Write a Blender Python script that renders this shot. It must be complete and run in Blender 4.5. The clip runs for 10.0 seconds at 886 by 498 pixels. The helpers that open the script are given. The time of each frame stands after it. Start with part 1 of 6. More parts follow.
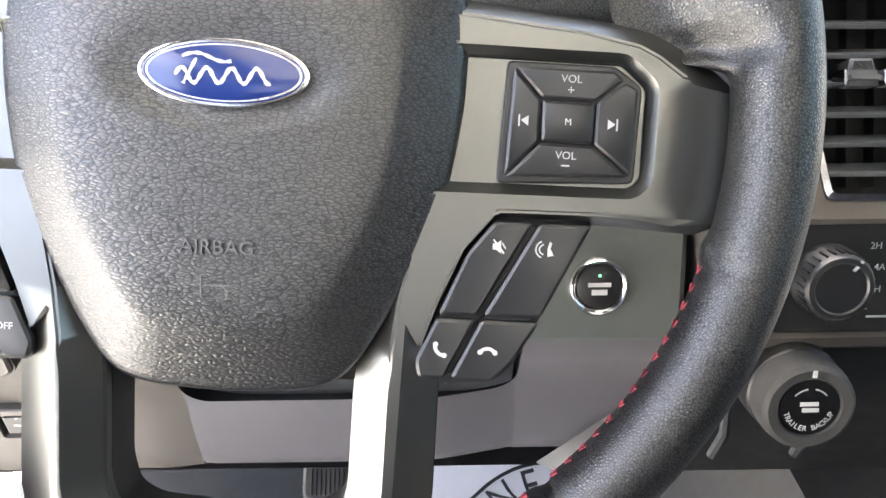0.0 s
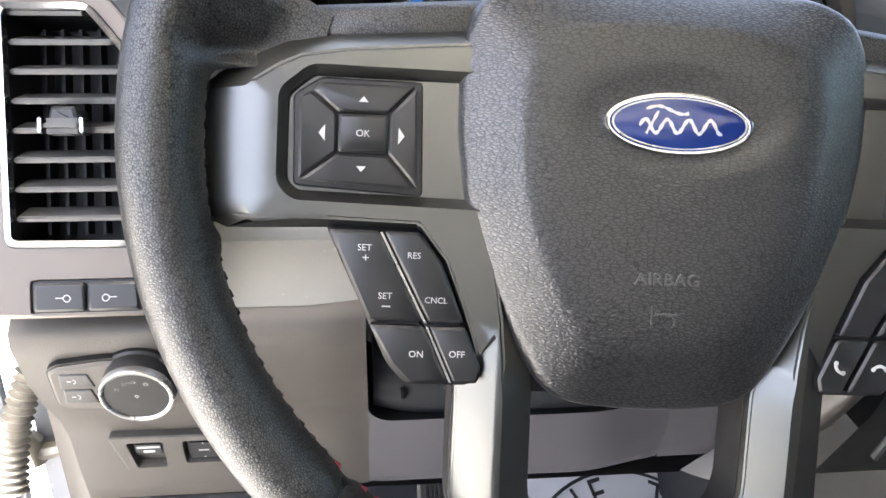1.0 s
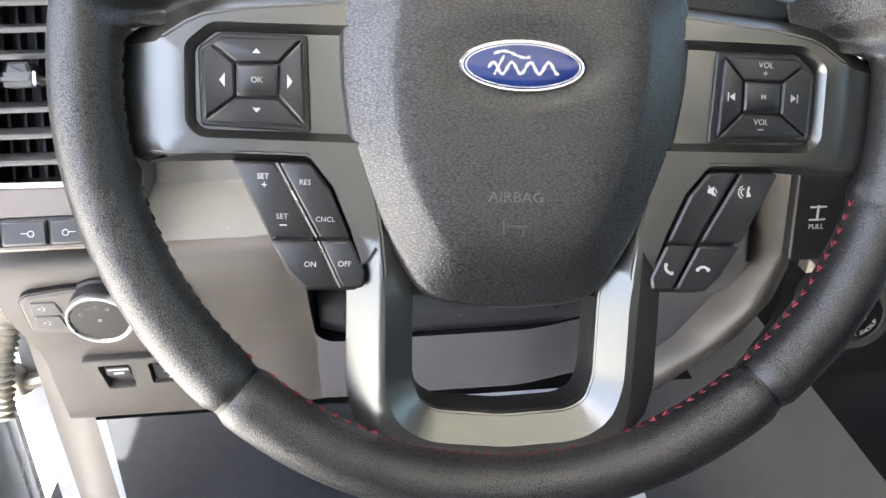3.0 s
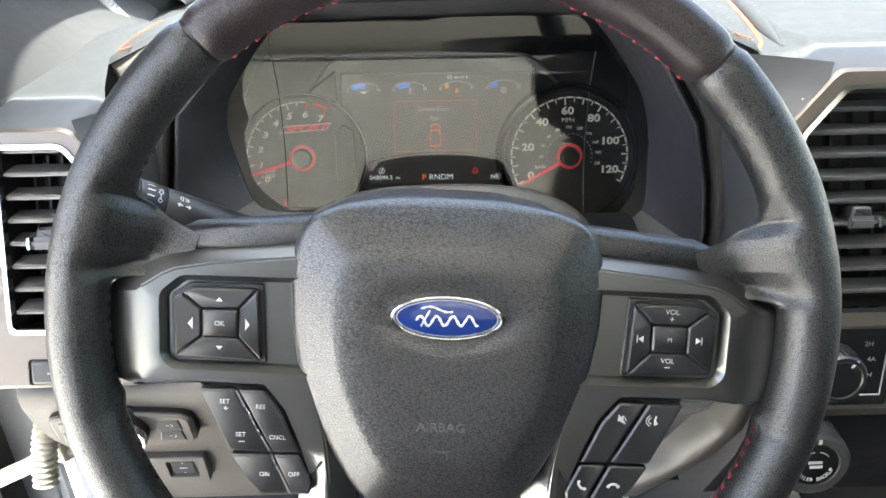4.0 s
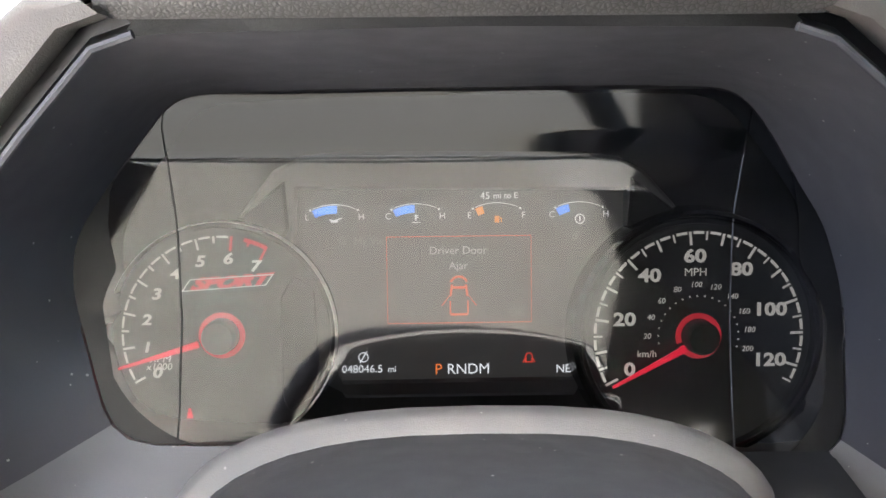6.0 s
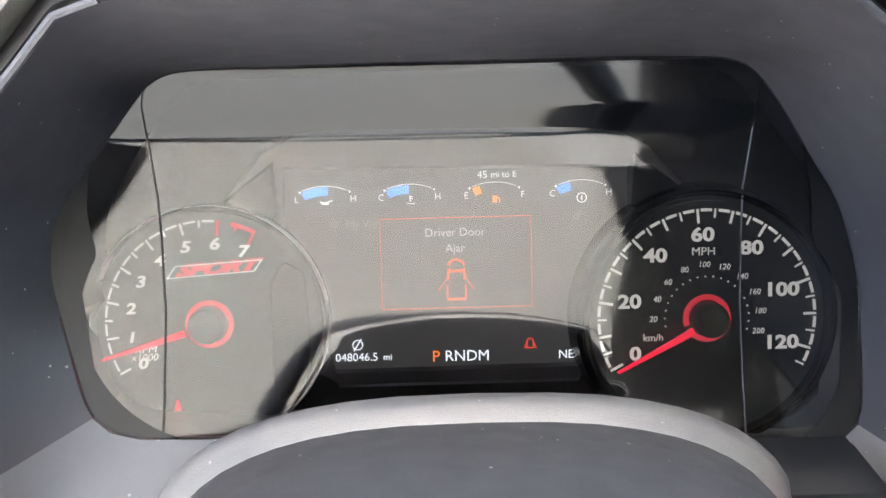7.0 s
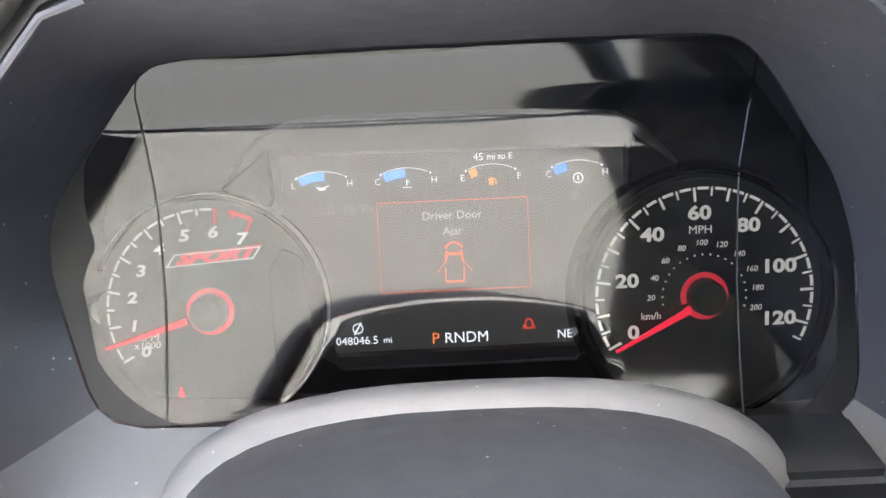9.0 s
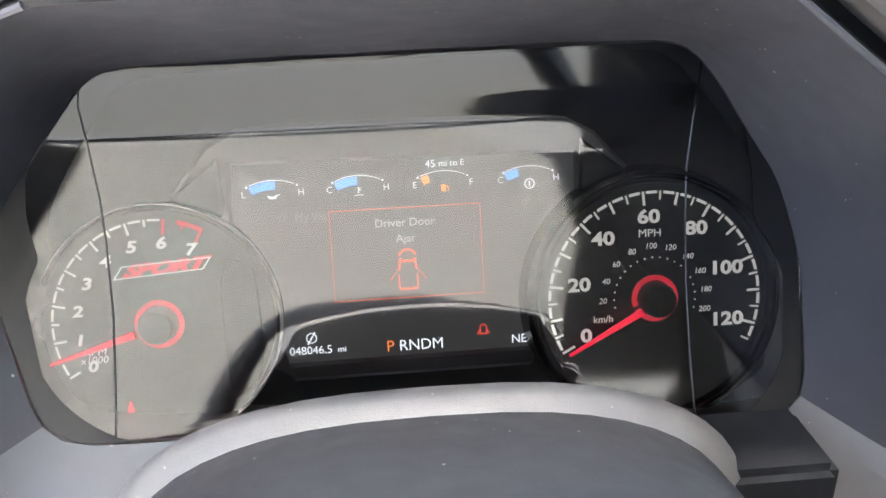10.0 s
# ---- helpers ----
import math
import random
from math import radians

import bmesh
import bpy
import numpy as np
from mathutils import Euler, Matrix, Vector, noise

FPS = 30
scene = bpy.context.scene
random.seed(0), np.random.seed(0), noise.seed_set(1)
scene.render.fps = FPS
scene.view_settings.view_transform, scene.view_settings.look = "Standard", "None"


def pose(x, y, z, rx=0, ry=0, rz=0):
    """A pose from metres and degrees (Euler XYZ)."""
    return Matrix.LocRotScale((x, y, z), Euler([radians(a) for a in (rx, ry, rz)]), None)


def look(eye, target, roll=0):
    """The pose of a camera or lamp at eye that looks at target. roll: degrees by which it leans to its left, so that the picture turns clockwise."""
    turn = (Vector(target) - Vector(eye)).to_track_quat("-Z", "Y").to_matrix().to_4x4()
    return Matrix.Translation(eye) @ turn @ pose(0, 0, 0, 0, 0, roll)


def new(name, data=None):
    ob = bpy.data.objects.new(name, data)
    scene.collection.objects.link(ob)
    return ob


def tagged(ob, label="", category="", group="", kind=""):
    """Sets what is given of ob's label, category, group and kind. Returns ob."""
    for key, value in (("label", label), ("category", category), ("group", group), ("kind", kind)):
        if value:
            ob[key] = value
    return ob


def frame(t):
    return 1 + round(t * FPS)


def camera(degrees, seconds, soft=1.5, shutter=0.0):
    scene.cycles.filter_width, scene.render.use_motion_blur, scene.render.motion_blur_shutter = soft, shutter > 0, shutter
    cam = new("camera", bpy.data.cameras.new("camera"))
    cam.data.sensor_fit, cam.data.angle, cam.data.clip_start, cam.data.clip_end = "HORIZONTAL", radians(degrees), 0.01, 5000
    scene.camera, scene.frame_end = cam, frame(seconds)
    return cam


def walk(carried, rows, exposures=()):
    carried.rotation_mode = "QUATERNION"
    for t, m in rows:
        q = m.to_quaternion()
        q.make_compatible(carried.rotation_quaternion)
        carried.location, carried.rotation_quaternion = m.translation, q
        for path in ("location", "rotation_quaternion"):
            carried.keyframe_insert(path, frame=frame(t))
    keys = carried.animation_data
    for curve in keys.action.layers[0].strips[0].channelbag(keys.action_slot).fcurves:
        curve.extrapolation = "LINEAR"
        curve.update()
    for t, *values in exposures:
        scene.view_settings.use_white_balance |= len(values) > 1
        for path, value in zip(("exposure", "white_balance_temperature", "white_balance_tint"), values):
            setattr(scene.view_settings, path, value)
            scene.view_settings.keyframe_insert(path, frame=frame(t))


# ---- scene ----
cam = camera(57.5, 10.0)
PATH = [
    (0.0, (0.0676, -0.2605, 1.2735), (0.0727, 0.6381, 0.8347), -0.63),
    (0.5, (-0.0155, -0.2648, 1.2838), (0.0174, 0.6383, 0.8556), 0.13),
    (1.0, (-0.1099, -0.2732, 1.2916), (-0.0167, 0.6273, 0.8668), 1.25),
    (1.5, (-0.1457, -0.281, 1.2934), (-0.0074, 0.6163, 0.8742), 2.08),
    (2.0, (-0.1363, -0.2954, 1.2997), (0.0188, 0.5949, 0.8717), 2.08),
    (2.5, (-0.1113, -0.3112, 1.2971), (0.027, 0.5702, 0.8456), 1.34),
    (2.7, (-0.0952, -0.3216, 1.2978), (0.0291, 0.5557, 0.8343), 0.94),
    (3.8, (-0.0146, -0.347, 1.4048), (0.0104, 0.5103, 0.8905), -1.39),
    (4.0, (-0.0063, -0.3245, 1.4358), (0.0082, 0.5398, 0.9331), -0.93),
    (4.5, (0.0107, -0.231, 1.4533), (0.0007, 0.6632, 1.0057), 0.02),
    (5.0, (-0.007, -0.1259, 1.3986), (-0.013, 0.7978, 1.0079), 0.45),
    (5.5, (-0.0141, -0.0499, 1.3518), (-0.0073, 0.8858, 0.9872), 0.16),
    (7.0, (-0.0096, 0.0001, 1.3193), (-0.0014, 0.9272, 0.9446), -1.33),
    (7.5, (-0.0091, 0.0006, 1.3206), (0.0002, 0.921, 0.9298), -1.6),
    (8.0, (-0.008, 0.0014, 1.3243), (-0.0013, 0.9161, 0.9203), -1.96),
    (8.5, (-0.0075, 0.0008, 1.3241), (-0.0039, 0.9156, 0.92), -2.3),
    (9.0, (-0.006, 0.0019, 1.327), (-0.0046, 0.913, 0.915), -2.64),
    (9.5, (-0.0081, 0.001, 1.3264), (0.0144, 0.913, 0.9169), -2.43),
    (10.0, (-0.0058, 0.0023, 1.3271), (0.0533, 0.9139, 0.9201), -2.09),
]
walk(cam, [(t, look(eye, target, roll)) for t, eye, target, roll in PATH], [(0.0, 4.0, 6700, 8), (0.5, 3.5, 6700, 8), (1.0, 3.45, 6600, 8), (2.7, 3.5, 6500, 8), (3.8, 3.58, 6500, 4), (4.5, 3.56, 6450, 3), (5.0, 3.80, 6050, 6), (5.5, 3.78, 6450, 9), (7.0, 4.46, 6260, 10), (10.0, 4.46, 6200, 10)])

# ---- light ----
SUN_AZ, SUN_EL = -141.0, 80.8          # degrees: clockwise from straight ahead, above the horizon
world = bpy.data.worlds.new("world")
scene.world = world
world.use_nodes = True
wn = world.node_tree
sky = wn.nodes.new("ShaderNodeTexSky")
sky.sky_type, sky.sun_disc = "NISHITA", False
sky.sun_elevation, sky.sun_rotation = radians(SUN_EL), radians(SUN_AZ)
sky.dust_density, sky.air_density, sky.ozone_density = 6.0, 0.7, 0.7
wn.links.new(sky.outputs[0], wn.nodes["Background"].inputs[0])
wn.nodes["Background"].inputs[1].default_value = 0.135
sun_data = bpy.data.lights.new("sun", "SUN")
sun_data.energy, sun_data.angle, sun_data.color = 4.0, radians(1.0), (1.0, 0.985, 0.95)
sun = new("sun", sun_data)
to_sun = Vector((math.sin(radians(SUN_AZ)) * math.cos(radians(SUN_EL)), math.cos(radians(SUN_AZ)) * math.cos(radians(SUN_EL)), math.sin(radians(SUN_EL))))
sun.matrix_world = look(to_sun * 20, (0, 0, 0))

# ---- materials ----
def mat(name, color, rough=0.5, metal=0.0, spec=0.5, coat=0.0, grain=0.0, grain_scale=900.0, grain_kind="noise", mottle=0.12, mottle_scale=14.0, emit=None, power=0.0, stretch=(1, 1, 1), rough_var=0.1, dust=0.0):
    m = bpy.data.materials.new(name)
    m.use_nodes = True
    nt = m.node_tree
    b = nt.nodes["Principled BSDF"]
    b.inputs["Metallic"].default_value = metal
    b.inputs["Specular IOR Level"].default_value = spec
    b.inputs["Coat Weight"].default_value = coat
    b.inputs["Coat Roughness"].default_value = 0.08
    tc = nt.nodes.new("ShaderNodeTexCoord")
    mp = nt.nodes.new("ShaderNodeMapping")
    mp.inputs["Scale"].default_value = stretch
    nt.links.new(tc.outputs["Object"], mp.inputs[0])
    n1 = nt.nodes.new("ShaderNodeTexNoise")
    n1.inputs["Scale"].default_value, n1.inputs["Detail"].default_value = mottle_scale, 6
    nt.links.new(tc.outputs["Object"], n1.inputs["Vector"])
    ramp = nt.nodes.new("ShaderNodeMix")
    ramp.data_type = "RGBA"
    lo = [max(0, c * (1 - mottle)) for c in color]
    hi = [min(1, c * (1 + mottle)) for c in color]
    ramp.inputs[6].default_value, ramp.inputs[7].default_value = (*lo, 1), (*hi, 1)
    nt.links.new(n1.outputs[0], ramp.inputs[0])
    tint = ramp.outputs[2]
    if dust:
        vo = nt.nodes.new("ShaderNodeTexVoronoi")
        vo.inputs["Scale"].default_value = 210.0
        sz = nt.nodes.new("ShaderNodeSeparateColor")
        lim = nt.nodes.new("ShaderNodeMath")
        lim.operation, lim.inputs[1].default_value = "POWER", 9.0
        cut = nt.nodes.new("ShaderNodeMath")
        cut.operation, cut.inputs[1].default_value = "MULTIPLY", 0.16
        less = nt.nodes.new("ShaderNodeMath")
        less.operation = "LESS_THAN"
        amt = nt.nodes.new("ShaderNodeMath")
        amt.operation, amt.inputs[1].default_value = "MULTIPLY", dust
        nt.links.new(tc.outputs["Object"], vo.inputs["Vector"])
        nt.links.new(vo.outputs["Color"], sz.inputs[0])
        nt.links.new(sz.outputs[0], lim.inputs[0])
        nt.links.new(lim.outputs[0], cut.inputs[0])
        nt.links.new(vo.outputs["Distance"], less.inputs[0])
        nt.links.new(cut.outputs[0], less.inputs[1])
        nt.links.new(less.outputs[0], amt.inputs[0])
        spk = nt.nodes.new("ShaderNodeMix")
        spk.data_type = "RGBA"
        spk.inputs[7].default_value = (0.42, 0.41, 0.38, 1)
        nt.links.new(amt.outputs[0], spk.inputs[0])
        nt.links.new(tint, spk.inputs[6])
        tint = spk.outputs[2]
    nt.links.new(tint, b.inputs["Base Color"])
    rr = nt.nodes.new("ShaderNodeMapRange")
    rr.inputs["To Min"].default_value, rr.inputs["To Max"].default_value = max(0.02, rough - rough_var), min(1, rough + rough_var)
    n2 = nt.nodes.new("ShaderNodeTexNoise")
    n2.inputs["Scale"].default_value, n2.inputs["Detail"].default_value = mottle_scale * 5, 4
    nt.links.new(tc.outputs["Object"], n2.inputs["Vector"])
    nt.links.new(n2.outputs[0], rr.inputs["Value"])
    nt.links.new(rr.outputs[0], b.inputs["Roughness"])
    if grain:
        if grain_kind == "leather":
            # flat pebbles parted by narrow creases, with longer wrinkles over them
            t = nt.nodes.new("ShaderNodeTexVoronoi")
            t.feature = "DISTANCE_TO_EDGE"
            t.inputs["Scale"].default_value = grain_scale
            warp = nt.nodes.new("ShaderNodeTexNoise")
            warp.inputs["Scale"].default_value, warp.inputs["Detail"].default_value = grain_scale * 0.45, 2
            off = nt.nodes.new("ShaderNodeVectorMath")
            off.operation, off.inputs[1].default_value = "MULTIPLY_ADD", (0.6 / grain_scale,) * 3
            nt.links.new(mp.outputs[0], warp.inputs["Vector"])
            nt.links.new(warp.outputs["Color"], off.inputs[0])
            nt.links.new(mp.outputs[0], off.inputs[2])
            nt.links.new(off.outputs[0], t.inputs["Vector"])
            cr = nt.nodes.new("ShaderNodeMapRange")
            cr.interpolation_type = "SMOOTHSTEP"
            cr.inputs["From Max"].default_value = 0.42
            nt.links.new(t.outputs["Distance"], cr.inputs["Value"])
            wr = nt.nodes.new("ShaderNodeTexNoise")
            wr.inputs["Scale"].default_value, wr.inputs["Detail"].default_value = grain_scale * 0.35, 3
            nt.links.new(mp.outputs[0], wr.inputs["Vector"])
            ad = nt.nodes.new("ShaderNodeMath")
            ad.operation, ad.inputs[1].default_value = "MULTIPLY_ADD", 0.6
            nt.links.new(wr.outputs[0], ad.inputs[0])
            nt.links.new(cr.outputs[0], ad.inputs[2])
            src = ad.outputs[0]
            # creases get less specular than the pebbles, which puts their occlusion into the material
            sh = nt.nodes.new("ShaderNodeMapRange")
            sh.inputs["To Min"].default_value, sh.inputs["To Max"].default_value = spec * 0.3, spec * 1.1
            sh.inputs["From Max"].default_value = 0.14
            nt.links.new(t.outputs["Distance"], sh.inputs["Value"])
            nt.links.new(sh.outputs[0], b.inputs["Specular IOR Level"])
        else:
            t = nt.nodes.new("ShaderNodeTexNoise")
            t.inputs["Scale"].default_value, t.inputs["Detail"].default_value = grain_scale, 3
            nt.links.new(mp.outputs[0], t.inputs["Vector"])
            src = t.outputs[0]
        bp = nt.nodes.new("ShaderNodeBump")
        bp.inputs["Strength"].default_value = grain
        bp.inputs["Distance"].default_value = 0.16 / grain_scale if grain_kind == "leather" else 0.0008
        nt.links.new(src, bp.inputs["Height"])
        nt.links.new(bp.outputs[0], b.inputs["Normal"])
        nt.links.new(bp.outputs[0], b.inputs["Coat Normal"])
    if emit:
        b.inputs["Emission Color"].default_value = (*emit, 1)
        b.inputs["Emission Strength"].default_value = power * 1.5
    return m


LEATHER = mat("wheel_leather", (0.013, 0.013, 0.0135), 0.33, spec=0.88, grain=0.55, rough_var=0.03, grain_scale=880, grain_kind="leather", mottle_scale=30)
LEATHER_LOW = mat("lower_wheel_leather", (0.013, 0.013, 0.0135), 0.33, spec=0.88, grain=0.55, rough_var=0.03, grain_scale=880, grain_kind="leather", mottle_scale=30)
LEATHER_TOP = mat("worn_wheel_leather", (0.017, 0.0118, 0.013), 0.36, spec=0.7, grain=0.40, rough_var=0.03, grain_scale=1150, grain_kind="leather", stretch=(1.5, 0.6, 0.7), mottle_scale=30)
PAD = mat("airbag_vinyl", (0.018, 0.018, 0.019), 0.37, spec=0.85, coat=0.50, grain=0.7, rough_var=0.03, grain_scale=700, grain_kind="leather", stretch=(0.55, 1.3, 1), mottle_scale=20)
PAD.node_tree.nodes["Principled BSDF"].inputs["Coat Roughness"].default_value = 0.28
PAD.node_tree.links.remove(PAD.node_tree.nodes["Principled BSDF"].inputs["Coat Normal"].links[0])
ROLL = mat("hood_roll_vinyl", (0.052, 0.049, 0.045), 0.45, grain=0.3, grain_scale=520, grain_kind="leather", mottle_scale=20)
SMOOTH_VINYL = mat("smooth_vinyl", (0.062, 0.067, 0.071), 0.5, grain=0.15, grain_scale=1500, dust=0.7)
TRIM = mat("satin_grey_trim", (0.18, 0.18, 0.171), 0.30, metal=0.95, mottle=0.05, grain=0.03, grain_scale=2500, rough_var=0.05)
TRIM_WARM = mat("warm_grey_trim", (0.15, 0.132, 0.115), 0.38, metal=0.6, mottle=0.05, grain=0.03, grain_scale=2500, rough_var=0.05)
KEY = mat("switch_black", (0.011, 0.0113, 0.0125), 0.38, spec=0.7, grain=0.08, grain_scale=2500)
KEY_EDGE = mat("switch_edge", (0.006, 0.006, 0.0065), 0.35)
BLACK = mat("black_plastic", (0.009, 0.009, 0.0095), 0.48, grain=0.1, grain_scale=1800)
VENT = mat("vent_plastic", (0.085, 0.086, 0.087), 0.42, grain=0.1, grain_scale=1800)
STALK_BLACK = mat("stalk_black", (0.014, 0.0145, 0.016), 0.42, grain=0.1, grain_scale=1800)
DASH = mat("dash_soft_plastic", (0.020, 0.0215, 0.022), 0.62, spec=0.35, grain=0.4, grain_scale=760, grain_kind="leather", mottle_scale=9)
PILLAR = mat("pillar_trim_plastic", (0.030, 0.030, 0.029), 0.72, spec=0.25, grain=0.15, grain_scale=1600)
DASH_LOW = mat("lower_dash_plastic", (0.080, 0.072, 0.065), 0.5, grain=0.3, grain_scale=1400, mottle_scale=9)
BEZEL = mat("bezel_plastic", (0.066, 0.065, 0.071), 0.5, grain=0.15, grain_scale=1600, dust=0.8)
PANEL_DARK = mat("dark_panel_plastic", (0.085, 0.093, 0.089), 0.45, grain=0.15, grain_scale=1600)
COLUMN = mat("column_plastic", (0.022, 0.024, 0.027), 0.5, grain=0.2, grain_scale=1600, dust=0.8)
FASCIA = mat("dark_fascia_plastic", (0.070, 0.064, 0.059), 0.38, grain=0.2, grain_scale=1600, mottle_scale=9)
# lower dash plastic with the reflected sky put into a paler lilac tone
KNEE_SHEEN = mat("knee_sheen_plastic", (0.100, 0.096, 0.105), 0.45, grain=0.2, grain_scale=1600, mottle_scale=9)
# bezel plastic made paler where the funnel faces up into the light
FLOOR_LIT = mat("lit_bezel_floor_plastic", (0.16, 0.16, 0.16), 0.42, grain=0.15, grain_scale=1600, dust=0.6)
GAITER = mat("grey_gaiter_plastic", (0.15, 0.15, 0.148), 0.45, grain=0.15, grain_scale=1600, dust=0.5)
# plastic paled so that its colour carries the light falling on it
LIT_GREY = mat("lit_grey_plastic", (0.23, 0.23, 0.22), 0.45, grain=0.15, grain_scale=1600, dust=0.5)
SCREEN = mat("dark_display", (0.060, 0.060, 0.063), 0.6, mottle=0.0, emit=(0.9, 0.87, 0.83), power=0.0030)
GLOSS = mat("gloss_black", (0.006, 0.006, 0.007), 0.12, mottle=0.0, rough_var=0.03)
SURROUND = mat("screen_surround_plastic", (0.15, 0.15, 0.152), 0.45, grain=0.1, grain_scale=1800)
DIAL = mat("dial_black", (0.018, 0.018, 0.019), 0.5, mottle=0.05)
CHROME = mat("chrome", (0.75, 0.75, 0.76), 0.12, metal=1.0, mottle=0.02, rough_var=0.05)
SATIN = mat("satin_silver", (0.55, 0.55, 0.54), 0.28, metal=0.9, mottle=0.03, rough_var=0.05)
WHITE_INK = mat("white_ink", (0.5, 0.5, 0.5), 0.5, mottle=0.02)
GREY_INK = mat("grey_ink", (0.45, 0.45, 0.46), 0.5, mottle=0.02)
# paler than the cover vinyl: the highlight on the relief is in the colour
EMBOSS_LIT = mat("embossed_vinyl_lit", (0.10, 0.10, 0.10), 0.35)
DIAL_INK = mat("lit_dial_white", (0.72, 0.70, 0.66), 0.5, mottle=0.02, emit=(0.95, 0.90, 0.82), power=0.030)
DIAL_RED = mat("lit_dial_red", (0.6, 0.03, 0.05), 0.5, mottle=0.02, emit=(1.0, 0.05, 0.08), power=0.030)
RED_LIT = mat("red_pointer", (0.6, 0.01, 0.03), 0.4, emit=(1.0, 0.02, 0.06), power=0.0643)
THREAD = mat("red_thread", (0.24, 0.025, 0.04), 0.7, grain=0.3, grain_scale=4000)
# the red thread again, with shade put into its colour
THREAD_SHADED = mat("shaded_thread", (0.020, 0.014, 0.016), 0.6, grain=0.3, grain_scale=4000)
THREAD_ORANGE = mat("orange_red_thread", (0.55, 0.10, 0.05), 0.7, grain=0.3, grain_scale=4000)
BLUE = mat("blue_enamel", (0.010, 0.026, 0.14), 0.18, coat=0.7, mottle=0.04)
S_WHITE = mat("screen_white", (0.3, 0.3, 0.3), 0.4, emit=(0.85, 0.88, 0.92), power=0.095)
S_GREY = mat("screen_grey", (0.2, 0.2, 0.2), 0.4, emit=(0.85, 0.86, 0.86), power=0.048)
S_GEAR = mat("screen_gear", (0.3, 0.08, 0.02), 0.4, emit=(1.0, 0.24, 0.06), power=0.085)
RING = mat("bright_ring", (0.8, 0.8, 0.79), 0.4, metal=0.4, mottle=0.02)
CAP = mat("dull_silver_cap", (0.30, 0.30, 0.30), 0.45, metal=0.5, mottle=0.05)
S_DIM = mat("screen_dim_grey", (0.1, 0.1, 0.1), 0.4, emit=(0.5, 0.5, 0.5), power=0.030)
S_BLUE = mat("screen_blue", (0.02, 0.08, 0.3), 0.4, emit=(0.07, 0.33, 0.95), power=0.1000)
S_AMBER = mat("screen_amber", (0.3, 0.12, 0.02), 0.4, emit=(1.0, 0.38, 0.05), power=0.0857)
S_ORANGE = mat("screen_orange", (0.3, 0.05, 0.02), 0.4, emit=(1.0, 0.16, 0.05), power=0.0786)
S_RED = mat("screen_red", (0.3, 0.02, 0.02), 0.4, emit=(1.0, 0.08, 0.05), power=0.0786)
PAPER = mat("paper", (0.70, 0.68, 0.70), 0.75, mottle=0.05, grain=0.2, grain_scale=300)
INK = mat("black_ink", (0.03, 0.03, 0.035), 0.6)
RUBBER = mat("ribbed_rubber", (0.040, 0.039, 0.038), 0.6, grain=0.2, grain_scale=900)
CARPET = mat("carpet", (0.020, 0.021, 0.023), 0.95, grain=1.0, grain_scale=700, mottle=0.35, mottle_scale=60)
BODY_WHITE = mat("white_car_paint", (0.45, 0.47, 0.51), 0.25, coat=0.8, mottle=0.03)
CONCRETE = mat("concrete", (0.55, 0.53, 0.50), 0.85, mottle=0.2, mottle_scale=1.5, grain=0.4, grain_scale=60)
HEADLINER = mat("headliner_cloth", (0.045, 0.045, 0.046), 0.9, grain=0.4, grain_scale=500)
BRASS = mat("zinc_steel", (0.5, 0.47, 0.40), 0.35, metal=0.9, mottle=0.2)


def glass_mat(name, rough=0.0, tint=(1, 1, 1), ior=1.5):
    m = bpy.data.materials.new(name)
    m.use_nodes = True
    nt = m.node_tree
    nt.nodes.remove(nt.nodes["Principled BSDF"])
    tr = nt.nodes.new("ShaderNodeBsdfTransparent")
    tr.inputs[0].default_value = (*tint, 1)
    gl = nt.nodes.new("ShaderNodeBsdfGlossy")
    gl.inputs["Roughness"].default_value = rough
    mx = nt.nodes.new("ShaderNodeMixShader")
    fr = nt.nodes.new("ShaderNodeFresnel")
    fr.inputs["IOR"].default_value = ior
    nt.links.new(fr.outputs[0], mx.inputs[0])
    nt.links.new(tr.outputs[0], mx.inputs[1])
    nt.links.new(gl.outputs[0], mx.inputs[2])
    nt.links.new(mx.outputs[0], nt.nodes["Material Output"].inputs[0])
    return m




def cloth_mat(name, color):
    m = bpy.data.materials.new(name)
    m.use_nodes = True
    nt = m.node_tree
    b = nt.nodes["Principled BSDF"]
    b.inputs["Base Color"].default_value = (*color, 1)
    b.inputs["Roughness"].default_value = 0.9
    tr = nt.nodes.new("ShaderNodeBsdfTranslucent")
    tr.inputs[0].default_value = (*color, 1)
    mx = nt.nodes.new("ShaderNodeMixShader")
    mx.inputs[0].default_value = 0.6
    nt.links.new(b.outputs[0], mx.inputs[1])
    nt.links.new(tr.outputs[0], mx.inputs[2])
    nt.links.new(mx.outputs[0], nt.nodes["Material Output"].inputs[0])
    return m


# cloth of the unseen roof panels, set for the brightness they give
DIFFUSER = cloth_mat("diffuser_cloth", (0.46, 0.452, 0.42))
DIFFUSER_REAR = cloth_mat("rear_diffuser_cloth", (0.52, 0.515, 0.495))
LENS = glass_mat("smoked_clear_lens", 0.06, (0.42, 0.42, 0.42), 1.92)
GLASS_TINT = glass_mat("green_tinted_glass", 0.0, (0.78, 0.85, 0.81))
GLASS_SMOKE = glass_mat("smoked_glass", 0.0, (0.70, 0.64, 0.55))
GLASS = glass_mat("window_glass", 0.0, (0.92, 0.95, 0.93))


# ---- mesh helpers ----
def lin(a, b, n):
    return [a + (b - a) * i / n for i in range(n + 1)]


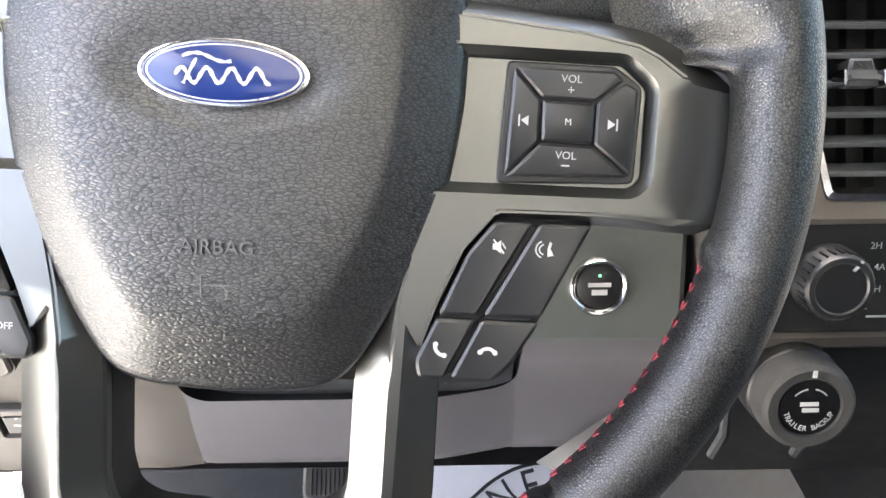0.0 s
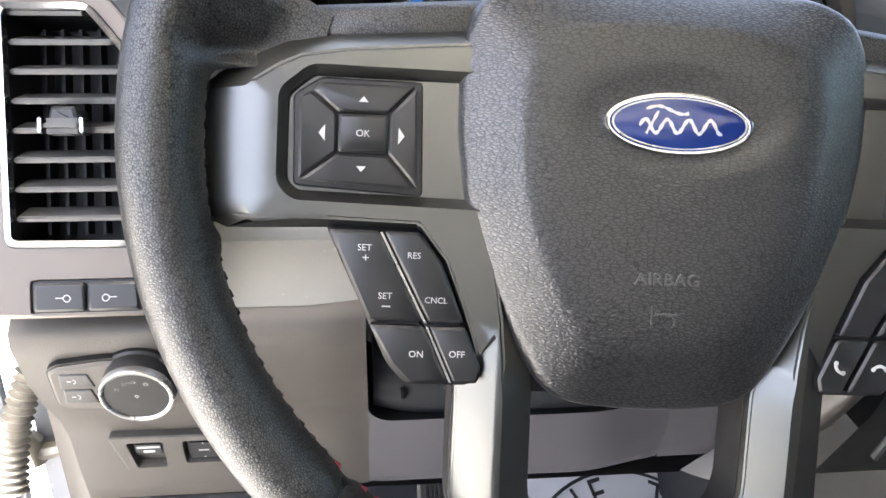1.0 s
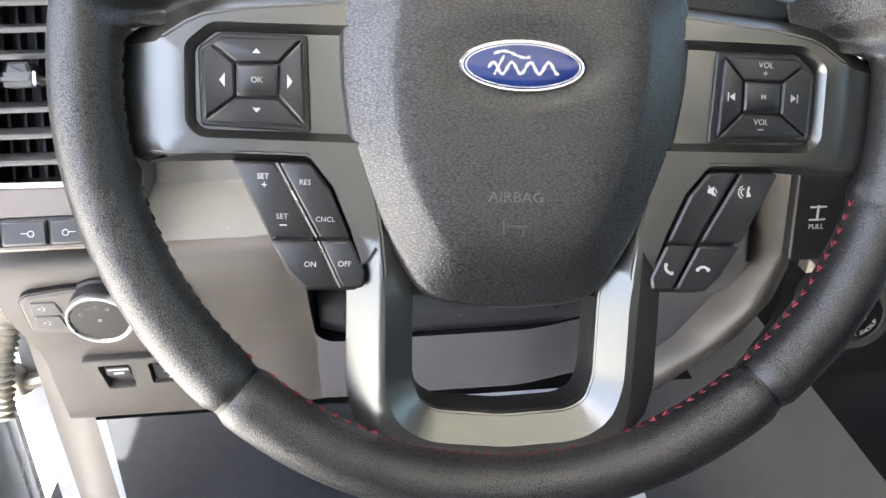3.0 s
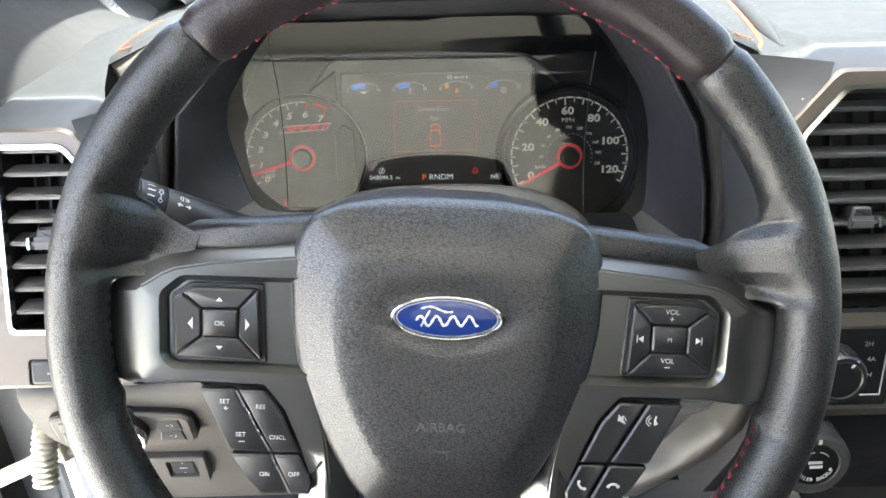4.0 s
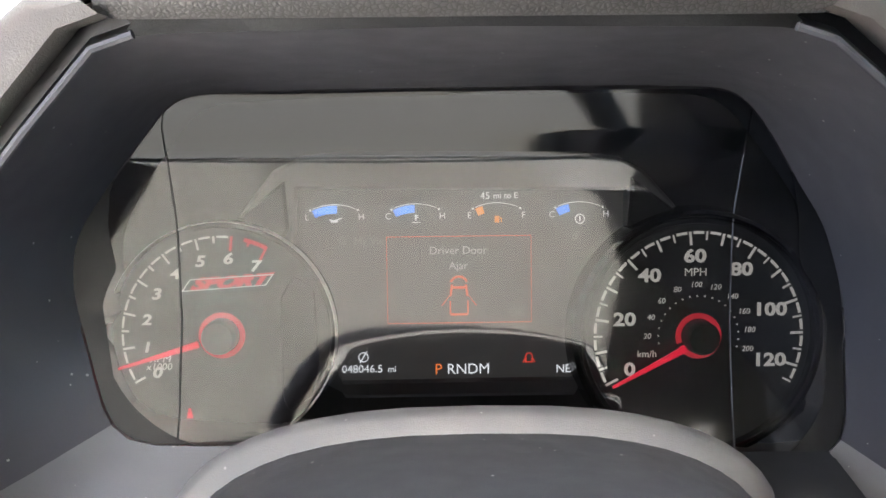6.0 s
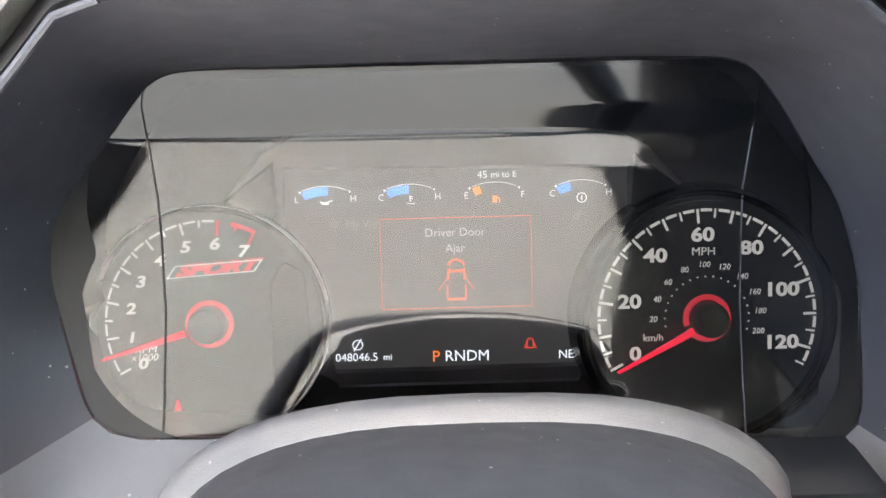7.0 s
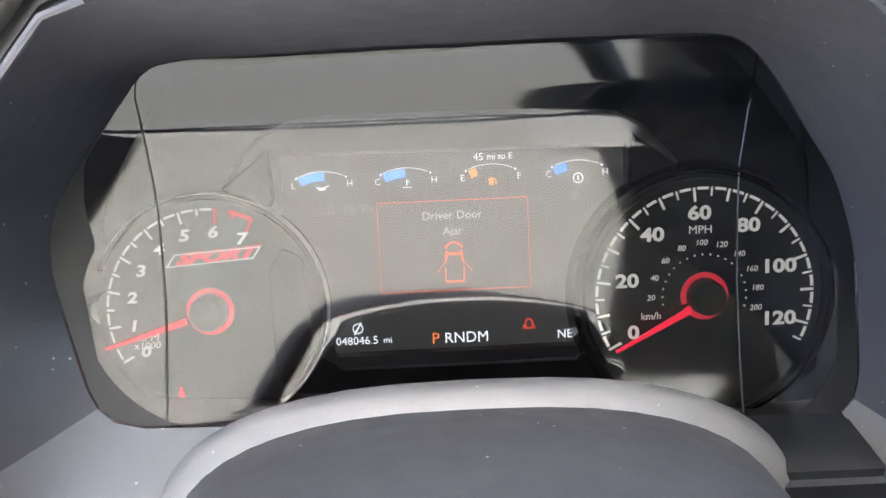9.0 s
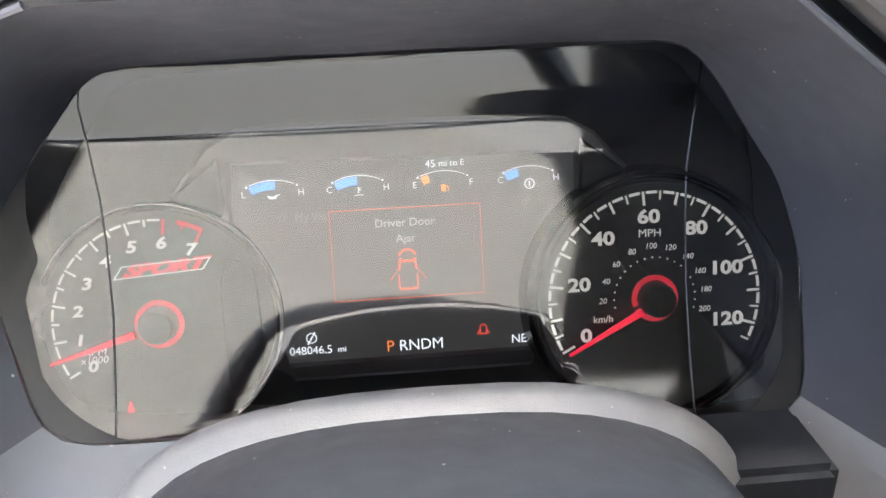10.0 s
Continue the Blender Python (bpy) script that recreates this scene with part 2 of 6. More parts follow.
def thing(name, m=None, label="", category="", group="", kind=""):
    ob = new(name)
    ob.empty_display_size = 0.02
    if m is not None:
        ob.matrix_world = m
    return tagged(ob, label, category, group, kind)


def finish(bm, name, material, sharp=35):
    bmesh.ops.recalc_face_normals(bm, faces=bm.faces)
    me = bpy.data.meshes.new(name)
    bm.to_mesh(me)
    bm.free()
    me.materials.append(material)
    me.polygons.foreach_set("use_smooth", [True] * len(me.polygons))
    me.set_sharp_from_angle(angle=radians(sharp))
    return me


def part(name, bm, material, parent, label="", m=None, sharp=35):
    ob = new(name, finish(bm, name, material, sharp))
    ob.parent = parent
    if m is not None:
        ob.matrix_local = m
    if label:
        ob["label"] = label
    return ob


def solo(name, bm, material, label, category, kind="", group="", sharp=35):
    return tagged(new(name, finish(bm, name, material, sharp)), label, category, group, kind)


def rounded(poly, r, k=4):
    out, n = [], len(poly)
    for i, p in enumerate(poly):
        p, a, b = Vector(p), Vector(poly[i - 1]), Vector(poly[(i + 1) % n])
        da, db = a - p, b - p
        ra = min(r, da.length * 0.45)
        rb = min(r, db.length * 0.45)
        if ra < 1e-6 or rb < 1e-6 or abs(da.angle(db) - math.pi) < 0.08:
            out.append(tuple(p))
            continue
        p0, p1 = p + da.normalized() * ra, p + db.normalized() * rb
        for j in range(k + 1):
            t = j / k
            out.append(tuple((1 - t) ** 2 * p0 + 2 * t * (1 - t) * p + t * t * p1))
    return out


def area(poly):
    return 0.5 * sum(poly[i - 1][0] * poly[i][1] - poly[i][0] * poly[i - 1][1] for i in range(len(poly)))


def inset(poly, d):
    """Moves each edge of a polygon inwards by d (one number, or one for each edge from its point to the next)."""
    n = len(poly)
    sgn = 1 if area(poly) > 0 else -1
    ds = d if isinstance(d, (list, tuple)) else [d] * n
    out = []
    for i in range(n):
        p, a, b = Vector(poly[i]), Vector(poly[i - 1]), Vector(poly[(i + 1) % n])
        e0, e1 = (p - a).normalized(), (b - p).normalized()
        n0, n1 = Vector((-e0.y, e0.x)) * sgn, Vector((-e1.y, e1.x)) * sgn
        q0, q1 = p + n0 * ds[i - 1], p + n1 * ds[i]
        cr = e0.x * e1.y - e0.y * e1.x
        if abs(cr) < 0.05:
            out.append(tuple((q0 + q1) / 2))
        else:
            t = ((q1 - q0).x * e1.y - (q1 - q0).y * e1.x) / cr
            out.append(tuple(q0 + e0 * t))
    return out


def ring(bm, poly, z):
    return [bm.verts.new((p[0], p[1], z if not callable(z) else z(p[0], p[1]))) for p in poly]


def bridge(bm, a, b, closed=True):
    n = len(a)
    for i in range(n if closed else n - 1):
        j = (i + 1) % n
        try:
            bm.faces.new((a[i], a[j], b[j], b[i]))
        except ValueError:
            pass


def loop_edges(bm, vs):
    out = []
    for i in range(len(vs)):
        e = bm.edges.get((vs[i], vs[(i + 1) % len(vs)]))
        out.append(e or bm.edges.new((vs[i], vs[(i + 1) % len(vs)])))
    return out


def plate(poly, z0, z1, cham=0.0, drop=None, holes=(), pocket=0.003, slope=0.002, bottom=False):
    """A plate of that outline from z0 to z1 with chamfered upper edges; holes are pockets with sloping sides."""
    bm = bmesh.new()
    top = inset(poly, cham) if cham else poly
    drop = (cham if not isinstance(cham, list) else 0.004) if drop is None else drop
    r0 = ring(bm, poly, z0)
    r1 = ring(bm, poly, z1 - drop) if drop else None
    r2 = ring(bm, top, z1)
    bridge(bm, r0, r1 or r2)
    if r1:
        bridge(bm, r1, r2)
    edges = loop_edges(bm, r2)
    for h in holes:
        h0 = ring(bm, inset(h, -slope), z1)
        h1 = ring(bm, h, z1 - pocket)
        h2 = ring(bm, h, z0)
        bridge(bm, h0, h1)
        bridge(bm, h1, h2)
        edges += loop_edges(bm, h0)
    if holes:
        bmesh.ops.triangle_fill(bm, use_beauty=True, edges=edges)
    else:
        bm.faces.new(r2)
    if bottom:
        bm.faces.new(r0)
    return bm


def dome(poly, profile, centre=None):
    """Rings of the outline drawn towards its centre: profile rows are (scale, height)."""
    bm = bmesh.new()
    c = Vector(centre) if centre else sum((Vector(p) for p in poly), Vector((0, 0))) / len(poly)
    last = None
    for s, z in profile:
        r = ring(bm, [tuple(c + (Vector(p) - c) * s) for p in poly], z)
        if last:
            bridge(bm, last, r)
        last = r
    bm.faces.new(last)
    return bm


def circle(cx, cy, rx, ry=None, n=48, a0=0.0, a1=360.0, close=True):
    ry = rx if ry is None else ry
    k = n if close else n + 1
    return [(cx + rx * math.cos(radians(a0 + (a1 - a0) * i / n)), cy + ry * math.sin(radians(a0 + (a1 - a0) * i / n))) for i in range(k)]


def tube(points, radius, seg=10, closed=False, cap=True):
    bm = bmesh.new()
    pts = [Vector(p) for p in points]
    rings, n, up = [], len(pts), None
    for i, p in enumerate(pts):
        a = pts[i - 1] if (i or closed) else p
        b = pts[(i + 1) % n] if (i < n - 1 or closed) else p
        d = (b - a).normalized()
        if up is None:
            up = d.orthogonal().normalized()
        up = (up - d * up.dot(d)).normalized()
        side = d.cross(up)
        r = radius[i] if isinstance(radius, (list, tuple)) else radius
        rings.append([bm.verts.new(p + (up * math.cos(2 * math.pi * k / seg) + side * math.sin(2 * math.pi * k / seg)) * r) for k in range(seg)])
    for i in range(n - 1):
        bridge(bm, rings[i], rings[i + 1])
    if closed:
        bridge(bm, rings[-1], rings[0])
    elif cap:
        bm.faces.new(rings[0]), bm.faces.new(rings[-1])
    return bm


def box(sx, sy, sz, c=(0, 0, 0), bevel=0.0, m=None):
    bm = bmesh.new()
    bmesh.ops.create_cube(bm, size=1, matrix=Matrix.Translation(c) @ Matrix.Diagonal((sx, sy, sz, 1)))
    if bevel:
        bmesh.ops.bevel(bm, geom=bm.edges[:], offset=bevel, segments=2, affect="EDGES")
    if m is not None:
        bm.transform(m)
    return bm


def lathe(profile, n=40):
    """A turned body about z: rows (radius, height)."""
    bm = bmesh.new()
    last = None
    for r, z in profile:
        rg = ring(bm, circle(0, 0, max(r, 1e-5), n=n), z)
        if last:
            bridge(bm, last, rg)
        last = rg
    bm.faces.new(last)
    return bm


def join(*bms):
    out = bmesh.new()
    for b in bms:
        me = bpy.data.meshes.new("tmp")
        b.to_mesh(me)
        b.free()
        out.from_mesh(me)
        bpy.data.meshes.remove(me)
    return out


def lettering(text, size, x=0.0, y=0.0, z=0.0, shear=0.0, depth=0.00012, wide=1.0, turn=0.0, align="CENTER", bold=0.0):
    cu = bpy.data.curves.new("lettering", "FONT")
    cu.body, cu.size, cu.align_x, cu.align_y, cu.shear, cu.extrude, cu.offset = text, size, align, "CENTER", shear, depth, bold
    cu.resolution_u = 3
    ob = new("lettering", cu)
    dg = bpy.context.evaluated_depsgraph_get()
    me = bpy.data.meshes.new_from_object(ob.evaluated_get(dg))
    bpy.data.objects.remove(ob)
    bpy.data.curves.remove(cu)
    bm = bmesh.new()
    bm.from_mesh(me)
    bpy.data.meshes.remove(me)
    bm.transform(pose(x, y, z, 0, 0, turn) @ Matrix.Diagonal((wide, 1, 1, 1)))
    return bm


def flat(poly, z, thick=0.0002):
    bm = bmesh.new()
    a, b = ring(bm, poly, z), ring(bm, poly, z + thick)
    bridge(bm, a, b)
    bm.faces.new(b)
    return bm


def band(cx, cy, r0, r1, a0, a1, z, thick=0.0002, n=24):
    p = circle(cx, cy, r1, n=n, a0=a0, a1=a1, close=False) + circle(cx, cy, r0, n=n, a0=a1, a1=a0, close=False)
    return flat(p, z, thick)


def mirror(poly):
    return [(-x, y) for x, y in reversed(poly)]


def frame_at(o, tilt, turn=0):
    """Local x to the right, y up along the face, z towards the driver; the top leans ahead by tilt."""
    return Matrix.Translation(o) @ pose(0, 0, 0, 90 - tilt, 0, 0) @ pose(0, 0, 0, 0, 0, turn)

# ---- steering wheel ----
WHEEL_AT = frame_at((0, 0, 1.2), 21, -3.74)
RIM_R, TUBE_R, TUBE_N = 0.180, 0.0146, 0.0162


WEB_IN = [(-17.5, 0.1654), (-15.5, 0.1600), (-14.4, 0.1500), (-13.6, 0.1350), (-13.0, 0.1300), (19.0, 0.1300), (19.4, 0.1390), (20.0, 0.1480), (20.8, 0.1545), (22.0, 0.1590), (24.0, 0.1628), (27.0, 0.1650), (28.0, 0.1654)]
WEB_TRIM = [(-17.5, 0.1654), (-15.4, 0.1620), (-12.4, 0.1640), (-10.6, 0.1654), (5.0, 0.1654), (6.8, 0.1637), (9.7, 0.1547), (13.2, 0.1440), (17.0, 0.1400), (19.4, 0.1430), (22.0, 0.1595), (27.0, 0.1650), (28.0, 0.1654)]


def rim_ring(bm, a, k=1.0, side=1, web=False):
    """One section of the rim; on the web its inner half runs out as a hollow to the spoke."""
    r = []
    t = blend_ = 0.0
    r_in = r_t = RIM_R - TUBE_R
    if web:
        r_in, r_t = slow(a, WEB_IN), slow(a, WEB_TRIM)
        blend_ = max(0.0, min(1.0, (RIM_R - TUBE_R - r_t) / 0.014))
        blend_ = blend_ * blend_ * (3 - 2 * blend_)
    for j in range(40):
        b = 2 * math.pi * j / 40
        c, n = math.cos(b), math.sin(b)
        d, z = RIM_R + TUBE_R * k * c, TUBE_N * k * n
        if web and c < 0 and r_in < 0.1653:
            t = math.acos(max(-1.0, min(1.0, n))) / (math.pi / 2) if n > 0 else 1.0
            dd = RIM_R - (RIM_R - r_t) * min(1.0, t / 0.8) - (r_t - min(r_in, r_t)) * max(0.0, (t - 0.8) / 0.2)
            zz = -0.0075 + (TUBE_N + 0.0075) * math.cos(min(1.0, t / 0.8) * math.pi / 2) ** 2
            if n <= 0:
                dd, zz = min(r_in, r_t) + (RIM_R - min(r_in, r_t)) * (1 - abs(c)), -0.0075 - (TUBE_N - 0.0075) * abs(n)
            d, z = d + (dd - d) * blend_, z + (zz - z) * blend_
        r.append(bm.verts.new((side * d * math.cos(radians(a)), d * math.sin(radians(a)), z)))
    return r


def slow(x, pts):
    for (x0, y0), (x1, y1) in zip(pts, pts[1:]):
        if x0 <= x <= x1:
            return y0 + (y1 - y0) * (x - x0) / (x1 - x0)
    return pts[0][1] if x < pts[0][0] else pts[-1][1]


def rim_section(a0, a1, shrink=0.0016, side=1, web=False):
    bm = bmesh.new()
    angles = lin(a0, a1, max(8, int(abs(a1 - a0) / 1.5)))
    if web:
        angles = sorted(set([a for a in angles if not 3 < a < 30 and not -20 < a < -8] + lin(3, 30, 90) + lin(-20, -8, 36)))
    last = None
    for i, a in enumerate(angles):
        r = rim_ring(bm, a, 1 - (shrink / TUBE_R if i in (0, len(angles) - 1) else 0), side, web)
        if last:
            bridge(bm, last, r)
        else:
            bm.faces.new(r)
        last = r
    bm.faces.new(last)
    return bm


def build_wheel():
    w = thing("steering_wheel", WHEEL_AT, "black leather steering wheel with red stitching and satin grey spokes", "steering wheel")
    part("rim_top", rim_section(48.6, 131.4), LEATHER_TOP, w, "worn grainy dark leather section")
    for s in (-1, 1):
        part("rim_side", rim_section(-47.6, 48, side=s, web=True), LEATHER, w, "black grained leather grip that runs out to the spoke", sharp=60)
    part("rim_bottom", rim_section(228.2, 311.8), LEATHER_LOW, w)
    for a in (48.3, 131.7, 227.9, 312.1):
        part("seam", tube([(RIM_R * math.cos(radians(a + d)), RIM_R * math.sin(radians(a + d)), 0) for d in (-1.2, 0, 1.2)], 0.0134, 16), KEY_EDGE, w, "dark seam between leather sections")
    # red cross stitches on the inner side of the rim
    stroke = join(box(0.0032, 0.0007, 0.0008, (0, 0.00095, 0), m=pose(0, 0, 0, 0, 0, 30)), box(0.0032, 0.0007, 0.0008, (0, -0.00095, 0), m=pose(0, 0, 0, 0, 0, -30)))
    # stitches on the left of the rim have their shade painted in
    shaded_me = finish(stroke.copy(), "stitch", THREAD_SHADED)
    me = finish(stroke, "stitch", THREAD)
    for i in range(156):
        a = i / 156 * 360
        if min(abs(a - s) for s in (48.3, 131.7, 227.9, 312.1)) < 1.0 or a < 48 or a > 345 or 132 < a < 148:
            continue
        st = new("stitch", shaded_me if 148 <= a < 226 else me)
        st.parent = w
        b = radians(180 + 4)
        d = RIM_R + TUBE_R * math.cos(b)
        st.matrix_local = pose(0, 0, 0, 0, 0, a) @ Matrix.Translation((d, 0, TUBE_N * math.sin(b))) @ pose(0, 0, 0, 0, -87, 0) @ pose(0, 0, 0, 0, 0, 90 + random.uniform(-6, 6))
    for s in (1, -1):
        f = (lambda p: p) if s < 0 else mirror
        bar = f([(-0.1312, 0.0335), (-0.1312, 0.0458), (-0.0757, 0.0514), (-0.055, 0.053), (-0.055, 0.033)])
        part("upper_spoke_cover", plate(bar, -0.036, -0.0080, 0.0035, 0.0030), LEATHER, w, "dark vinyl spoke cover", sharp=75)
    # satin trim, both arms and the lower U in one piece
    arm = [(0, 0.0405), (-0.0757, 0.0398), (-0.128, 0.0345), (-0.139, 0.0325), (-0.1525, 0.0262), (-0.1625, 0.0195), (-0.1705, 0.0128), (-0.1710, -0.0260), (-0.1675, -0.0315), (-0.158, -0.0352), (-0.122, -0.0335), (-0.0885, -0.0334), (-0.0797, -0.0443), (-0.0722, -0.0623), (-0.0672, -0.0770), (-0.0700, -0.0815), (-0.0728, -0.0850), (-0.0726, -0.135), (-0.0695, -0.149), (-0.0610, -0.1595), (-0.045, -0.165), (0, -0.1690)]
    cut = [0.004, 0.006, 0.007, 0.008, 0.0095, 0.0105, 0.0185, 0.0165, 0.0065, 0.0042, 0.003, 0.001, 0.001, 0.001, 0.001, 0.001, 0.0140, 0.0120, 0.0080, 0.0050, 0.004]
    outline = arm + [(-x, y) for x, y in reversed(arm[1:-1])]
    cuts = cut + list(reversed(cut))
    win = rounded([(-0.0612, -0.0460), (-0.0540, -0.0620), (-0.0450, -0.0800), (-0.0433, -0.092), (-0.0427, -0.131), (-0.0395, -0.1420), (-0.031, -0.1468), (0, -0.1492), (0.031, -0.1468), (0.0395, -0.1420), (0.0427, -0.131), (0.0433, -0.092), (0.0450, -0.0800), (0.0540, -0.0620), (0.0612, -0.0460)], 0.004, 3)
    pock = rounded([(-0.1370, 0.0128), (-0.1285, 0.0200), (-0.066, 0.0205), (-0.066, -0.0212), (-0.1335, -0.0205), (-0.1370, -0.0170)], 0.002, 3)

    bm = bmesh.new()
    r0, r1, r2 = ring(bm, outline, -0.020), ring(bm, outline, -0.0078), ring(bm, inset(outline, cuts), 0.0)
    bridge(bm, r0, r1), bridge(bm, r1, r2)
    edges = loop_edges(bm, r2)
    # the wide bevel of the window narrows to nothing under the airbag cover
    flare = []
    for p, q in zip(win, inset(win, -0.0125)):
        k = min(1, max(0.06, (-0.052 - p[1]) / 0.030))
        flare.append((p[0] + (q[0] - p[0]) * k, p[1] + (q[1] - p[1]) * k))
    for h, slope, low in ((win, 0.0, -0.0085), (pock, 0.003, -0.0035), (mirror(pock), 0.003, -0.0035)):
        h0, h1, h2 = ring(bm, flare if h is win else inset(h, -slope), 0.0), ring(bm, h, low), ring(bm, h, -0.020)
        bridge(bm, h0, h1), bridge(bm, h1, h2)
        edges += loop_edges(bm, h0)
    bmesh.ops.triangle_fill(bm, use_beauty=True, edges=edges)
    bmesh.ops.bevel(bm, geom=[e for e in bm.edges if len(e.link_faces) == 2 and e.calc_face_angle(0) > 0.66 and max(v.co.z for v in e.verts) > -0.0101 and min(v.co.z for v in e.verts) > -0.015], offset=0.0009, segments=2, affect="EDGES")
    st = part("spoke_trim", bm, TRIM, w, "satin grey metallic spoke trim", sharp=25)
    st.modifiers.new("weighted_normals", "WEIGHTED_NORMAL").keep_sharp = True
    # dark inner side of the lower spoke window and stitched back cover
    part("spoke_back", plate(rounded([(-0.0732, -0.090), (-0.0730, -0.136), (-0.0700, -0.150), (-0.0615, -0.1605), (-0.045, -0.1665), (0, -0.1705), (0.045, -0.1665), (0.0615, -0.1605), (0.0700, -0.150), (0.0730, -0.136), (0.0732, -0.090)], 0.004), -0.034, -0.0135, 0.002, holes=[inset(win, 0.0006)], pocket=0.001, slope=0.0004), BLACK, w, "black plastic spoke backing")
    part("hub_back", plate(rounded([(-0.075, 0.03), (-0.075, 0.048), (-0.05, 0.058), (0.05, 0.058), (0.075, 0.048), (0.075, 0.03), (0.125, 0.02), (0.125, -0.028), (0.078, -0.04), (0.05, -0.088), (-0.05, -0.088), (-0.078, -0.04), (-0.125, -0.028), (-0.125, 0.02)], 0.004), -0.05, -0.021, 0.004), BLACK, w, "black hub backing")
    # airbag cover
    half = [(0, 0.0650), (0.028, 0.0643), (0.0540, 0.0602), (0.0690, 0.0530), (0.0752, 0.0400), (0.0765, 0.0250), (0.0760, 0.0030), (0.0725, -0.0215), (0.0640, -0.0470), (0.0535, -0.0690), (0.0440, -0.0850), (0.0370, -0.0925), (0.0270, -0.0958), (0.010, -0.0972), (0, -0.0975)]
    half = [(x * 1.015, y) for x, y in half]
    pad = rounded(half + [(-x, y) for x, y in reversed(half[1:-1])], 0.006, 3)
    bm = dome(pad, [(1.0, -0.022), (1.0, -0.0062), (0.993, -0.0036), (0.982, -0.0016), (0.965, -0.0004), (0.94, 0.0007), (0.74, 0.0078), (0.722, 0.0084), (0.705, 0.0088), (0.66, 0.0094), (0.60, 0.0099), (0.54, 0.0102), (0.46, 0.0103), (0.36, 0.0104), (0.24, 0.0104), (0.12, 0.0104), (0.05, 0.0104)], (0, -0.012))
    for v in bm.verts:
        e = math.hypot(v.co.x / 0.0345, (v.co.y - 0.0092) / 0.0165)
        v.co.z -= 0.0022 * max(0.0, min(1.0, (1.12 - e) / 0.25)) if v.co.z > 0.004 else 0
        if v.co.z > -0.02:
            f = max(0.0, min(1.0, (0.066 - abs(v.co.x)) / 0.03))
            v.co.z -= 0.010 * max(0.0, (v.co.y - 0.036) / 0.029) ** 2 * f * f * (3 - 2 * f)
    part("airbag_cover", bm, PAD, w, "black grained vinyl airbag cover", sharp=50)
    # the cover runs back over the hub as a deep rounded top
    over = [(0, 0.0642), (0.028, 0.0634), (0.0535, 0.0588), (0.0670, 0.0515), (0.0715, 0.0440), (0.0715, 0.0345)]
    over = rounded(over + [(-x, y) for x, y in reversed(over[1:])], 0.006, 3)
    part("airbag_cover_top", dome(over, [(0.985, -0.0185), (1.008, -0.0225), (1.0, -0.070), (0.99, -0.0735), (0.96, -0.0755), (0.5, -0.0755)], (0, 0.040)), PAD, w, "black grained vinyl top of the cover", sharp=50)
    air = lettering("AIRBAG", 0.0062, -0.0007, -0.0462, 0.0103, wide=1.12, depth=0.0009)
    part("airbag_lettering", air, EMBOSS_LIT, w, "embossed letters, highlight painted into their colour")
    part("airbag_mark", join(flat([(-0.0060, -0.0555), (-0.0055, -0.0555), (-0.0052, -0.0625), (-0.0058, -0.0625)], 0.0103, 0.0003), flat([(-0.0045, -0.0582), (0.0048, -0.0582), (0.0040, -0.0588), (-0.0045, -0.0588)], 0.0103, 0.0003), band(0.0008, -0.0612, 0.0020, 0.0025, -60, 90, 0.0103, 0.0003)), EMBOSS_LIT, w, "embossed airbag symbol, highlight painted into its colour")
    badge = part("badge", dome(circle(0, 0.0092, 0.0275, 0.0109, 64), [(1, 0.0070), (1, 0.0100), (0.985, 0.0108), (0.955, 0.0110), (0.945, 0.0102)], (0, 0.0092)), CHROME, w, "chrome-rimmed oval badge")
    part("badge_face", dome(circle(0, 0.0092, 0.0258, 0.0097, 64), [(1, 0.0098), (0.97, 0.0106), (0.8, 0.0112), (0.5, 0.0116), (0.2, 0.0117)], (0, 0.0092)), BLUE, badge, "deep blue enamel face")
    part("badge_line", band_oval(0, 0.0092, 0.0247, 0.0090, 0.0240, 0.0084, 0.0107), SATIN, badge, "thin silver line")
    # plain pale strokes in place of the maker's mark
    def ribbon(pts, w):
        pts = [Vector(p) for p in pts]
        lo, hi = [], []
        for k, p in enumerate(pts):
            d = (pts[min(k + 1, len(pts) - 1)] - pts[max(k - 1, 0)]).normalized()
            nrm = Vector((-d.y, d.x)) * (w / 2) * (0.5 + 0.5 * abs(math.sin(k * 0.9)))
            lo.append(p - nrm), hi.append(p + nrm)
        b = bmesh.new()
        bridge(b, [b.verts.new((*p, 0.01178)) for p in lo], [b.verts.new((*p, 0.01178)) for p in hi], False)
        return b
    strokes = [ribbon([(-0.0130 + 0.0155 * t, 0.0137 + 0.0012 * math.sin(t * 5.5)) for t in lin(0, 1, 16)], 0.0013)]
    strokes.append(ribbon([(-0.0150 + 0.0300 * t, 0.0078 + 0.0024 * math.sin(t * 24.0) + 0.0008 * t) for t in lin(0, 1, 60)], 0.0015))
    strokes.append(ribbon([(-0.0085 - 0.0040 * t, 0.0132 - 0.0080 * t) for t in lin(0, 1, 8)], 0.0013))
    part("badge_mark", join(*strokes), WHITE_INK, badge, "plain pale mark")
    build_switches(w)
    return w


def band_oval(cx, cy, rx1, ry1, rx0, ry0, z, thick=0.0002, n=64):
    bm = bmesh.new()
    o, i = circle(cx, cy, rx1, ry1, n), circle(cx, cy, rx0, ry0, n)
    a, b, c, d = ring(bm, o, z - thick * 3), ring(bm, o, z + thick), ring(bm, i, z + thick), ring(bm, i, z - thick * 3)
    bridge(bm, a, b), bridge(bm, b, c), bridge(bm, c, d)
    return bm


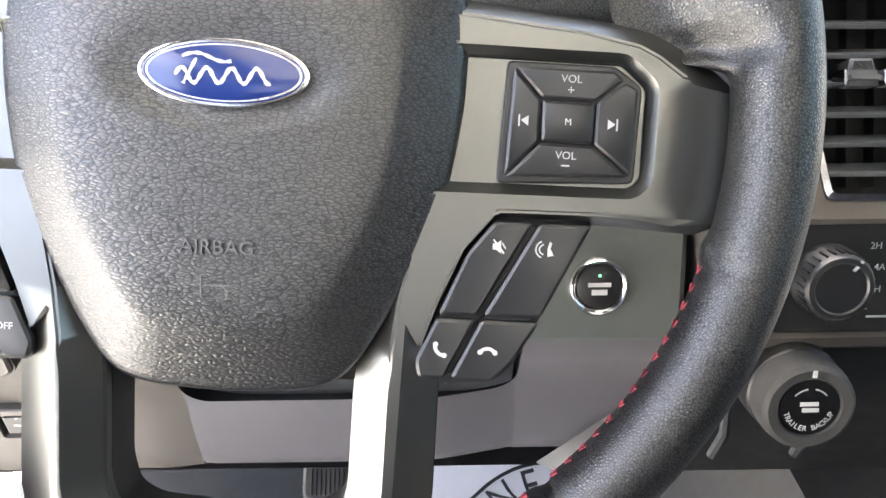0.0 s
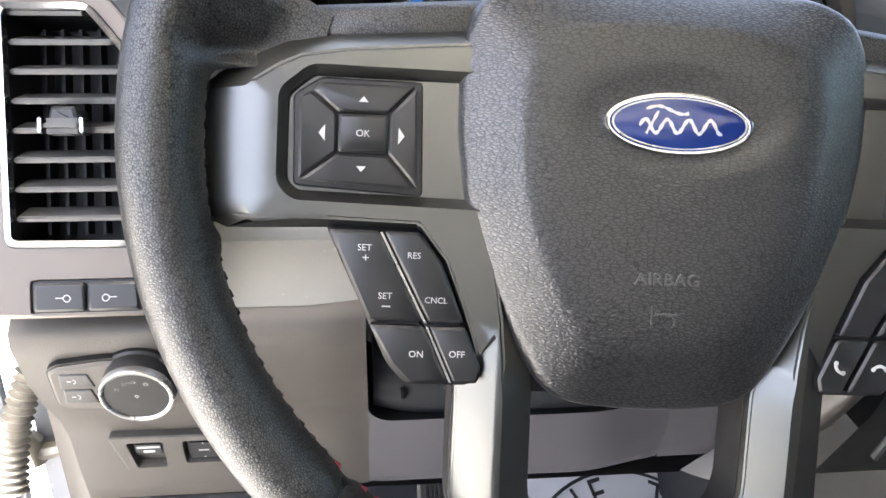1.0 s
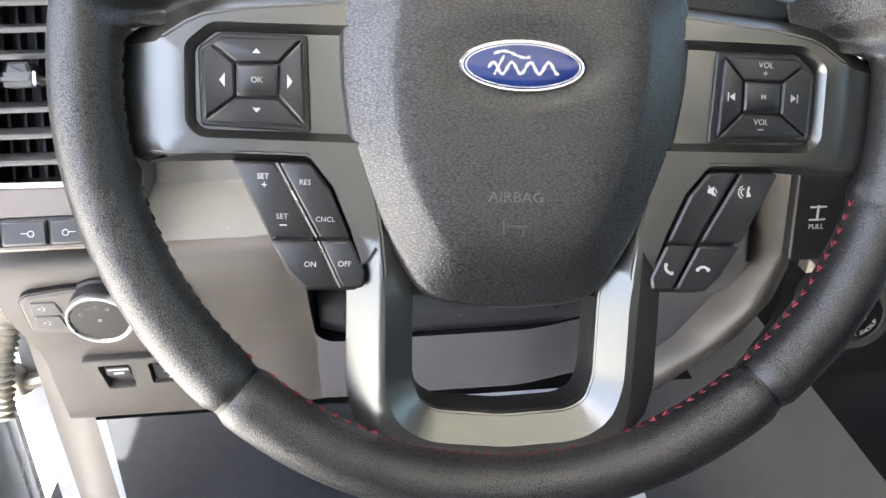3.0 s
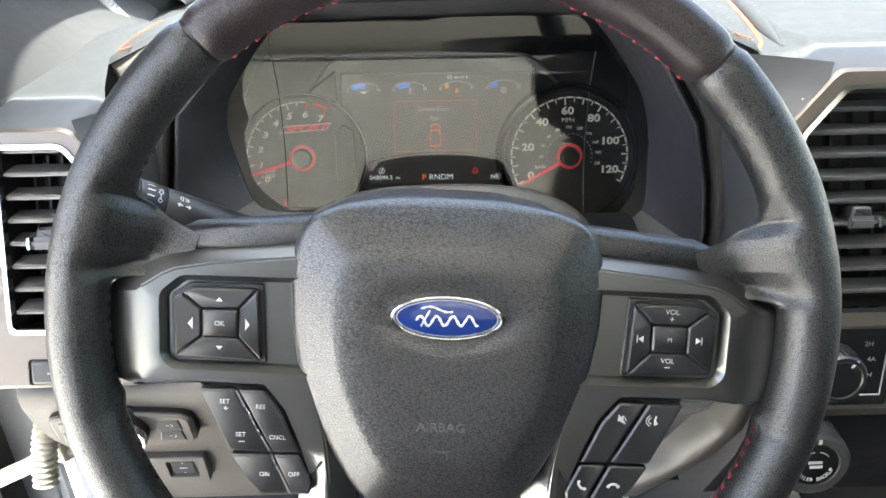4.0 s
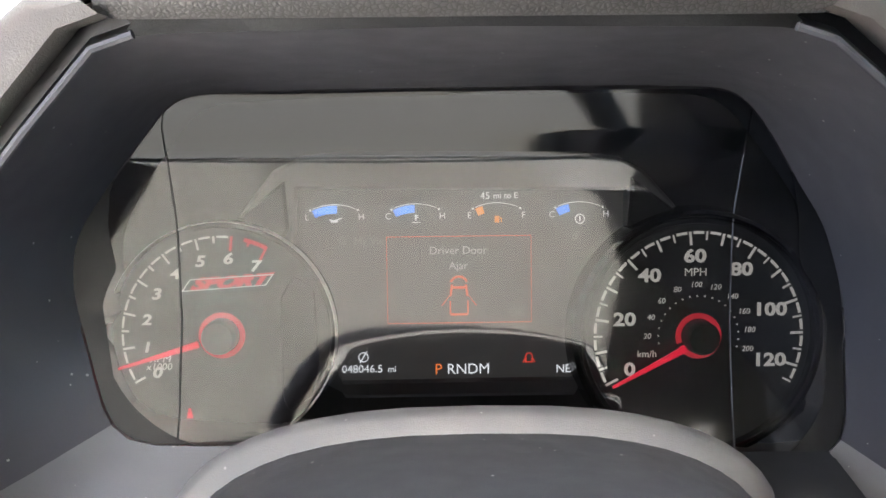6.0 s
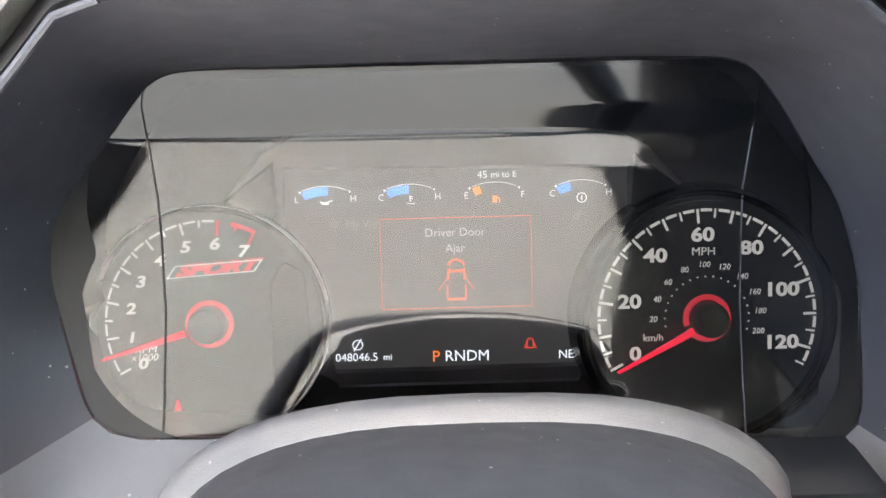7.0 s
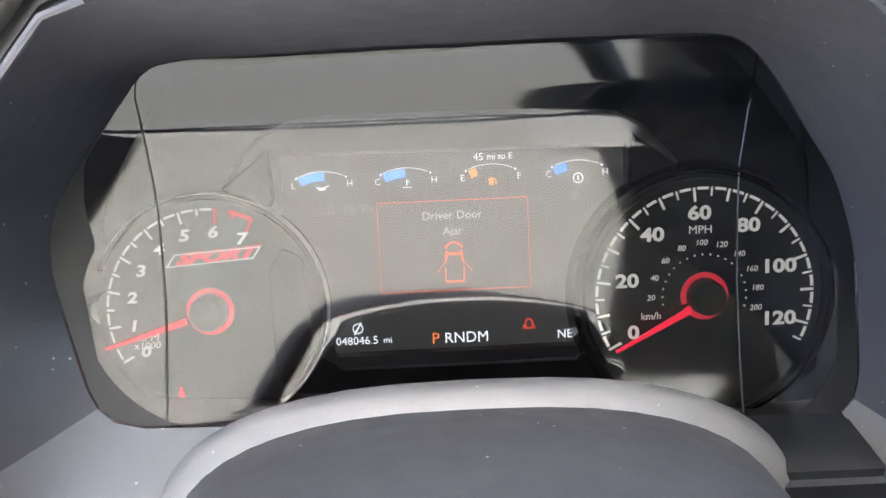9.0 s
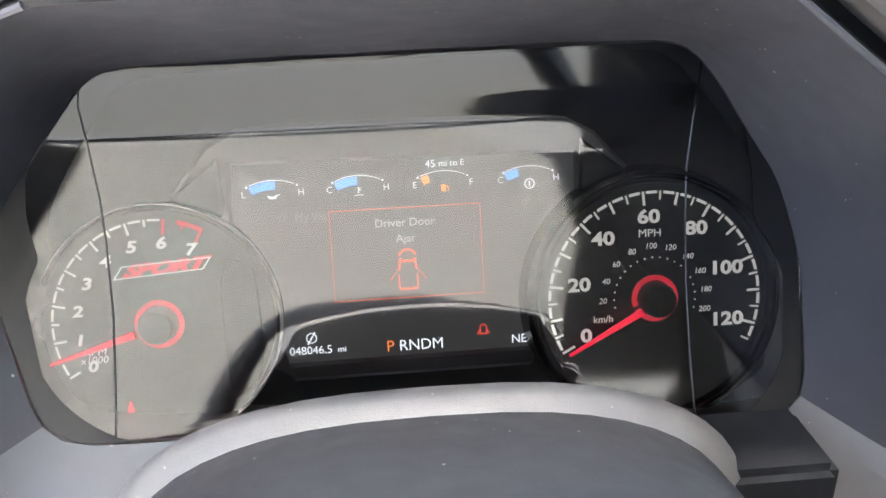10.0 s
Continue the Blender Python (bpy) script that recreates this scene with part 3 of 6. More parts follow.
def key_bm(poly, z0, z1, gap=0.0004, cham=0.0011, r=0.0009):
    bm = bmesh.new()
    lo, hi = rounded(inset(poly, gap), r, 3), rounded(inset(poly, gap + cham), r * 0.6, 3)
    a, b, c = ring(bm, lo, z0), ring(bm, lo, z1 - cham * 0.8), ring(bm, hi, z1)
    bridge(bm, a, b), bridge(bm, b, c)
    bm.faces.new(c)
    return bm


def shapes(rows, z, t=0.00015):
    return join(*[flat(p, z, t) for p in rows])


def build_switches(w):
    up = [(-0.1292, 0.0146), (-0.1257, 0.0178), (-0.0920, 0.0180), (-0.1018, 0.0074), (-0.1197, 0.0070)]
    left = [(-0.1338, 0.0122), (-0.1292, 0.0146), (-0.1197, 0.0070), (-0.1196, -0.0068), (-0.1330, -0.0172)]
    right = [(-0.0920, 0.0180), (-0.0905, -0.0190), (-0.1021, -0.0066), (-0.1018, 0.0074)]
    down = [(-0.1330, -0.0172), (-0.1196, -0.0068), (-0.1021, -0.0066), (-0.0905, -0.0190)]
    mid = [(-0.1197, 0.0070), (-0.1018, 0.0074), (-0.1021, -0.0066), (-0.1196, -0.0068)]
    floor_poly = [(-0.1378, 0.0135), (-0.1285, 0.0206), (-0.066, 0.021), (-0.066, -0.0218), (-0.1340, -0.0211), (-0.1378, -0.0172)]
    set_k = [(-0.1217, -0.0335), (-0.1037, -0.0335), (-0.0862, -0.0660), (-0.1062, -0.0657)]
    res_k = [(-0.1022, -0.0335), (-0.0888, -0.0335), (-0.0802, -0.0445), (-0.0712, -0.0660), (-0.0848, -0.0660)]
    on_k = [(-0.1062, -0.0670), (-0.0860, -0.0670), (-0.0762, -0.0878), (-0.0905, -0.0886), (-0.0975, -0.0815)]
    off_k = [(-0.0846, -0.0670), (-0.0709, -0.0670), (-0.0642, -0.0822), (-0.0655, -0.0880), (-0.0748, -0.0880)]
    pod = [(-0.1232, -0.0320), (-0.0880, -0.0322), (-0.0790, -0.0440), (-0.0628, -0.0815), (-0.0640, -0.0890), (-0.0660, -0.0898), (-0.0915, -0.0900), (-0.0990, -0.0820)]
    for s in (-1, 1):
        f = (lambda p: p) if s < 0 else mirror
        part("switch_panel", plate(f(floor_poly), -0.010, -0.0046), TRIM, w, "recessed satin grey switch panel")
        part("key_frame", plate(rounded(f(inset([(-0.1338, 0.0122), (-0.1257, 0.0178), (-0.0920, 0.0180), (-0.0905, -0.0190), (-0.1330, -0.0172)], -0.0018)), 0.002, 3), -0.009, -0.0026, 0.0006, 0.0006), KEY, w, "black frame round the keys")
        pad_label = "black four-way key pad with arrows" if s < 0 else "black volume and track key pad"
        names = ("arrow_key_up", "arrow_key_left", "arrow_key_right", "arrow_key_down", "ok_key") if s < 0 else ("volume_up_key", "next_track_key", "previous_track_key", "volume_down_key", "media_key")
        keys = []
        for nm, p, h in zip(names, (up, left, right, down, mid), (0.0016, 0.0016, 0.0016, 0.0016, 0.0022)):
            keys.append(part(nm, key_bm(f(p), -0.0045, h, cham=0.0009 if nm not in ("ok_key", "media_key") else 0.0009), KEY, w, pad_label if nm in ("ok_key", "media_key") else ""))
        part("switch_pod", plate(rounded(f(pod), 0.003, 3), -0.040, -0.0030, 0.003, 0.003), BLACK, w, "black switch pod")
        names = ("set_key", "resume_key", "cruise_on_key", "cruise_off_key") if s < 0 else ("mute_key", "voice_key", "call_key", "hang_up_key")
        for nm, p in zip(names, (set_k, res_k, on_k, off_k)):
            keys.append(part(nm, key_bm(f(p), -0.006, 0.0012, 0.0003, 0.0010, 0.0014), KEY, w))
        zt, zo, zs = 0.0016, 0.0022, 0.0012
        if s < 0:
            ink = ((keys[0], [[(-0.1127, 0.0112), (-0.1110, 0.0132), (-0.1093, 0.0112)]]), (keys[1], [[(-0.1262, -0.0002), (-0.1240, 0.0028), (-0.1240, -0.0030)]]), (keys[2], [[(-0.0962, 0.0), (-0.0984, 0.0030), (-0.0984, -0.0030)]]), (keys[3], [[(-0.1127, -0.0112), (-0.1093, -0.0112), (-0.1110, -0.0132)]]))
            for k, rows in ink:
                part("arrow", shapes(rows, zt), WHITE_INK, k, "white arrow")
            part("key_lettering", lettering("OK", 0.0034, -0.1108, 0.0002, zo), WHITE_INK, keys[4], "white letters")
            part("key_lettering", join(lettering("SET", 0.0033, -0.1085, -0.0398, zs), lettering("+", 0.0046, -0.1080, -0.0435, zs), lettering("SET", 0.0033, -0.1005, -0.0568, zs), flat([(-0.1015, -0.0602), (-0.0985, -0.0602), (-0.0985, -0.0607), (-0.1015, -0.0607)], zs, 0.00015)), WHITE_INK, keys[5], "white letters")
            part("key_lettering", join(lettering("RES", 0.0032, -0.0908, -0.0420, zs), lettering("CNCL", 0.0031, -0.0822, -0.0578, zs)), WHITE_INK, keys[6], "white letters")
            part("key_lettering", lettering("ON", 0.0034, -0.0885, -0.0775, zs), WHITE_INK, keys[7], "white letters")
            part("key_lettering", lettering("OFF", 0.0034, -0.0737, -0.0772, zs), WHITE_INK, keys[8], "white letters")
            part("key_divider", shapes([[(-0.1033, -0.0340), (-0.1024, -0.0340), (-0.0853, -0.0660), (-0.0862, -0.0660)], [(-0.0856, -0.0672), (-0.0848, -0.0672), (-0.0752, -0.0875), (-0.0761, -0.0875)]], 0.0002, 0.0009), SATIN, w, "bright divider between the keys")
        else:
            part("key_lettering", join(lettering("VOL", 0.0036, 0.1112, 0.0142, zt), lettering("+", 0.0044, 0.1112, 0.0105, zt)), GREY_INK, keys[0], "grey letters")
            part("key_mark", shapes([[(0.1240, 0.0018), (0.1265, 0.0002), (0.1240, -0.0016)], [(0.1268, 0.0020), (0.1273, 0.0020), (0.1273, -0.0018), (0.1268, -0.0018)]], zt), GREY_INK, keys[1], "grey track mark")
            part("key_mark", shapes([[(0.0978, 0.0018), (0.0953, 0.0002), (0.0978, -0.0016)], [(0.0950, 0.0020), (0.0945, 0.0020), (0.0945, -0.0018), (0.0950, -0.0018)]], zt), WHITE_INK, keys[2], "white track mark")
            part("key_lettering", join(lettering("VOL", 0.0036, 0.1108, -0.0108, zt), flat([(0.1095, -0.0138), (0.1122, -0.0138), (0.1122, -0.0143), (0.1095, -0.0143)], zt, 0.00015)), WHITE_INK, keys[3], "white letters")
            part("key_lettering", lettering("M", 0.0030, 0.1108, 0.0002, zo), WHITE_INK, keys[4], "white letter")
            part("key_mark", join(flat([(0.0885, -0.0410), (0.0897, -0.0410), (0.0913, -0.0398), (0.0913, -0.0442), (0.0897, -0.0430), (0.0885, -0.0430)], zs, 0.00015), flat([(0.0884, -0.0398), (0.0889, -0.0395), (0.0926, -0.0440), (0.0921, -0.0444)], zs, 0.0002), flat([(0.0918, -0.0405), (0.0930, -0.0425), (0.0927, -0.0428), (0.0915, -0.0408)], zs, 0.00015)), WHITE_INK, keys[5], "white mute mark")
            part("key_mark", join(flat([(0.1075, -0.0395), (0.1083, -0.0400), (0.1078, -0.0418), (0.1090, -0.0440), (0.1070, -0.0446), (0.1068, -0.0420)], zs, 0.00015), band(0.1058, -0.0422, 0.0014, 0.0019, 100, 260, zs), band(0.1058, -0.0422, 0.0026, 0.0031, 110, 250, zs)), WHITE_INK, keys[6], "white speech mark")
            part("key_mark", join(band(0.0742, -0.0765, 0.0026, 0.0038, 175, 265, zs), flat(circle(0.0712, -0.0760, 0.0009, n=12), zs), flat(circle(0.0742, -0.0797, 0.0009, n=12), zs)), WHITE_INK, keys[7], "white handset mark")
            part("key_mark", join(band(0.0888, -0.0797, 0.0024, 0.0036, 40, 140, zs), flat(circle(0.0863, -0.0780, 0.0009, n=12), zs), flat(circle(0.0913, -0.0780, 0.0009, n=12), zs)), WHITE_INK, keys[8], "white handset mark")


wheel = build_wheel()

# ---- instrument cluster ----
CL = frame_at((0, 0.36, 1.15), 17)
LENS_OUT = [(-0.1350, 0.1085), (-0.052, 0.1112), (0.0746, 0.1118), (0.1289, 0.1105), (0.1420, 0.1050), (0.1660, 0.0755), (0.1870, 0.0430), (0.1925, 0.0090), (0.1850, -0.0590), (0.1710, -0.0705), (-0.1710, -0.0690), (-0.1850, -0.0550), (-0.1925, 0.0140), (-0.1880, 0.0410), (-0.1620, 0.0750)]


def build_cluster():
    c = thing("instrument_cluster", CL, "instrument cluster with two round dials and a lit centre screen", "instrument cluster")
    part("backing", plate(LENS_OUT, -0.020, -0.0120), DIAL, c, "matt black backing")
    # raised surround of the screen
    arch = [(-0.112, 0.050), (-0.095, 0.0720), (-0.080, 0.0795), (-0.060, 0.0815), (0.062, 0.0800), (0.082, 0.0775), (0.096, 0.0700), (0.114, 0.050), (0.060, -0.047), (-0.060, -0.047)]
    scr = [(-0.0825, 0.0625), (0.0855, 0.0600), (0.0855, 0.0330), (0.0665, -0.0372), (-0.0680, -0.0378), (-0.0840, 0.0330)]
    part("screen_surround", plate(arch, -0.012, -0.0040, 0.002, holes=[scr], pocket=0.002, slope=0.0015), SURROUND, c, "dark grey screen surround")
    screen = part("screen", flat(scr, -0.0085, 0.002), SCREEN, c, "glossy dark display")
    z = -0.0062
    put = lambda nm, bm, m, lab="": part(nm, bm, m, screen, lab)
    for cx, lo, hi, b0, b1, mt in ((-0.0640, "L", "H", 114.6, 86.5, S_BLUE), (-0.0222, "C", "H", 115.0, 90.5, S_BLUE), (0.0198, "E", "F", 114.0, 105.5, S_AMBER), (0.0625, "C", "H", 116.0, 101.5, S_BLUE)):
        put("gauge_arc", band(cx, 0.0264, 0.0277, 0.0280, 67, 113, z), S_WHITE, "thin white arc")
        put("gauge_bar", band(cx, 0.0264, 0.0232, 0.0272, b1, b0, z), mt, "lit bar")
        for a in (64, 116):
            put("gauge_end", flat(circle(cx + 0.0280 * math.cos(radians(a)), 0.0262 + 0.0280 * math.sin(radians(a)), 0.0006, n=8), z), S_WHITE, "white end dot")
        for ch, dx in ((lo, -0.0140), (hi, 0.0140)):
            put("gauge_letter", lettering(ch, 0.0046, cx + dx, 0.0477, z, depth=0.00005), S_WHITE, "white letter")
    put("gauge_icon", shapes([[(-0.0668, 0.0470), (-0.0640, 0.0462), (-0.0618, 0.0470), (-0.0622, 0.0450), (-0.0655, 0.0450)], [(-0.0618, 0.0470), (-0.0600, 0.0474), (-0.0602, 0.0468), (-0.0618, 0.0464)]], z), S_WHITE, "oil can mark")
    put("gauge_icon", shapes([[(-0.0222, 0.0485), (-0.0216, 0.0485), (-0.0216, 0.0455), (-0.0222, 0.0455)], [(-0.0216, 0.0482), (-0.0206, 0.0482), (-0.0206, 0.0478), (-0.0216, 0.0478)], [(-0.0216, 0.0473), (-0.0206, 0.0473), (-0.0206, 0.0469), (-0.0216, 0.0469)], [(-0.0240, 0.0448), (-0.0195, 0.0448), (-0.0195, 0.0444), (-0.0240, 0.0444)]], z), S_WHITE, "coolant mark")
    put("gauge_icon", shapes([[(0.0188, 0.0475), (0.0212, 0.0475), (0.0212, 0.0440), (0.0188, 0.0440)], [(0.0216, 0.0470), (0.0226, 0.0462), (0.0226, 0.0442), (0.0220, 0.0442), (0.0220, 0.0460), (0.0214, 0.0462)]], z), S_AMBER, "amber fuel pump mark")
    put("gauge_icon", join(band(0.0630, 0.0454, 0.0021, 0.0026, 0, 359.9, z), flat([(0.0627, 0.0466), (0.0633, 0.0466), (0.0633, 0.0442), (0.0627, 0.0442)], z)), S_WHITE, "gearbox temperature mark")
    put("range_reading", join(lettering("45", 0.0052, 0.0140, 0.0578, z, depth=0.00005), lettering("mi to E", 0.0044, 0.0245, 0.0578, z, depth=0.00005)), S_WHITE, "white reading")
    put("message_frame", join(*[flat(p, z, 0.0001) for p in ([(-0.0374, 0.0374), (0.0378, 0.0374), (0.0378, 0.0370), (-0.0374, 0.0370)], [(-0.0374, -0.0078), (0.0378, -0.0078), (0.0378, -0.0082), (-0.0374, -0.0082)], [(-0.0374, 0.0374), (-0.0371, 0.0374), (-0.0371, -0.0082), (-0.0374, -0.0082)], [(0.0375, 0.0374), (0.0378, 0.0374), (0.0378, -0.0082), (0.0375, -0.0082)])]), S_ORANGE, "thin orange message frame")
    put("message", join(lettering("Driver Door", 0.0058, -0.0002, 0.0297, z, depth=0.00005), lettering("Ajar", 0.0058, -0.0002, 0.0218, z, depth=0.00005)), S_GREY, "white message letters")
    put("door_icon", join(band(0, 0.0118, 0.0038, 0.0050, 20, 160, z), flat([(-0.0042, 0.0120), (-0.0030, 0.0120), (-0.0038, 0.0060), (-0.0050, 0.0060)], z), flat([(0.0042, 0.0120), (0.0030, 0.0120), (0.0038, 0.0060), (0.0050, 0.0060)], z), flat([(-0.0030, 0.0098), (0.0030, 0.0098), (0.0036, 0.0112), (-0.0036, 0.0112)], z), flat([(-0.0046, 0.0070), (-0.0040, 0.0076), (-0.0084, 0.0012), (-0.0094, 0.0010)], z), flat([(0.0046, 0.0070), (0.0040, 0.0076), (0.0084, 0.0012), (0.0094, 0.0010)], z), flat([(-0.0050, 0.0036), (-0.0042, 0.0036), (-0.0042, -0.0030), (-0.0050, -0.0030)], z), flat([(0.0050, 0.0036), (0.0042, 0.0036), (0.0042, -0.0030), (0.0050, -0.0030)], z), flat([(-0.0050, -0.0030), (0.0050, -0.0030), (0.0044, -0.0042), (-0.0044, -0.0042)], z)), S_ORANGE, "orange open-door symbol")
    put("message_ok", lettering("OK", 0.0058, 0.0300, -0.0030, z, depth=0.00005), S_DIM, "dim letters")
    put("menu_tab", join(lettering("My Vie", 0.0056, -0.0463, 0.0350, z, depth=0.00005), *[flat([(-0.0602 + r0 * math.cos(radians(a0)), 0.0355 + r0 * math.sin(radians(a0))), (-0.0602 + r1 * math.cos(radians(a1)), 0.0355 + r1 * math.sin(radians(a1))), (-0.0602 + (r1 - 0.0005) * math.cos(radians(a1)), 0.0355 + (r1 - 0.0005) * math.sin(radians(a1))), (-0.0602 + (r0 - 0.0005) * math.cos(radians(a0)), 0.0355 + (r0 - 0.0005) * math.sin(radians(a0)))], z) for k in range(5) for a0, a1, r0, r1 in ((90 + 72 * k, 126 + 72 * k, 0.0028, 0.0013), (54 + 72 * k, 90 + 72 * k, 0.0013, 0.0028))]), S_DIM, "dim grey letters")
    put("menu_mark", join(band(0.0602, 0.0362, 0.0008, 0.0015, 0, 359.9, z, n=10), band(0.0620, 0.0380, 0.0006, 0.0011, 0, 359.9, z, n=10)), S_DIM, "dim grey mark")
    put("odometer", join(lettering("048046.5", 0.0058, -0.0510, -0.0320, z, depth=0.00005), lettering("mi", 0.0046, -0.0355, -0.0322, z, depth=0.00005)), S_WHITE, "white odometer digits")
    put("start_stop_mark", join(band(-0.0503, -0.0256, 0.0022, 0.0027, 0, 359.9, z), flat([(-0.0525, -0.0285), (-0.0520, -0.0289), (-0.0482, -0.0228), (-0.0487, -0.0224)], z)), S_WHITE, "white start-stop mark")
    put("gear_letter", lettering("P", 0.0080, -0.0112, -0.0327, z, depth=0.00005), S_GEAR, "orange gear letter")
    put("gear_letters", lettering("RNDM", 0.0078, 0.0045, -0.0327, z, depth=0.00005), S_WHITE, "white gear letters")
    put("door_warning", join(band(0.0363, -0.0262, 0.0014, 0.0019, 0, 180, z), flat([(-0.0019 + 0.0363, -0.0262), (-0.0014 + 0.0363, -0.0262), (-0.0014 + 0.0363, -0.0295), (-0.0019 + 0.0363, -0.0295)], z), flat([(0.0014 + 0.0363, -0.0262), (0.0019 + 0.0363, -0.0262), (0.0019 + 0.0363, -0.0295), (0.0014 + 0.0363, -0.0295)], z), flat([(0.0344, -0.0290), (0.0382, -0.0290), (0.0382, -0.0295), (0.0344, -0.0295)], z), flat([(0.0342, -0.0270), (0.0330, -0.0295), (0.0334, -0.0296), (0.0345, -0.0276)], z), flat([(0.0384, -0.0270), (0.0396, -0.0295), (0.0392, -0.0296), (0.0381, -0.0276)], z)), S_RED, "small red door symbol")
    put("compass_letters", lettering("NE", 0.0062, 0.0543, -0.0332, z, depth=0.00005), S_WHITE, "white compass letters")
    # side cheeks between the screen and the dials
    for s in (1, -1):
        p = [(-0.1130, 0.0480), (-0.0885, 0.0665), (-0.0865, 0.0420), (-0.092, 0.0330)]
        part("cheek", plate(p if s < 0 else mirror(p), -0.012, 0.0, 0.0015), BLACK, c)
    build_dial(c, -0.1204, -0.0108, 0.0575, True)
    build_dial(c, 0.1214, -0.0145, 0.0602, False)
    return c


def build_dial(c, cx, cy, r, tach):
    d = part("tachometer" if tach else "speedometer", lathe([(r, -0.012), (r, 0.0), (r - 0.002, 0.0005), (r - 0.0028, 0.0005), (r - 0.0035, -0.0030), (0.0005, -0.0030)], 72), DIAL, c, "round black tachometer dial" if tach else "round black speedometer dial", Matrix.Translation((cx, cy, 0)))
    ringbm = bmesh.new()
    prof = [(r + 0.0004, 0.0), (r + 0.0004, 0.0065), (r + 0.0001, 0.0070), (r - 0.0003, 0.0066), (r - 0.0004, 0.0)]
    rings = [ring(ringbm, circle(0, 0, q, n=96), h) for q, h in prof]
    for a, b in zip(rings, rings[1:]):
        bridge(ringbm, a, b)
    part("dial_ring", ringbm, RING if tach else GLOSS, d, "thin bright rim" if tach else "thin gloss black rim")
    z = 0.0055
    disc = part("dial_face", flat(circle(0, 0, r - 0.0030, n=72), z - 0.0010, 0.0008), DIAL, d)
    put = lambda nm, bm, m, lab="": part(nm, bm, m, disc, lab)

    def ticks(rows, m, lab):
        out = []
        for a, r0, r1, wd in rows:
            b = flat([(r0, -wd), (r1, -wd), (r1, wd), (r0, wd)], 0, 0.0003)
            b.transform(pose(0, 0, z, 0, 0, a))
            out.append(b)
        put("tick_marks", join(*out), m, lab)

    if tach:
        at_ = lambda k: 208 - 20.86 * k
        ticks([(at_(k / 2), 0.0445 if k % 2 == 0 else 0.0468, 0.0505, 0.00055) for k in range(0, 12)], DIAL_INK, "white ticks")
        ticks([(at_(6), 0.0430, 0.0505, 0.0006), (at_(7), 0.0430, 0.0505, 0.0006), (at_(6.5), 0.0470, 0.0505, 0.0006)], DIAL_RED, "red ticks")
        put("tick_dashes", join(*[band(0, 0, 0.0494, 0.0505, at_(k / 2) - 8.6, at_(k / 2) - 1.8, z, 0.0003, 6) for k in range(12)]), DIAL_INK, "white dashes")
        put("red_zone", band(0, 0, 0.0488, 0.0508, at_(7), at_(6.35), z, 0.0003), DIAL_RED, "red line band")
        for k in range(8):
            a = radians(at_(k) + (1.5 if k else 2))
            put("numeral", lettering(str(k), 0.0078 if k > 2 else 0.0074, 0.0388 * math.cos(a), 0.0388 * math.sin(a) + (0 if k else 0.0005), z, shear=0.18, wide=1.3, bold=0.00025), DIAL_INK, "white numeral")
        put("unit_lettering", join(lettering("RPM", 0.0050, -0.0318, -0.0118, z, shear=0.2, wide=1.15), lettering("x1000", 0.0050, -0.0325, -0.0158, z, shear=0.2, wide=1.05)), DIAL_INK, "white letters")
        box_ = [Vector(p) for p in ((-0.0199, 0.0223), (0.0228, 0.0250), (0.0271, 0.0309), (-0.0153, 0.0287))]
        word = lettering("SPORT", 0.0078, 0, 0, 0, shear=0.5, wide=1.62, bold=0.0005)
        word.transform(pose(0.0035, 0.0268, z, 0, 0, 3.5))
        put("sport_lettering", word, DIAL_RED, "red slanted letters")
        put("sport_lines", join(*[flat([p, q, q + (r_ - q) * 0.09 if k % 2 == 0 else q + (r_ - q) * 0.018, p + (o_ - p) * 0.09 if k % 2 == 0 else p + (o_ - p) * 0.018], z, 0.0003) for k, (o_, p, q, r_) in enumerate(zip(box_[-1:] + box_[:-1], box_, box_[1:] + box_[:1], box_[2:] + box_[:2]))]), DIAL_INK, "pale slanted outline")
        put("seat_belt_lamp", join(flat(circle(-0.0176, -0.0380, 0.0008, n=10), z), flat([(-0.0186, -0.0390), (-0.0166, -0.0390), (-0.0160, -0.0425), (-0.0192, -0.0425)], z)), RED_LIT, "red seat belt warning light")
        tilt, reach = 196.4, 0.0515
        # side recess beside the dial
        put("side_slot", plate(rounded([(0.0300, 0.0190), (0.0370, 0.0300), (0.0470, 0.0240), (0.0490, -0.0200), (0.0440, -0.0330), (0.0330, -0.0400), (0.0300, -0.0330)], 0.003), z - 0.0004, z + 0.0010, 0.0006), BLACK, "raised black side panel")
    else:
        at_ = lambda k: 207.9 - 9.4 * k
        ticks([(at_(k), 0.0490 if k % 2 else (0.0472 if k % 4 else 0.0465), 0.0534, 0.0006 if k % 2 == 0 else 0.00045) for k in range(26)], DIAL_INK, "white ticks")
        put("tick_dashes", join(*[band(0, 0, 0.0521, 0.0535, at_(k) - 7.6, at_(k) - 1.8, z, 0.0003, 6) for k in range(25)]), DIAL_INK, "white dashes")
        for k in range(7):
            a = radians(205 - 37.3 * k)
            put("numeral", lettering(str(20 * k), 0.0092, 0.0386 * math.cos(a), 0.0406 * math.sin(a), z, wide=1.24, bold=0.00030), DIAL_INK, "white numeral")
        put("unit_lettering", lettering("MPH", 0.0056, -0.0017, 0.0325, z, wide=1.05), DIAL_INK, "white letters")
        put("unit_lettering", lettering("km/h", 0.0050, -0.0262, -0.0092, z), DIAL_INK, "white letters")
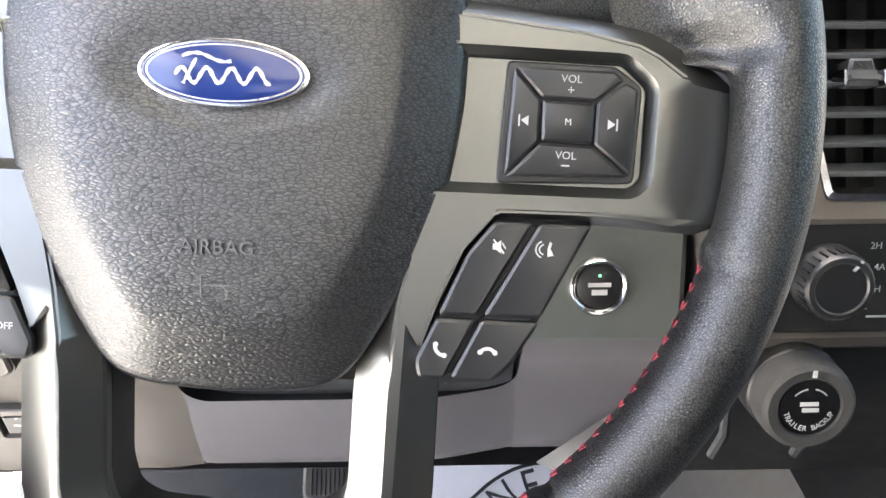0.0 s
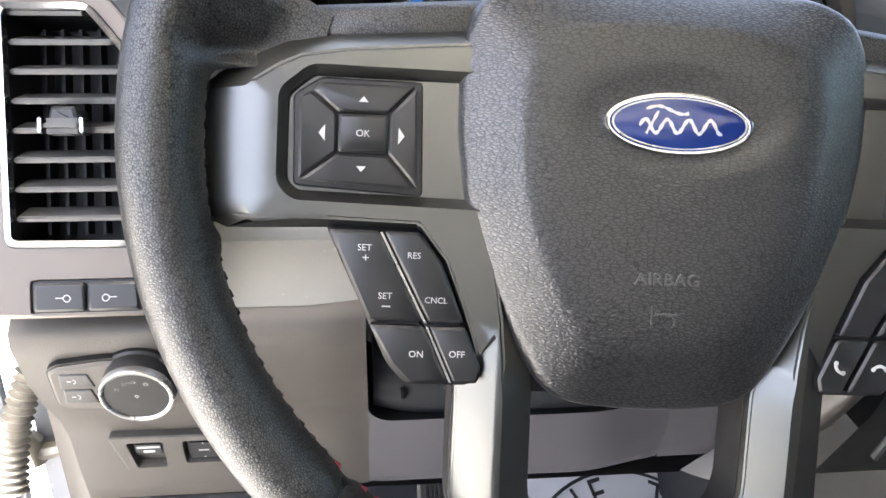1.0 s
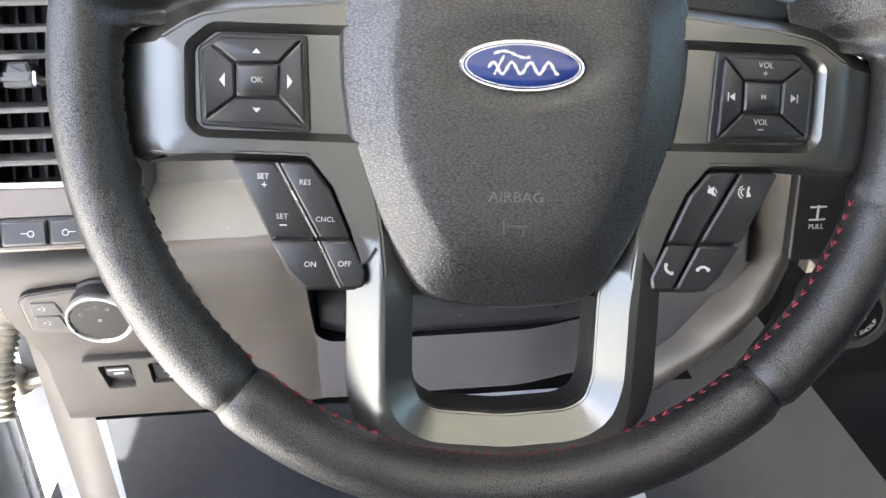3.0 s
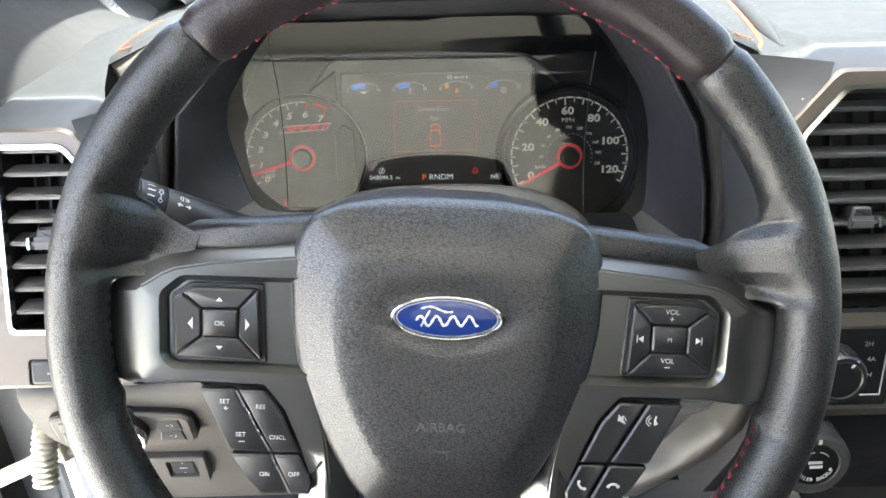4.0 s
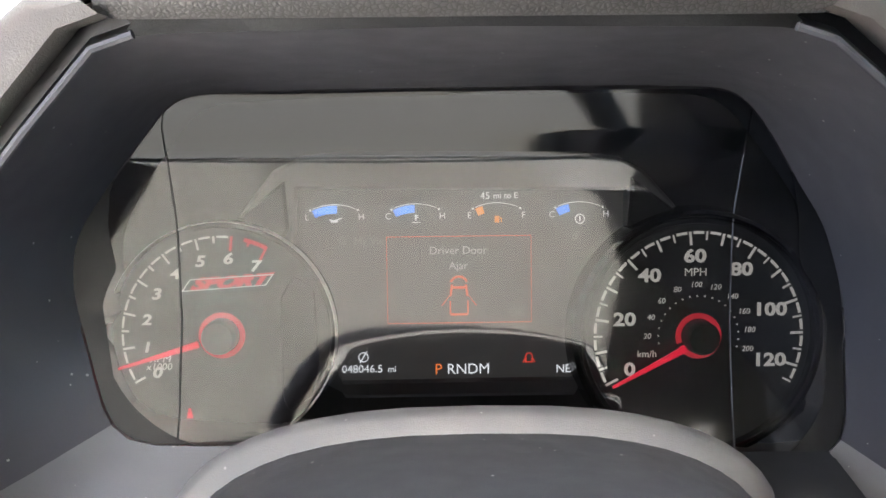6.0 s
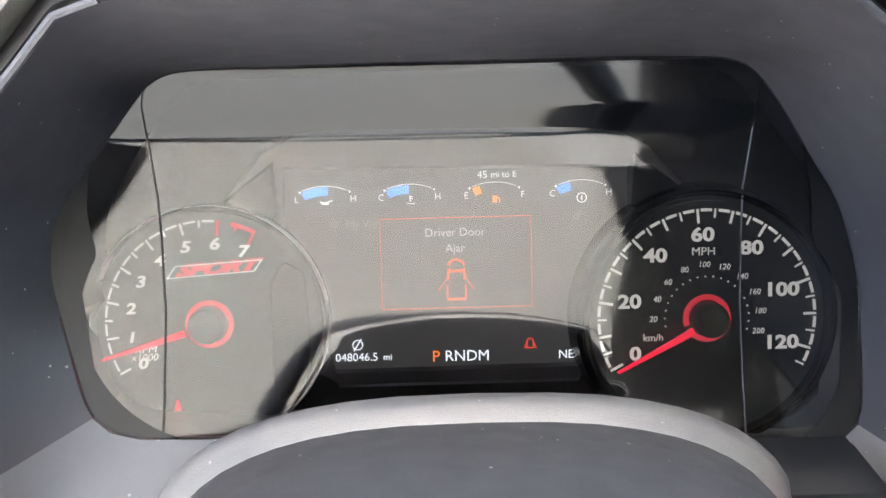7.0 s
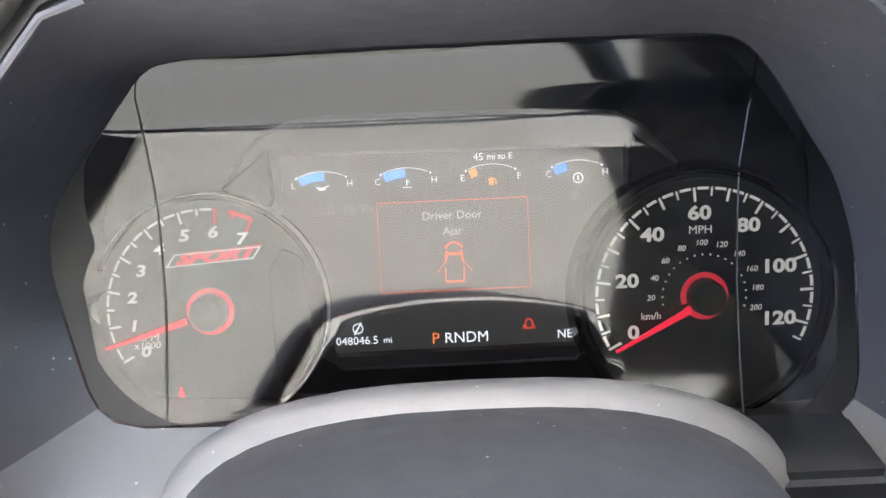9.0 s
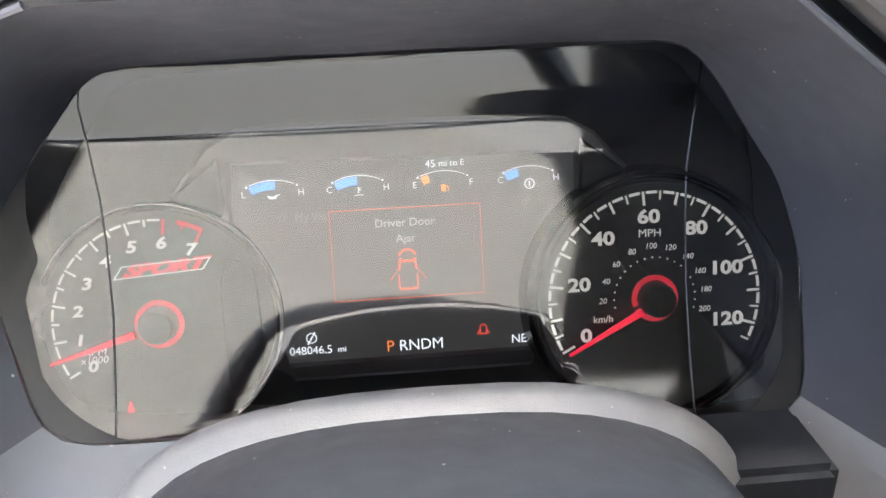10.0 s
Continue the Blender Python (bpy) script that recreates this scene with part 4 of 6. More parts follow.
        for k in range(1, 11):
            a = radians(180 - 1.0875 * 20 * (k - 1))
            put("small_numeral", lettering(str(20 * k), 0.0040, 0.0262 * math.cos(a), 0.0262 * math.sin(a), z, shear=0.15), DIAL_INK, "small white numeral")
        put("small_dots", join(*[flat(circle(0.0205 * math.cos(radians(190 - 10.87 * k)), 0.0205 * math.sin(radians(190 - 10.87 * k)), 0.0005, n=8), z) for k in range(20)]), DIAL_INK, "white dots")
        tilt, reach = 207.8, 0.0515
        well = bmesh.new()
        rings = [ring(well, circle(0, 0, q, n=96), h) for q, h in ((r + 0.0006, 0.0020), (r + 0.0020, 0.0062), (r + 0.0040, 0.0055), (r + 0.0062, -0.0060))]
        for a, b in zip(rings, rings[1:]):
            bridge(well, a, b)
        part("dial_collar", well, GLOSS, d, "gloss black collar round the dial")
    put("hub_ring", band(0, 0, 0.0090, 0.0117, -150 if not tach else 0, 200 if not tach else 359.9, z, 0.0005, 48), DIAL_RED, "red ring round the hub")
    nd = flat([(0.010, -0.0017), (reach, -0.0006), (reach, 0.0006), (0.010, 0.0017)], 0, 0.0012)
    nd.transform(pose(0, 0, z + 0.008, 0, 0, tilt))
    put("needle", nd, RED_LIT, "red pointer needle")
    capbm = lathe([(0.0085, z), (0.0085, z + 0.008), (0.0075, z + 0.0105), (0.0005, z + 0.0110)], 40)
    put("needle_cap", capbm, CAP if tach else BLACK, "silver hub cap" if tach else "black hub cap")


cluster = build_cluster()

# ---- dashboard ----
def grid(fn, us, vs):
    bm = bmesh.new()
    rows = [[bm.verts.new(fn(u, v)) for u in us] for v in vs]
    for a, b in zip(rows, rows[1:]):
        bridge(bm, a, b, False)
    return bm


def interp(x, pts):
    if x <= pts[0][0]:
        return pts[0][1]
    for (x0, y0), (x1, y1) in zip(pts, pts[1:]):
        if x <= x1:
            t = (x - x0) / (x1 - x0)
            return y0 + (y1 - y0) * t
    return pts[-1][1]


dash = thing("dashboard", None, "dark grey soft-touch dashboard with stitched cluster hood", "dashboard")
LIP = [(-0.212, 1.088), (-0.211, 1.120), (-0.207, 1.150), (-0.193, 1.222), (-0.150, 1.268), (-0.122, 1.296), (-0.108, 1.3005), (0.0, 1.302), (0.105, 1.301), (0.118, 1.297), (0.160, 1.265), (0.198, 1.205), (0.212, 1.150), (0.217, 1.110), (0.214, 1.080)]
HUMP = [(-0.60, 1.200), (-0.45, 1.215), (-0.318, 1.2325), (-0.26, 1.2325), (-0.2525, 1.2300), (-0.2495, 1.2285), (-0.2465, 1.245), (-0.240, 1.262), (-0.128, 1.3125), (-0.11, 1.318), (0.11, 1.318), (0.128, 1.3125), (0.240, 1.262), (0.2465, 1.253), (0.2500, 1.2500), (0.2775, 1.2570), (0.2845, 1.2610), (1.2, 1.262)]


WELT = [(0.25, 0.258), (0.30, 0.262), (0.32, 0.264), (0.66, 0.318), (0.80, 0.346), (0.96, 0.372)]


def dash_z(x, y):
    hump = interp(x, HUMP)
    base = 1.236 - 0.038 * max(0.0, y - 0.55) / 0.36 - 0.03 * max(0.0, -0.28 - x)
    t = max(0.0, min(1.0, (y - 0.27) / 0.36))
    t = t * t * (3 - 2 * t)
    dip = max(0.0, min(1.0, (-0.08 - x) / 0.2)) * max(0.0, min(1.0, (y - 0.42) / 0.24))
    # right of the stitched welt the pad steps down
    k = max(0.0, min(1.0, (x - interp(y, WELT) - 0.012) / 0.014)) * max(0.0, min(1.0, (y - 0.29) / 0.05))
    return hump + (base - hump) * t - 0.034 * dip * dip * (3 - 2 * dip) - 0.010 * k * k * (3 - 2 * k)


XS = sorted(set(lin(-0.46, 1.16, 60) + [-0.318, -0.26, -0.2525, -0.2495, -0.2465, -0.240, -0.13, -0.12, -0.11, 0.11, 0.12, 0.13, 0.240, 0.2465, 0.25, 0.2775, 0.2845] + lin(0.255, 0.40, 36)))
YS = [0.262, 0.268, 0.28] + lin(0.30, 0.96, 22)
top = grid(lambda x, y: (x, y, dash_z(x, y) - (0.004 if y < 0.265 else 0)), XS, YS)
part("top_pad", top, DASH, dash, "grey grained soft top pad", sharp=50)
# padded front roll of the hood
roll = bmesh.new()
prof = [(0.252, -0.013), (0.2480, -0.008), (0.2475, -0.004), (0.249, -0.0005), (0.253, 0.0015), (0.258, 0.0015), (0.268, 0.0)]
rows = []
for i in range(41):
    x = -0.118 + 0.236 * i / 40
    k = 1 - max(0, (abs(x) - 0.112) / 0.006) * 0.35
    rows.append([roll.verts.new((x, y, 1.318 + dz * k - (0.004 if abs(x) > 0.115 else 0))) for y, dz in prof])
for a, b in zip(rows, rows[1:]):
    bridge(roll, a, b, False)
part("hood_roll", roll, ROLL, dash, "grained padded roll along the cluster hood", sharp=60)


# hood side frames, from the roll down to the vents, with a dark groove along the lip
for s in (-1, 1):
    pts = [p for p in LIP if p[0] * s > 0.1]
    pts = sorted(pts, key=lambda p: -p[1])
    bm, gap = bmesh.new(), bmesh.new()
    last = last_gap = None
    for i, (x, z) in enumerate(pts):
        w0 = 0.012 + 0.003 * min(i, 3)
        nx, nz = (s * 0.75, 0.66) if z > 1.21 else (s * 1.0, 0.1)

        def off(d, y):
            return (x + nx * d, y, z + nz * d)
        xh = interp(abs(x), [(0.105, 0.112), (0.118, 0.130), (0.150, 0.180), (0.160, 0.196), (0.193, 0.2405), (0.198, 0.2405)])
        back = (s * xh, 0.268, interp(s * xh, HUMP) - 0.0045) if z > 1.2 else off(w0 + 0.016, 0.33)
        mid = Vector(off(w0 + 0.009, 0.2500)).lerp(Vector(back), 0.5) + Vector((0, -0.003, 0.003))
        r = [bm.verts.new(p) for p in (off(0.0085, 0.262), off(0.0085, 0.2500), off(0.0105, 0.2462), off(w0 * 0.6 + 0.009, 0.2455), off(w0 + 0.009, 0.2500), mid, back)]
        g = [gap.verts.new(p) for p in (off(-0.0004, 0.2530), off(0.0012, 0.2505), off(0.0026, 0.2530), off(0.0040, 0.2600), off(0.0090, 0.2605))]
        if last:
            bridge(bm, last, r, False)
            bridge(gap, last_gap, g, False)
        last, last_gap = r, g
    # the lighter beige stands in for sun on the frame
    part("hood_frame", bm, DASH_LOW, dash, "smooth hood side frame, sunlight painted in as beige-grey", sharp=50)
    part("hood_groove", gap, KEY_EDGE, dash, "dark groove beside the lip")
    part("lip_strip", tube([Vector((x, 0.2515, z)) for x, z in pts], 0.0016, 8), BEZEL, dash, "thin grey lip strip")

# the cover lens leans back, hollows upwards, folds above the screen, turns under above the column and curves round the driver
def lens_tilt(v):
    f = max(0.0, min(1.0, (v - 0.0545) / 0.0045))
    return max(6.0, 16.8 - 205.0 * max(0.0, v)) * (1 - f) - (6.0 + 30.0 * max(0.0, v - 0.0565)) * f


LENS_STEPS = lin(-0.10, 0.13, 230)
LENS_N = [0.0]
for v0, v1 in zip(LENS_STEPS, LENS_STEPS[1:]):
    LENS_N.append(LENS_N[-1] - math.tan(radians(lens_tilt((v0 + v1) / 2))) * (v1 - v0))
LENS_N = [h - LENS_N[100] + 0.0185 for h in LENS_N]


def lens_n(x, y):
    gap = min(math.hypot(x + 0.1204, y + 0.0108) - 0.0575, math.hypot(x - 0.1214, y + 0.0145) - 0.0602)
    w = max(0.0, min(1.0, gap / 0.020 + 0.1 if x < 0 else gap / 0.004 + 0.3)) if abs(x) < 0.12 else 0.0
    w = w * w * (3 - 2 * w)
    high = max(0.0, min(1.0, (y - 0.06) / 0.03))
    w2 = max(0.0, min(1.0, (-0.045 - x) / 0.06))
    cheek_ = 1.3 * min(0.0, y - 0.02) ** 2 * w2 * w2 * (3 - 2 * w2)
    d = max(0.0, -0.007 - 2.0 * x * x - y)
    chin = -w * (0.31 * d + 2.0 * d * d)
    return interp(y - 0.02, list(zip(LENS_STEPS, LENS_N))) + (0.82 * x * x if x < 0 else (-0.45 + 0.45 * high) * (x * x if x < 0.095 else 0.095 * 0.095 + 0.19 * (x - 0.095))) + chin + cheek_


# the nearer the lens comes to the driver, the narrower its opening
def draw_in(x, y, n0=0.022):
    f = 1 - max(0.0, lens_n(x, y) - n0) / 0.37
    return Vector((x * f, 0.061 + (y - 0.061) * f)) if x < 0 else Vector((x, y))


LENS_EDGE = [tuple(draw_in(x, y)) for x, y in LENS_OUT]

# bezel funnel from the hood lip to the lens

def funnel(first, last):
    bm = bmesh.new()
    n = 120

    def ray_out(poly, ang):
        best = None
        d = Vector((math.cos(ang), math.sin(ang)))
        for i in range(len(poly)):
            a, b = Vector(poly[i - 1]), Vector(poly[i])
            e = b - a
            den = d.x * e.y - d.y * e.x
            if abs(den) < 1e-9:
                continue
            t = (a.x * e.y - a.y * e.x) / den
            u = (a.x * d.y - a.y * d.x) / den
            if t > 0 and -1e-6 <= u <= 1 + 1e-6:
                best = t if best is None else max(best, t)
        return d * best
    lip = rounded([(x, z - 1.19) for x, z in LIP], 0.012)
    lens = rounded([(x, y - 0.02) for x, y in LENS_EDGE], 0.014)
    rings = []
    for f in (0.0, 0.03, 0.5, 0.93, 1.0):
        r = []
        for i in range(first, last + 1):
            a = 2 * math.pi * i / n
            p, q = ray_out(lip, a), ray_out(lens, a)
            P = Vector((p.x, 0.2515, 1.19 + p.y))
            Q = CL @ Vector((q.x, q.y + 0.02, 0.0020 + lens_n(q.x, q.y + 0.02)))
            if f == 0.03:
                P = P + Vector((0, 0.003, 0))
                r.append(bm.verts.new(P + (Q - P) * 0.02))
            elif f == 1.0:
                k = 0.985 if q.y > -0.02 else 1.08
                r.append(bm.verts.new(CL @ Vector((q.x * k, q.y * k + 0.02, -0.011))))
            else:
                r.append(bm.verts.new(P + (Q - P) * (f if f < 0.9 else 1.0)))
        rings.append(r)
    for a, b in zip(rings, rings[1:]):
        bridge(bm, a, b, False)
    return bm


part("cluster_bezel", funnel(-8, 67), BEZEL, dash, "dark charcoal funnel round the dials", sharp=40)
# the upward-facing floor carries its light as a paler grey than the sides
part("bezel_floor", funnel(67, 112), FLOOR_LIT, dash, "floor of the funnel below the dials, light painted into its grey", sharp=40)
def lens_span(y):
    o = rounded(inset(LENS_EDGE, 0.001), 0.013)
    xs = []
    for (x0, y0), (x1, y1) in zip(o, o[1:] + o[:1]):
        if (y0 - y) * (y1 - y) <= 0 and y0 != y1:
            xs.append(x0 + (x1 - x0) * (y - y0) / (y1 - y0))
    return (min(xs), max(xs)) if xs else (0, 0)


lens_ys = lin(-0.0685, 0.1092, 110)
spans = [lens_span(y) for y in lens_ys]
lensbm = bmesh.new()
rows = [[lensbm.verts.new((a + (b - a) * k / 80, y, lens_n(a + (b - a) * k / 80, y))) for k in range(81)] for y, (a, b) in zip(lens_ys, spans)]
for a, b in zip(rows, rows[1:]):
    bridge(lensbm, a, b, False)
lens_ob = part("cluster_lens", lensbm, LENS, cluster, "clear glossy cover lens")
lens_ob.visible_shadow = False
border = bmesh.new()
out_ = rounded(inset(LENS_EDGE, 0.0006), 0.013)
c_ = Vector((0.0, -0.005))
outer, inner_ = [], []
for x, y in out_:
    k = max(0.0, min(1.0, (0.070 - y) / 0.042))
    k = k * k * (3 - 2 * k)
    q = Vector((x, y))
    if abs(x) > 0.06 and k > 0:
        o_, r_ = (Vector((-0.1204, -0.0108)), 0.0590) if x < 0 else (Vector((0.1214, -0.0145)), 0.0617)
        d_ = q - o_
        e_ = draw_in(*(o_ + d_.normalized() * r_))
        q = q.lerp(e_ if (e_ - o_ * 0.95).length < (q - o_ * 0.95).length else q, k)
    outer.append(Vector((x, y)))
    inner_.append(q + (c_ - q).normalized() * 0.0002)
rows = [[border.verts.new((*p.lerp(q, f), lens_n(*p.lerp(q, f)) + 0.0008)) for p, q in zip(outer, inner_)] for f in lin(0, 1, 10)]
for a, b in zip(rows, rows[1:]):
    bridge(border, a, b)
part("lens_border", border, KEY_EDGE, lens_ob, "matt black border of the lens")
for side, bend in ((-1, [(-0.1345, 0.1075), (-0.1395, 0.0985), (-0.1405, 0.092), (-0.1389, 0.0746), (-0.1352, 0.0506), (-0.1332, 0.0322), (-0.1303, 0.0014), (-0.1279, -0.0406), (-0.1270, -0.0660)]), (1, [(0.1400, 0.1055), (0.1455, 0.100), (0.1440, 0.0777), (0.1395, 0.0486), (0.1360, 0.0225), (0.1325, -0.0050), (0.1300, -0.0400), (0.1290, -0.0660)])):
    part("mould_line", tube([Vector((x, y, lens_n(x, y) - 0.0004)) for x, y in bend], 0.00055, 6), KEY_EDGE, lens_ob, "thin dark moulded line")

# ---- vents ----
DF = frame_at((0, 0.146, 1.10), 24)


def build_vent(label, outline, slat_v, knob):
    v = thing("air_vent", DF, label, "air vent", "dashboard air vents")
    bm = bmesh.new()
    o = rounded(outline, 0.006)
    i = rounded(inset(outline, 0.0035), 0.004)
    a, b, c, d = ring(bm, o, -0.003), ring(bm, o, 0.0015), ring(bm, i, 0.0022), ring(bm, i, -0.005)
    bridge(bm, a, b), bridge(bm, b, c), bridge(bm, c, d)
    part("frame", bm, CHROME, v, "thin bright silver frame", sharp=60)
    duct = bmesh.new()
    ii = rounded(inset(outline, 0.0034), 0.004)
    a, b = ring(duct, ii, -0.003), ring(duct, ii, -0.050)
    bridge(duct, a, b)
    duct.faces.new(b)
    part("duct", duct, BLACK, v, "black duct")
    ins = inset(outline, 0.0045)
    lo, hi = min(p[1] for p in ins), max(p[1] for p in ins)

    def span(y):
        xs = []
        for k in range(len(ins)):
            (x0, y0), (x1, y1) = ins[k - 1], ins[k]
            if (y0 - y) * (y1 - y) < 0:
                xs.append(x0 + (x1 - x0) * (y - y0) / (y1 - y0))
        return (min(xs), max(xs)) if len(xs) > 1 else None
    for y in slat_v:
        sp = span(y)
        if sp:
            wd = sp[1] - sp[0]
            b = box(wd, 0.0032, 0.020, (0, 0, -0.010), 0.0008)
            b.transform(pose(sp[0] + wd / 2, y, -0.003, 18, 0, 0))
            part("slat", b, VENT, v)
    x0, x1 = min(p[0] for p in ins), max(p[0] for p in ins)
    for k in range(1, 7):
        x = x0 + (x1 - x0) * k / 7
        ys = [q for q in lin(lo, hi, 40) if span(q) and span(q)[0] < x < span(q)[1]]
        if ys:
            part("vane", box(0.0018, max(ys) - min(ys), 0.012, (x, (max(ys) + min(ys)) / 2, -0.034)), BLACK, v)
    kx, ky = knob
    kn = part("knob", box(0.022, 0.0085, 0.016, (kx, ky - 0.0035, 0.003), 0.003), VENT, v, "dark grey slider tab")
    part("knob_stem", plate(rounded([(kx - 0.0085, ky - 0.0025), (kx + 0.0085, ky - 0.0025), (kx + 0.0060, ky + 0.0072), (kx - 0.0060, ky + 0.0072)], 0.0012, 3), -0.016, 0.0075, 0.0016, 0.0016), KEY, kn, "tapered black stem of the tab")
    for s in (-1, 1):
        part("knob_edge", box(0.0018, 0.0090, 0.0150, (kx + s * 0.0108, ky - 0.0035, 0.0040), 0.0008), CHROME, kn, "chrome edge")
    return v


VL = [(-0.3060, 0.0005), (-0.2285, -0.0005), (-0.2275, 0.0900), (-0.2340, 0.1020), (-0.2570, 0.1310), (-0.2630, 0.1335), (-0.3080, 0.1335)]
VR = [(0.2800, 0.0010), (0.3750, 0.0010), (0.3750, 0.1620), (0.2890, 0.1620), (0.2830, 0.1590), (0.2540, 0.1280), (0.2530, 0.1200)]
build_vent("tall air vent with black slats and bright frame", VL, [0.0155 + 0.0162 * k for k in range(8)], (-0.2720, 0.0690))
build_vent("tall air vent with black slats and bright frame beside the wheel", VR, [0.0155 + 0.0162 * k for k in range(10)], (0.2960, 0.0700))

# trim panels round the vents
trimL = [(-0.3200, -0.0390), (-0.2180, -0.0390), (-0.2165, 0.0930), (-0.2240, 0.1080), (-0.2520, 0.1420), (-0.2600, 0.1450), (-0.3180, 0.1450)]
pl = thing("vent_surround", DF, "satin warm grey trim panel round the air vent", "trim panel")
bm = plate(rounded(trimL, 0.004), -0.012, 0.0, 0.003, 0.003, holes=[rounded(VL, 0.005), rounded([(-0.2940, -0.0370), (-0.2345, -0.0370), (-0.2345, -0.0180), (-0.2940, -0.0180)], 0.003)], pocket=0.001, slope=0.0006)
part("panel", bm, TRIM_WARM, pl, sharp=30)
trimR = [(0.2470, -0.0120), (0.385, -0.0120), (0.385, 0.1740), (0.2840, 0.1740), (0.2770, 0.1700), (0.2420, 0.1330), (0.2400, 0.1230)]
pr = thing("vent_surround", DF, "satin grey trim panel beside the centre stack", "trim panel")
bm = plate(rounded(trimR, 0.004), -0.012, 0.0, 0.003, 0.003, holes=[rounded(VR, 0.005)], pocket=0.001, slope=0.0006)
part("panel", bm, TRIM_WARM, pr, sharp=30)

# cargo lamp switch pair
sw = thing("dash_switch_pair", DF, "two dark grey rocker switches side by side", "switch")
part("surround", plate(rounded([(-0.2935, -0.0366), (-0.2350, -0.0366), (-0.2350, -0.0184), (-0.2935, -0.0184)], 0.003), -0.008, -0.0015), KEY_EDGE, sw)
for x0, x1 in ((-0.2925, -0.2648), (-0.2638, -0.2360)):
    k = part("rocker", key_bm([(x0, -0.0356), (x1, -0.0356), (x1, -0.0194), (x0, -0.0194)], -0.006, 0.0012, 0.0002, 0.0014, 0.0018), KEY, sw)
    cx = (x0 + x1) / 2 + (0.004 if x0 < -0.28 else -0.004)
    part("mark", join(band(cx, -0.0282, 0.0016, 0.0021, 0, 359.9, 0.0012), flat([(cx + 0.002, -0.0276), (cx + 0.006, -0.0276), (cx + 0.006, -0.0281), (cx + 0.002, -0.0281)] if x0 > -0.28 else [(cx - 0.006, -0.0276), (cx - 0.002, -0.0276), (cx - 0.002, -0.0281), (cx - 0.006, -0.0281)], 0.0012)), GREY_INK, k, "small grey lamp mark")

# ---- lower dash ----
def low_y(x, z):
    y = interp(z, [(0.60, 0.40), (0.828, 0.262), (0.846, 0.236), (0.860, 0.2165), (0.895, 0.2075), (0.930, 0.2010), (0.950, 0.1920), (0.975, 0.1745), (1.0, 0.1600), (1.034, 0.1480), (1.044, 0.1490), (1.050, 0.156), (1.053, 0.170), (1.054, 0.20)])
    t = max(0.0, min(1.0, (x + 0.145) / 0.03))
    return y + 0.004 * t * t


LOWZ = [0.828, 0.834, 0.840, 0.846, 0.853, 0.860, 0.875, 0.895, 0.915, 0.930, 0.94, 0.95, 0.962, 0.975, 0.9875, 1.0, 1.015, 1.025, 1.034, 1.040, 1.044, 1.047, 1.050, 1.0525]
REC_L, REC_R, REC_Z, REC_C = -0.112, 0.122, 0.929, 0.018


def low_x(x, z):
    return x - 0.012 * max(0.0, 1.0 - z) * max(0.0, min(1.0, (-0.1 - x) / 0.1))


def low_at(x, z):
    t = max(0.0, min(1.0, (x - 0.05) / 0.08))
    return (low_x(x, z), low_y(x, z) + 0.014 * t * t * (3 - 2 * t), z)


def rec_edge(x):
    d = min(x - REC_L, REC_R - x)
    return REC_Z + (REC_C - math.sqrt(max(0.0, REC_C ** 2 - (REC_C - d) ** 2)) if d < REC_C else 0.0)


ld = thing("lower_dash_panel", None, "grained warm grey lower dash panel round the column recess", "dash panel")
part("panel", grid(low_at, lin(-0.318, REC_L, 28), LOWZ), DASH_LOW, ld, sharp=55)
under = sorted(set([REC_L + REC_C * k * k / 64 for k in range(9)] + lin(REC_L + REC_C, REC_R - REC_C, 24) + [REC_R - REC_C * k * k / 64 for k in range(9)]))
part("knee_pad", grid(lambda x, f: low_at(x, 0.828 + (rec_edge(x) - 0.828) * f), under, [0, 0.05, 0.11, 0.17, 0.24, 0.31, 0.4, 0.5, 0.6, 0.7, 0.8, 0.9, 1.0]), KNEE_SHEEN, ld, "smooth panel under the column, sky sheen painted in as lilac-grey", sharp=55)
part("side_pad", grid(low_at, lin(REC_R, 0.226, 10), [z for z in LOWZ if z <= 0.9875] + [0.999]), KNEE_SHEEN, ld, "smooth panel below the start button, sky sheen painted in as grey", sharp=55)
edge = [(REC_L, z) for z in (1.0525, 1.03, 1.0, 0.975, 0.955)] + [(x, rec_edge(x)) for x in under] + [(REC_R, z) for z in (0.955, 0.975, 0.999)]
lip_in = bmesh.new()
rows = [[lip_in.verts.new(low_at(x, z)) for x, z in edge], [lip_in.verts.new(Vector(low_at(x, z)) + Vector((0, 0.006, 0))) for x, z in edge], [lip_in.verts.new(Vector(low_at(x, z)) + Vector((0, 0.060, 0))) for x, z in edge]]
for a, b in zip(rows, rows[1:]):
    bridge(lip_in, a, b, False)
part("recess_wall", lip_in, BLACK, ld, "dark side of the column recess", sharp=40)
cover = part("recess_cover", grid(lambda x, k: (x, interp(k, [(0, 0.214), (1, 0.2065), (2, 0.204), (3, 0.210), (4, 0.232)]), interp(k, [(0, 0.926), (1, 0.940), (2, 0.958), (3, 0.972), (4, 0.980)]) + 0.010 * (abs(x - 0.005) / 0.11) ** 4), lin(REC_L + 0.004, REC_R - 0.004, 24), lin(0, 4, 12)), COLUMN, ld, "grey lower cover inside the recess", sharp=60)
for x in (-0.0865, 0.083):
    part("slot", box(0.0042, 0.006, 0.011, (x, 0.2045, 0.954), 0.0015), KEY_EDGE, cover, "small dark keyhole slot")
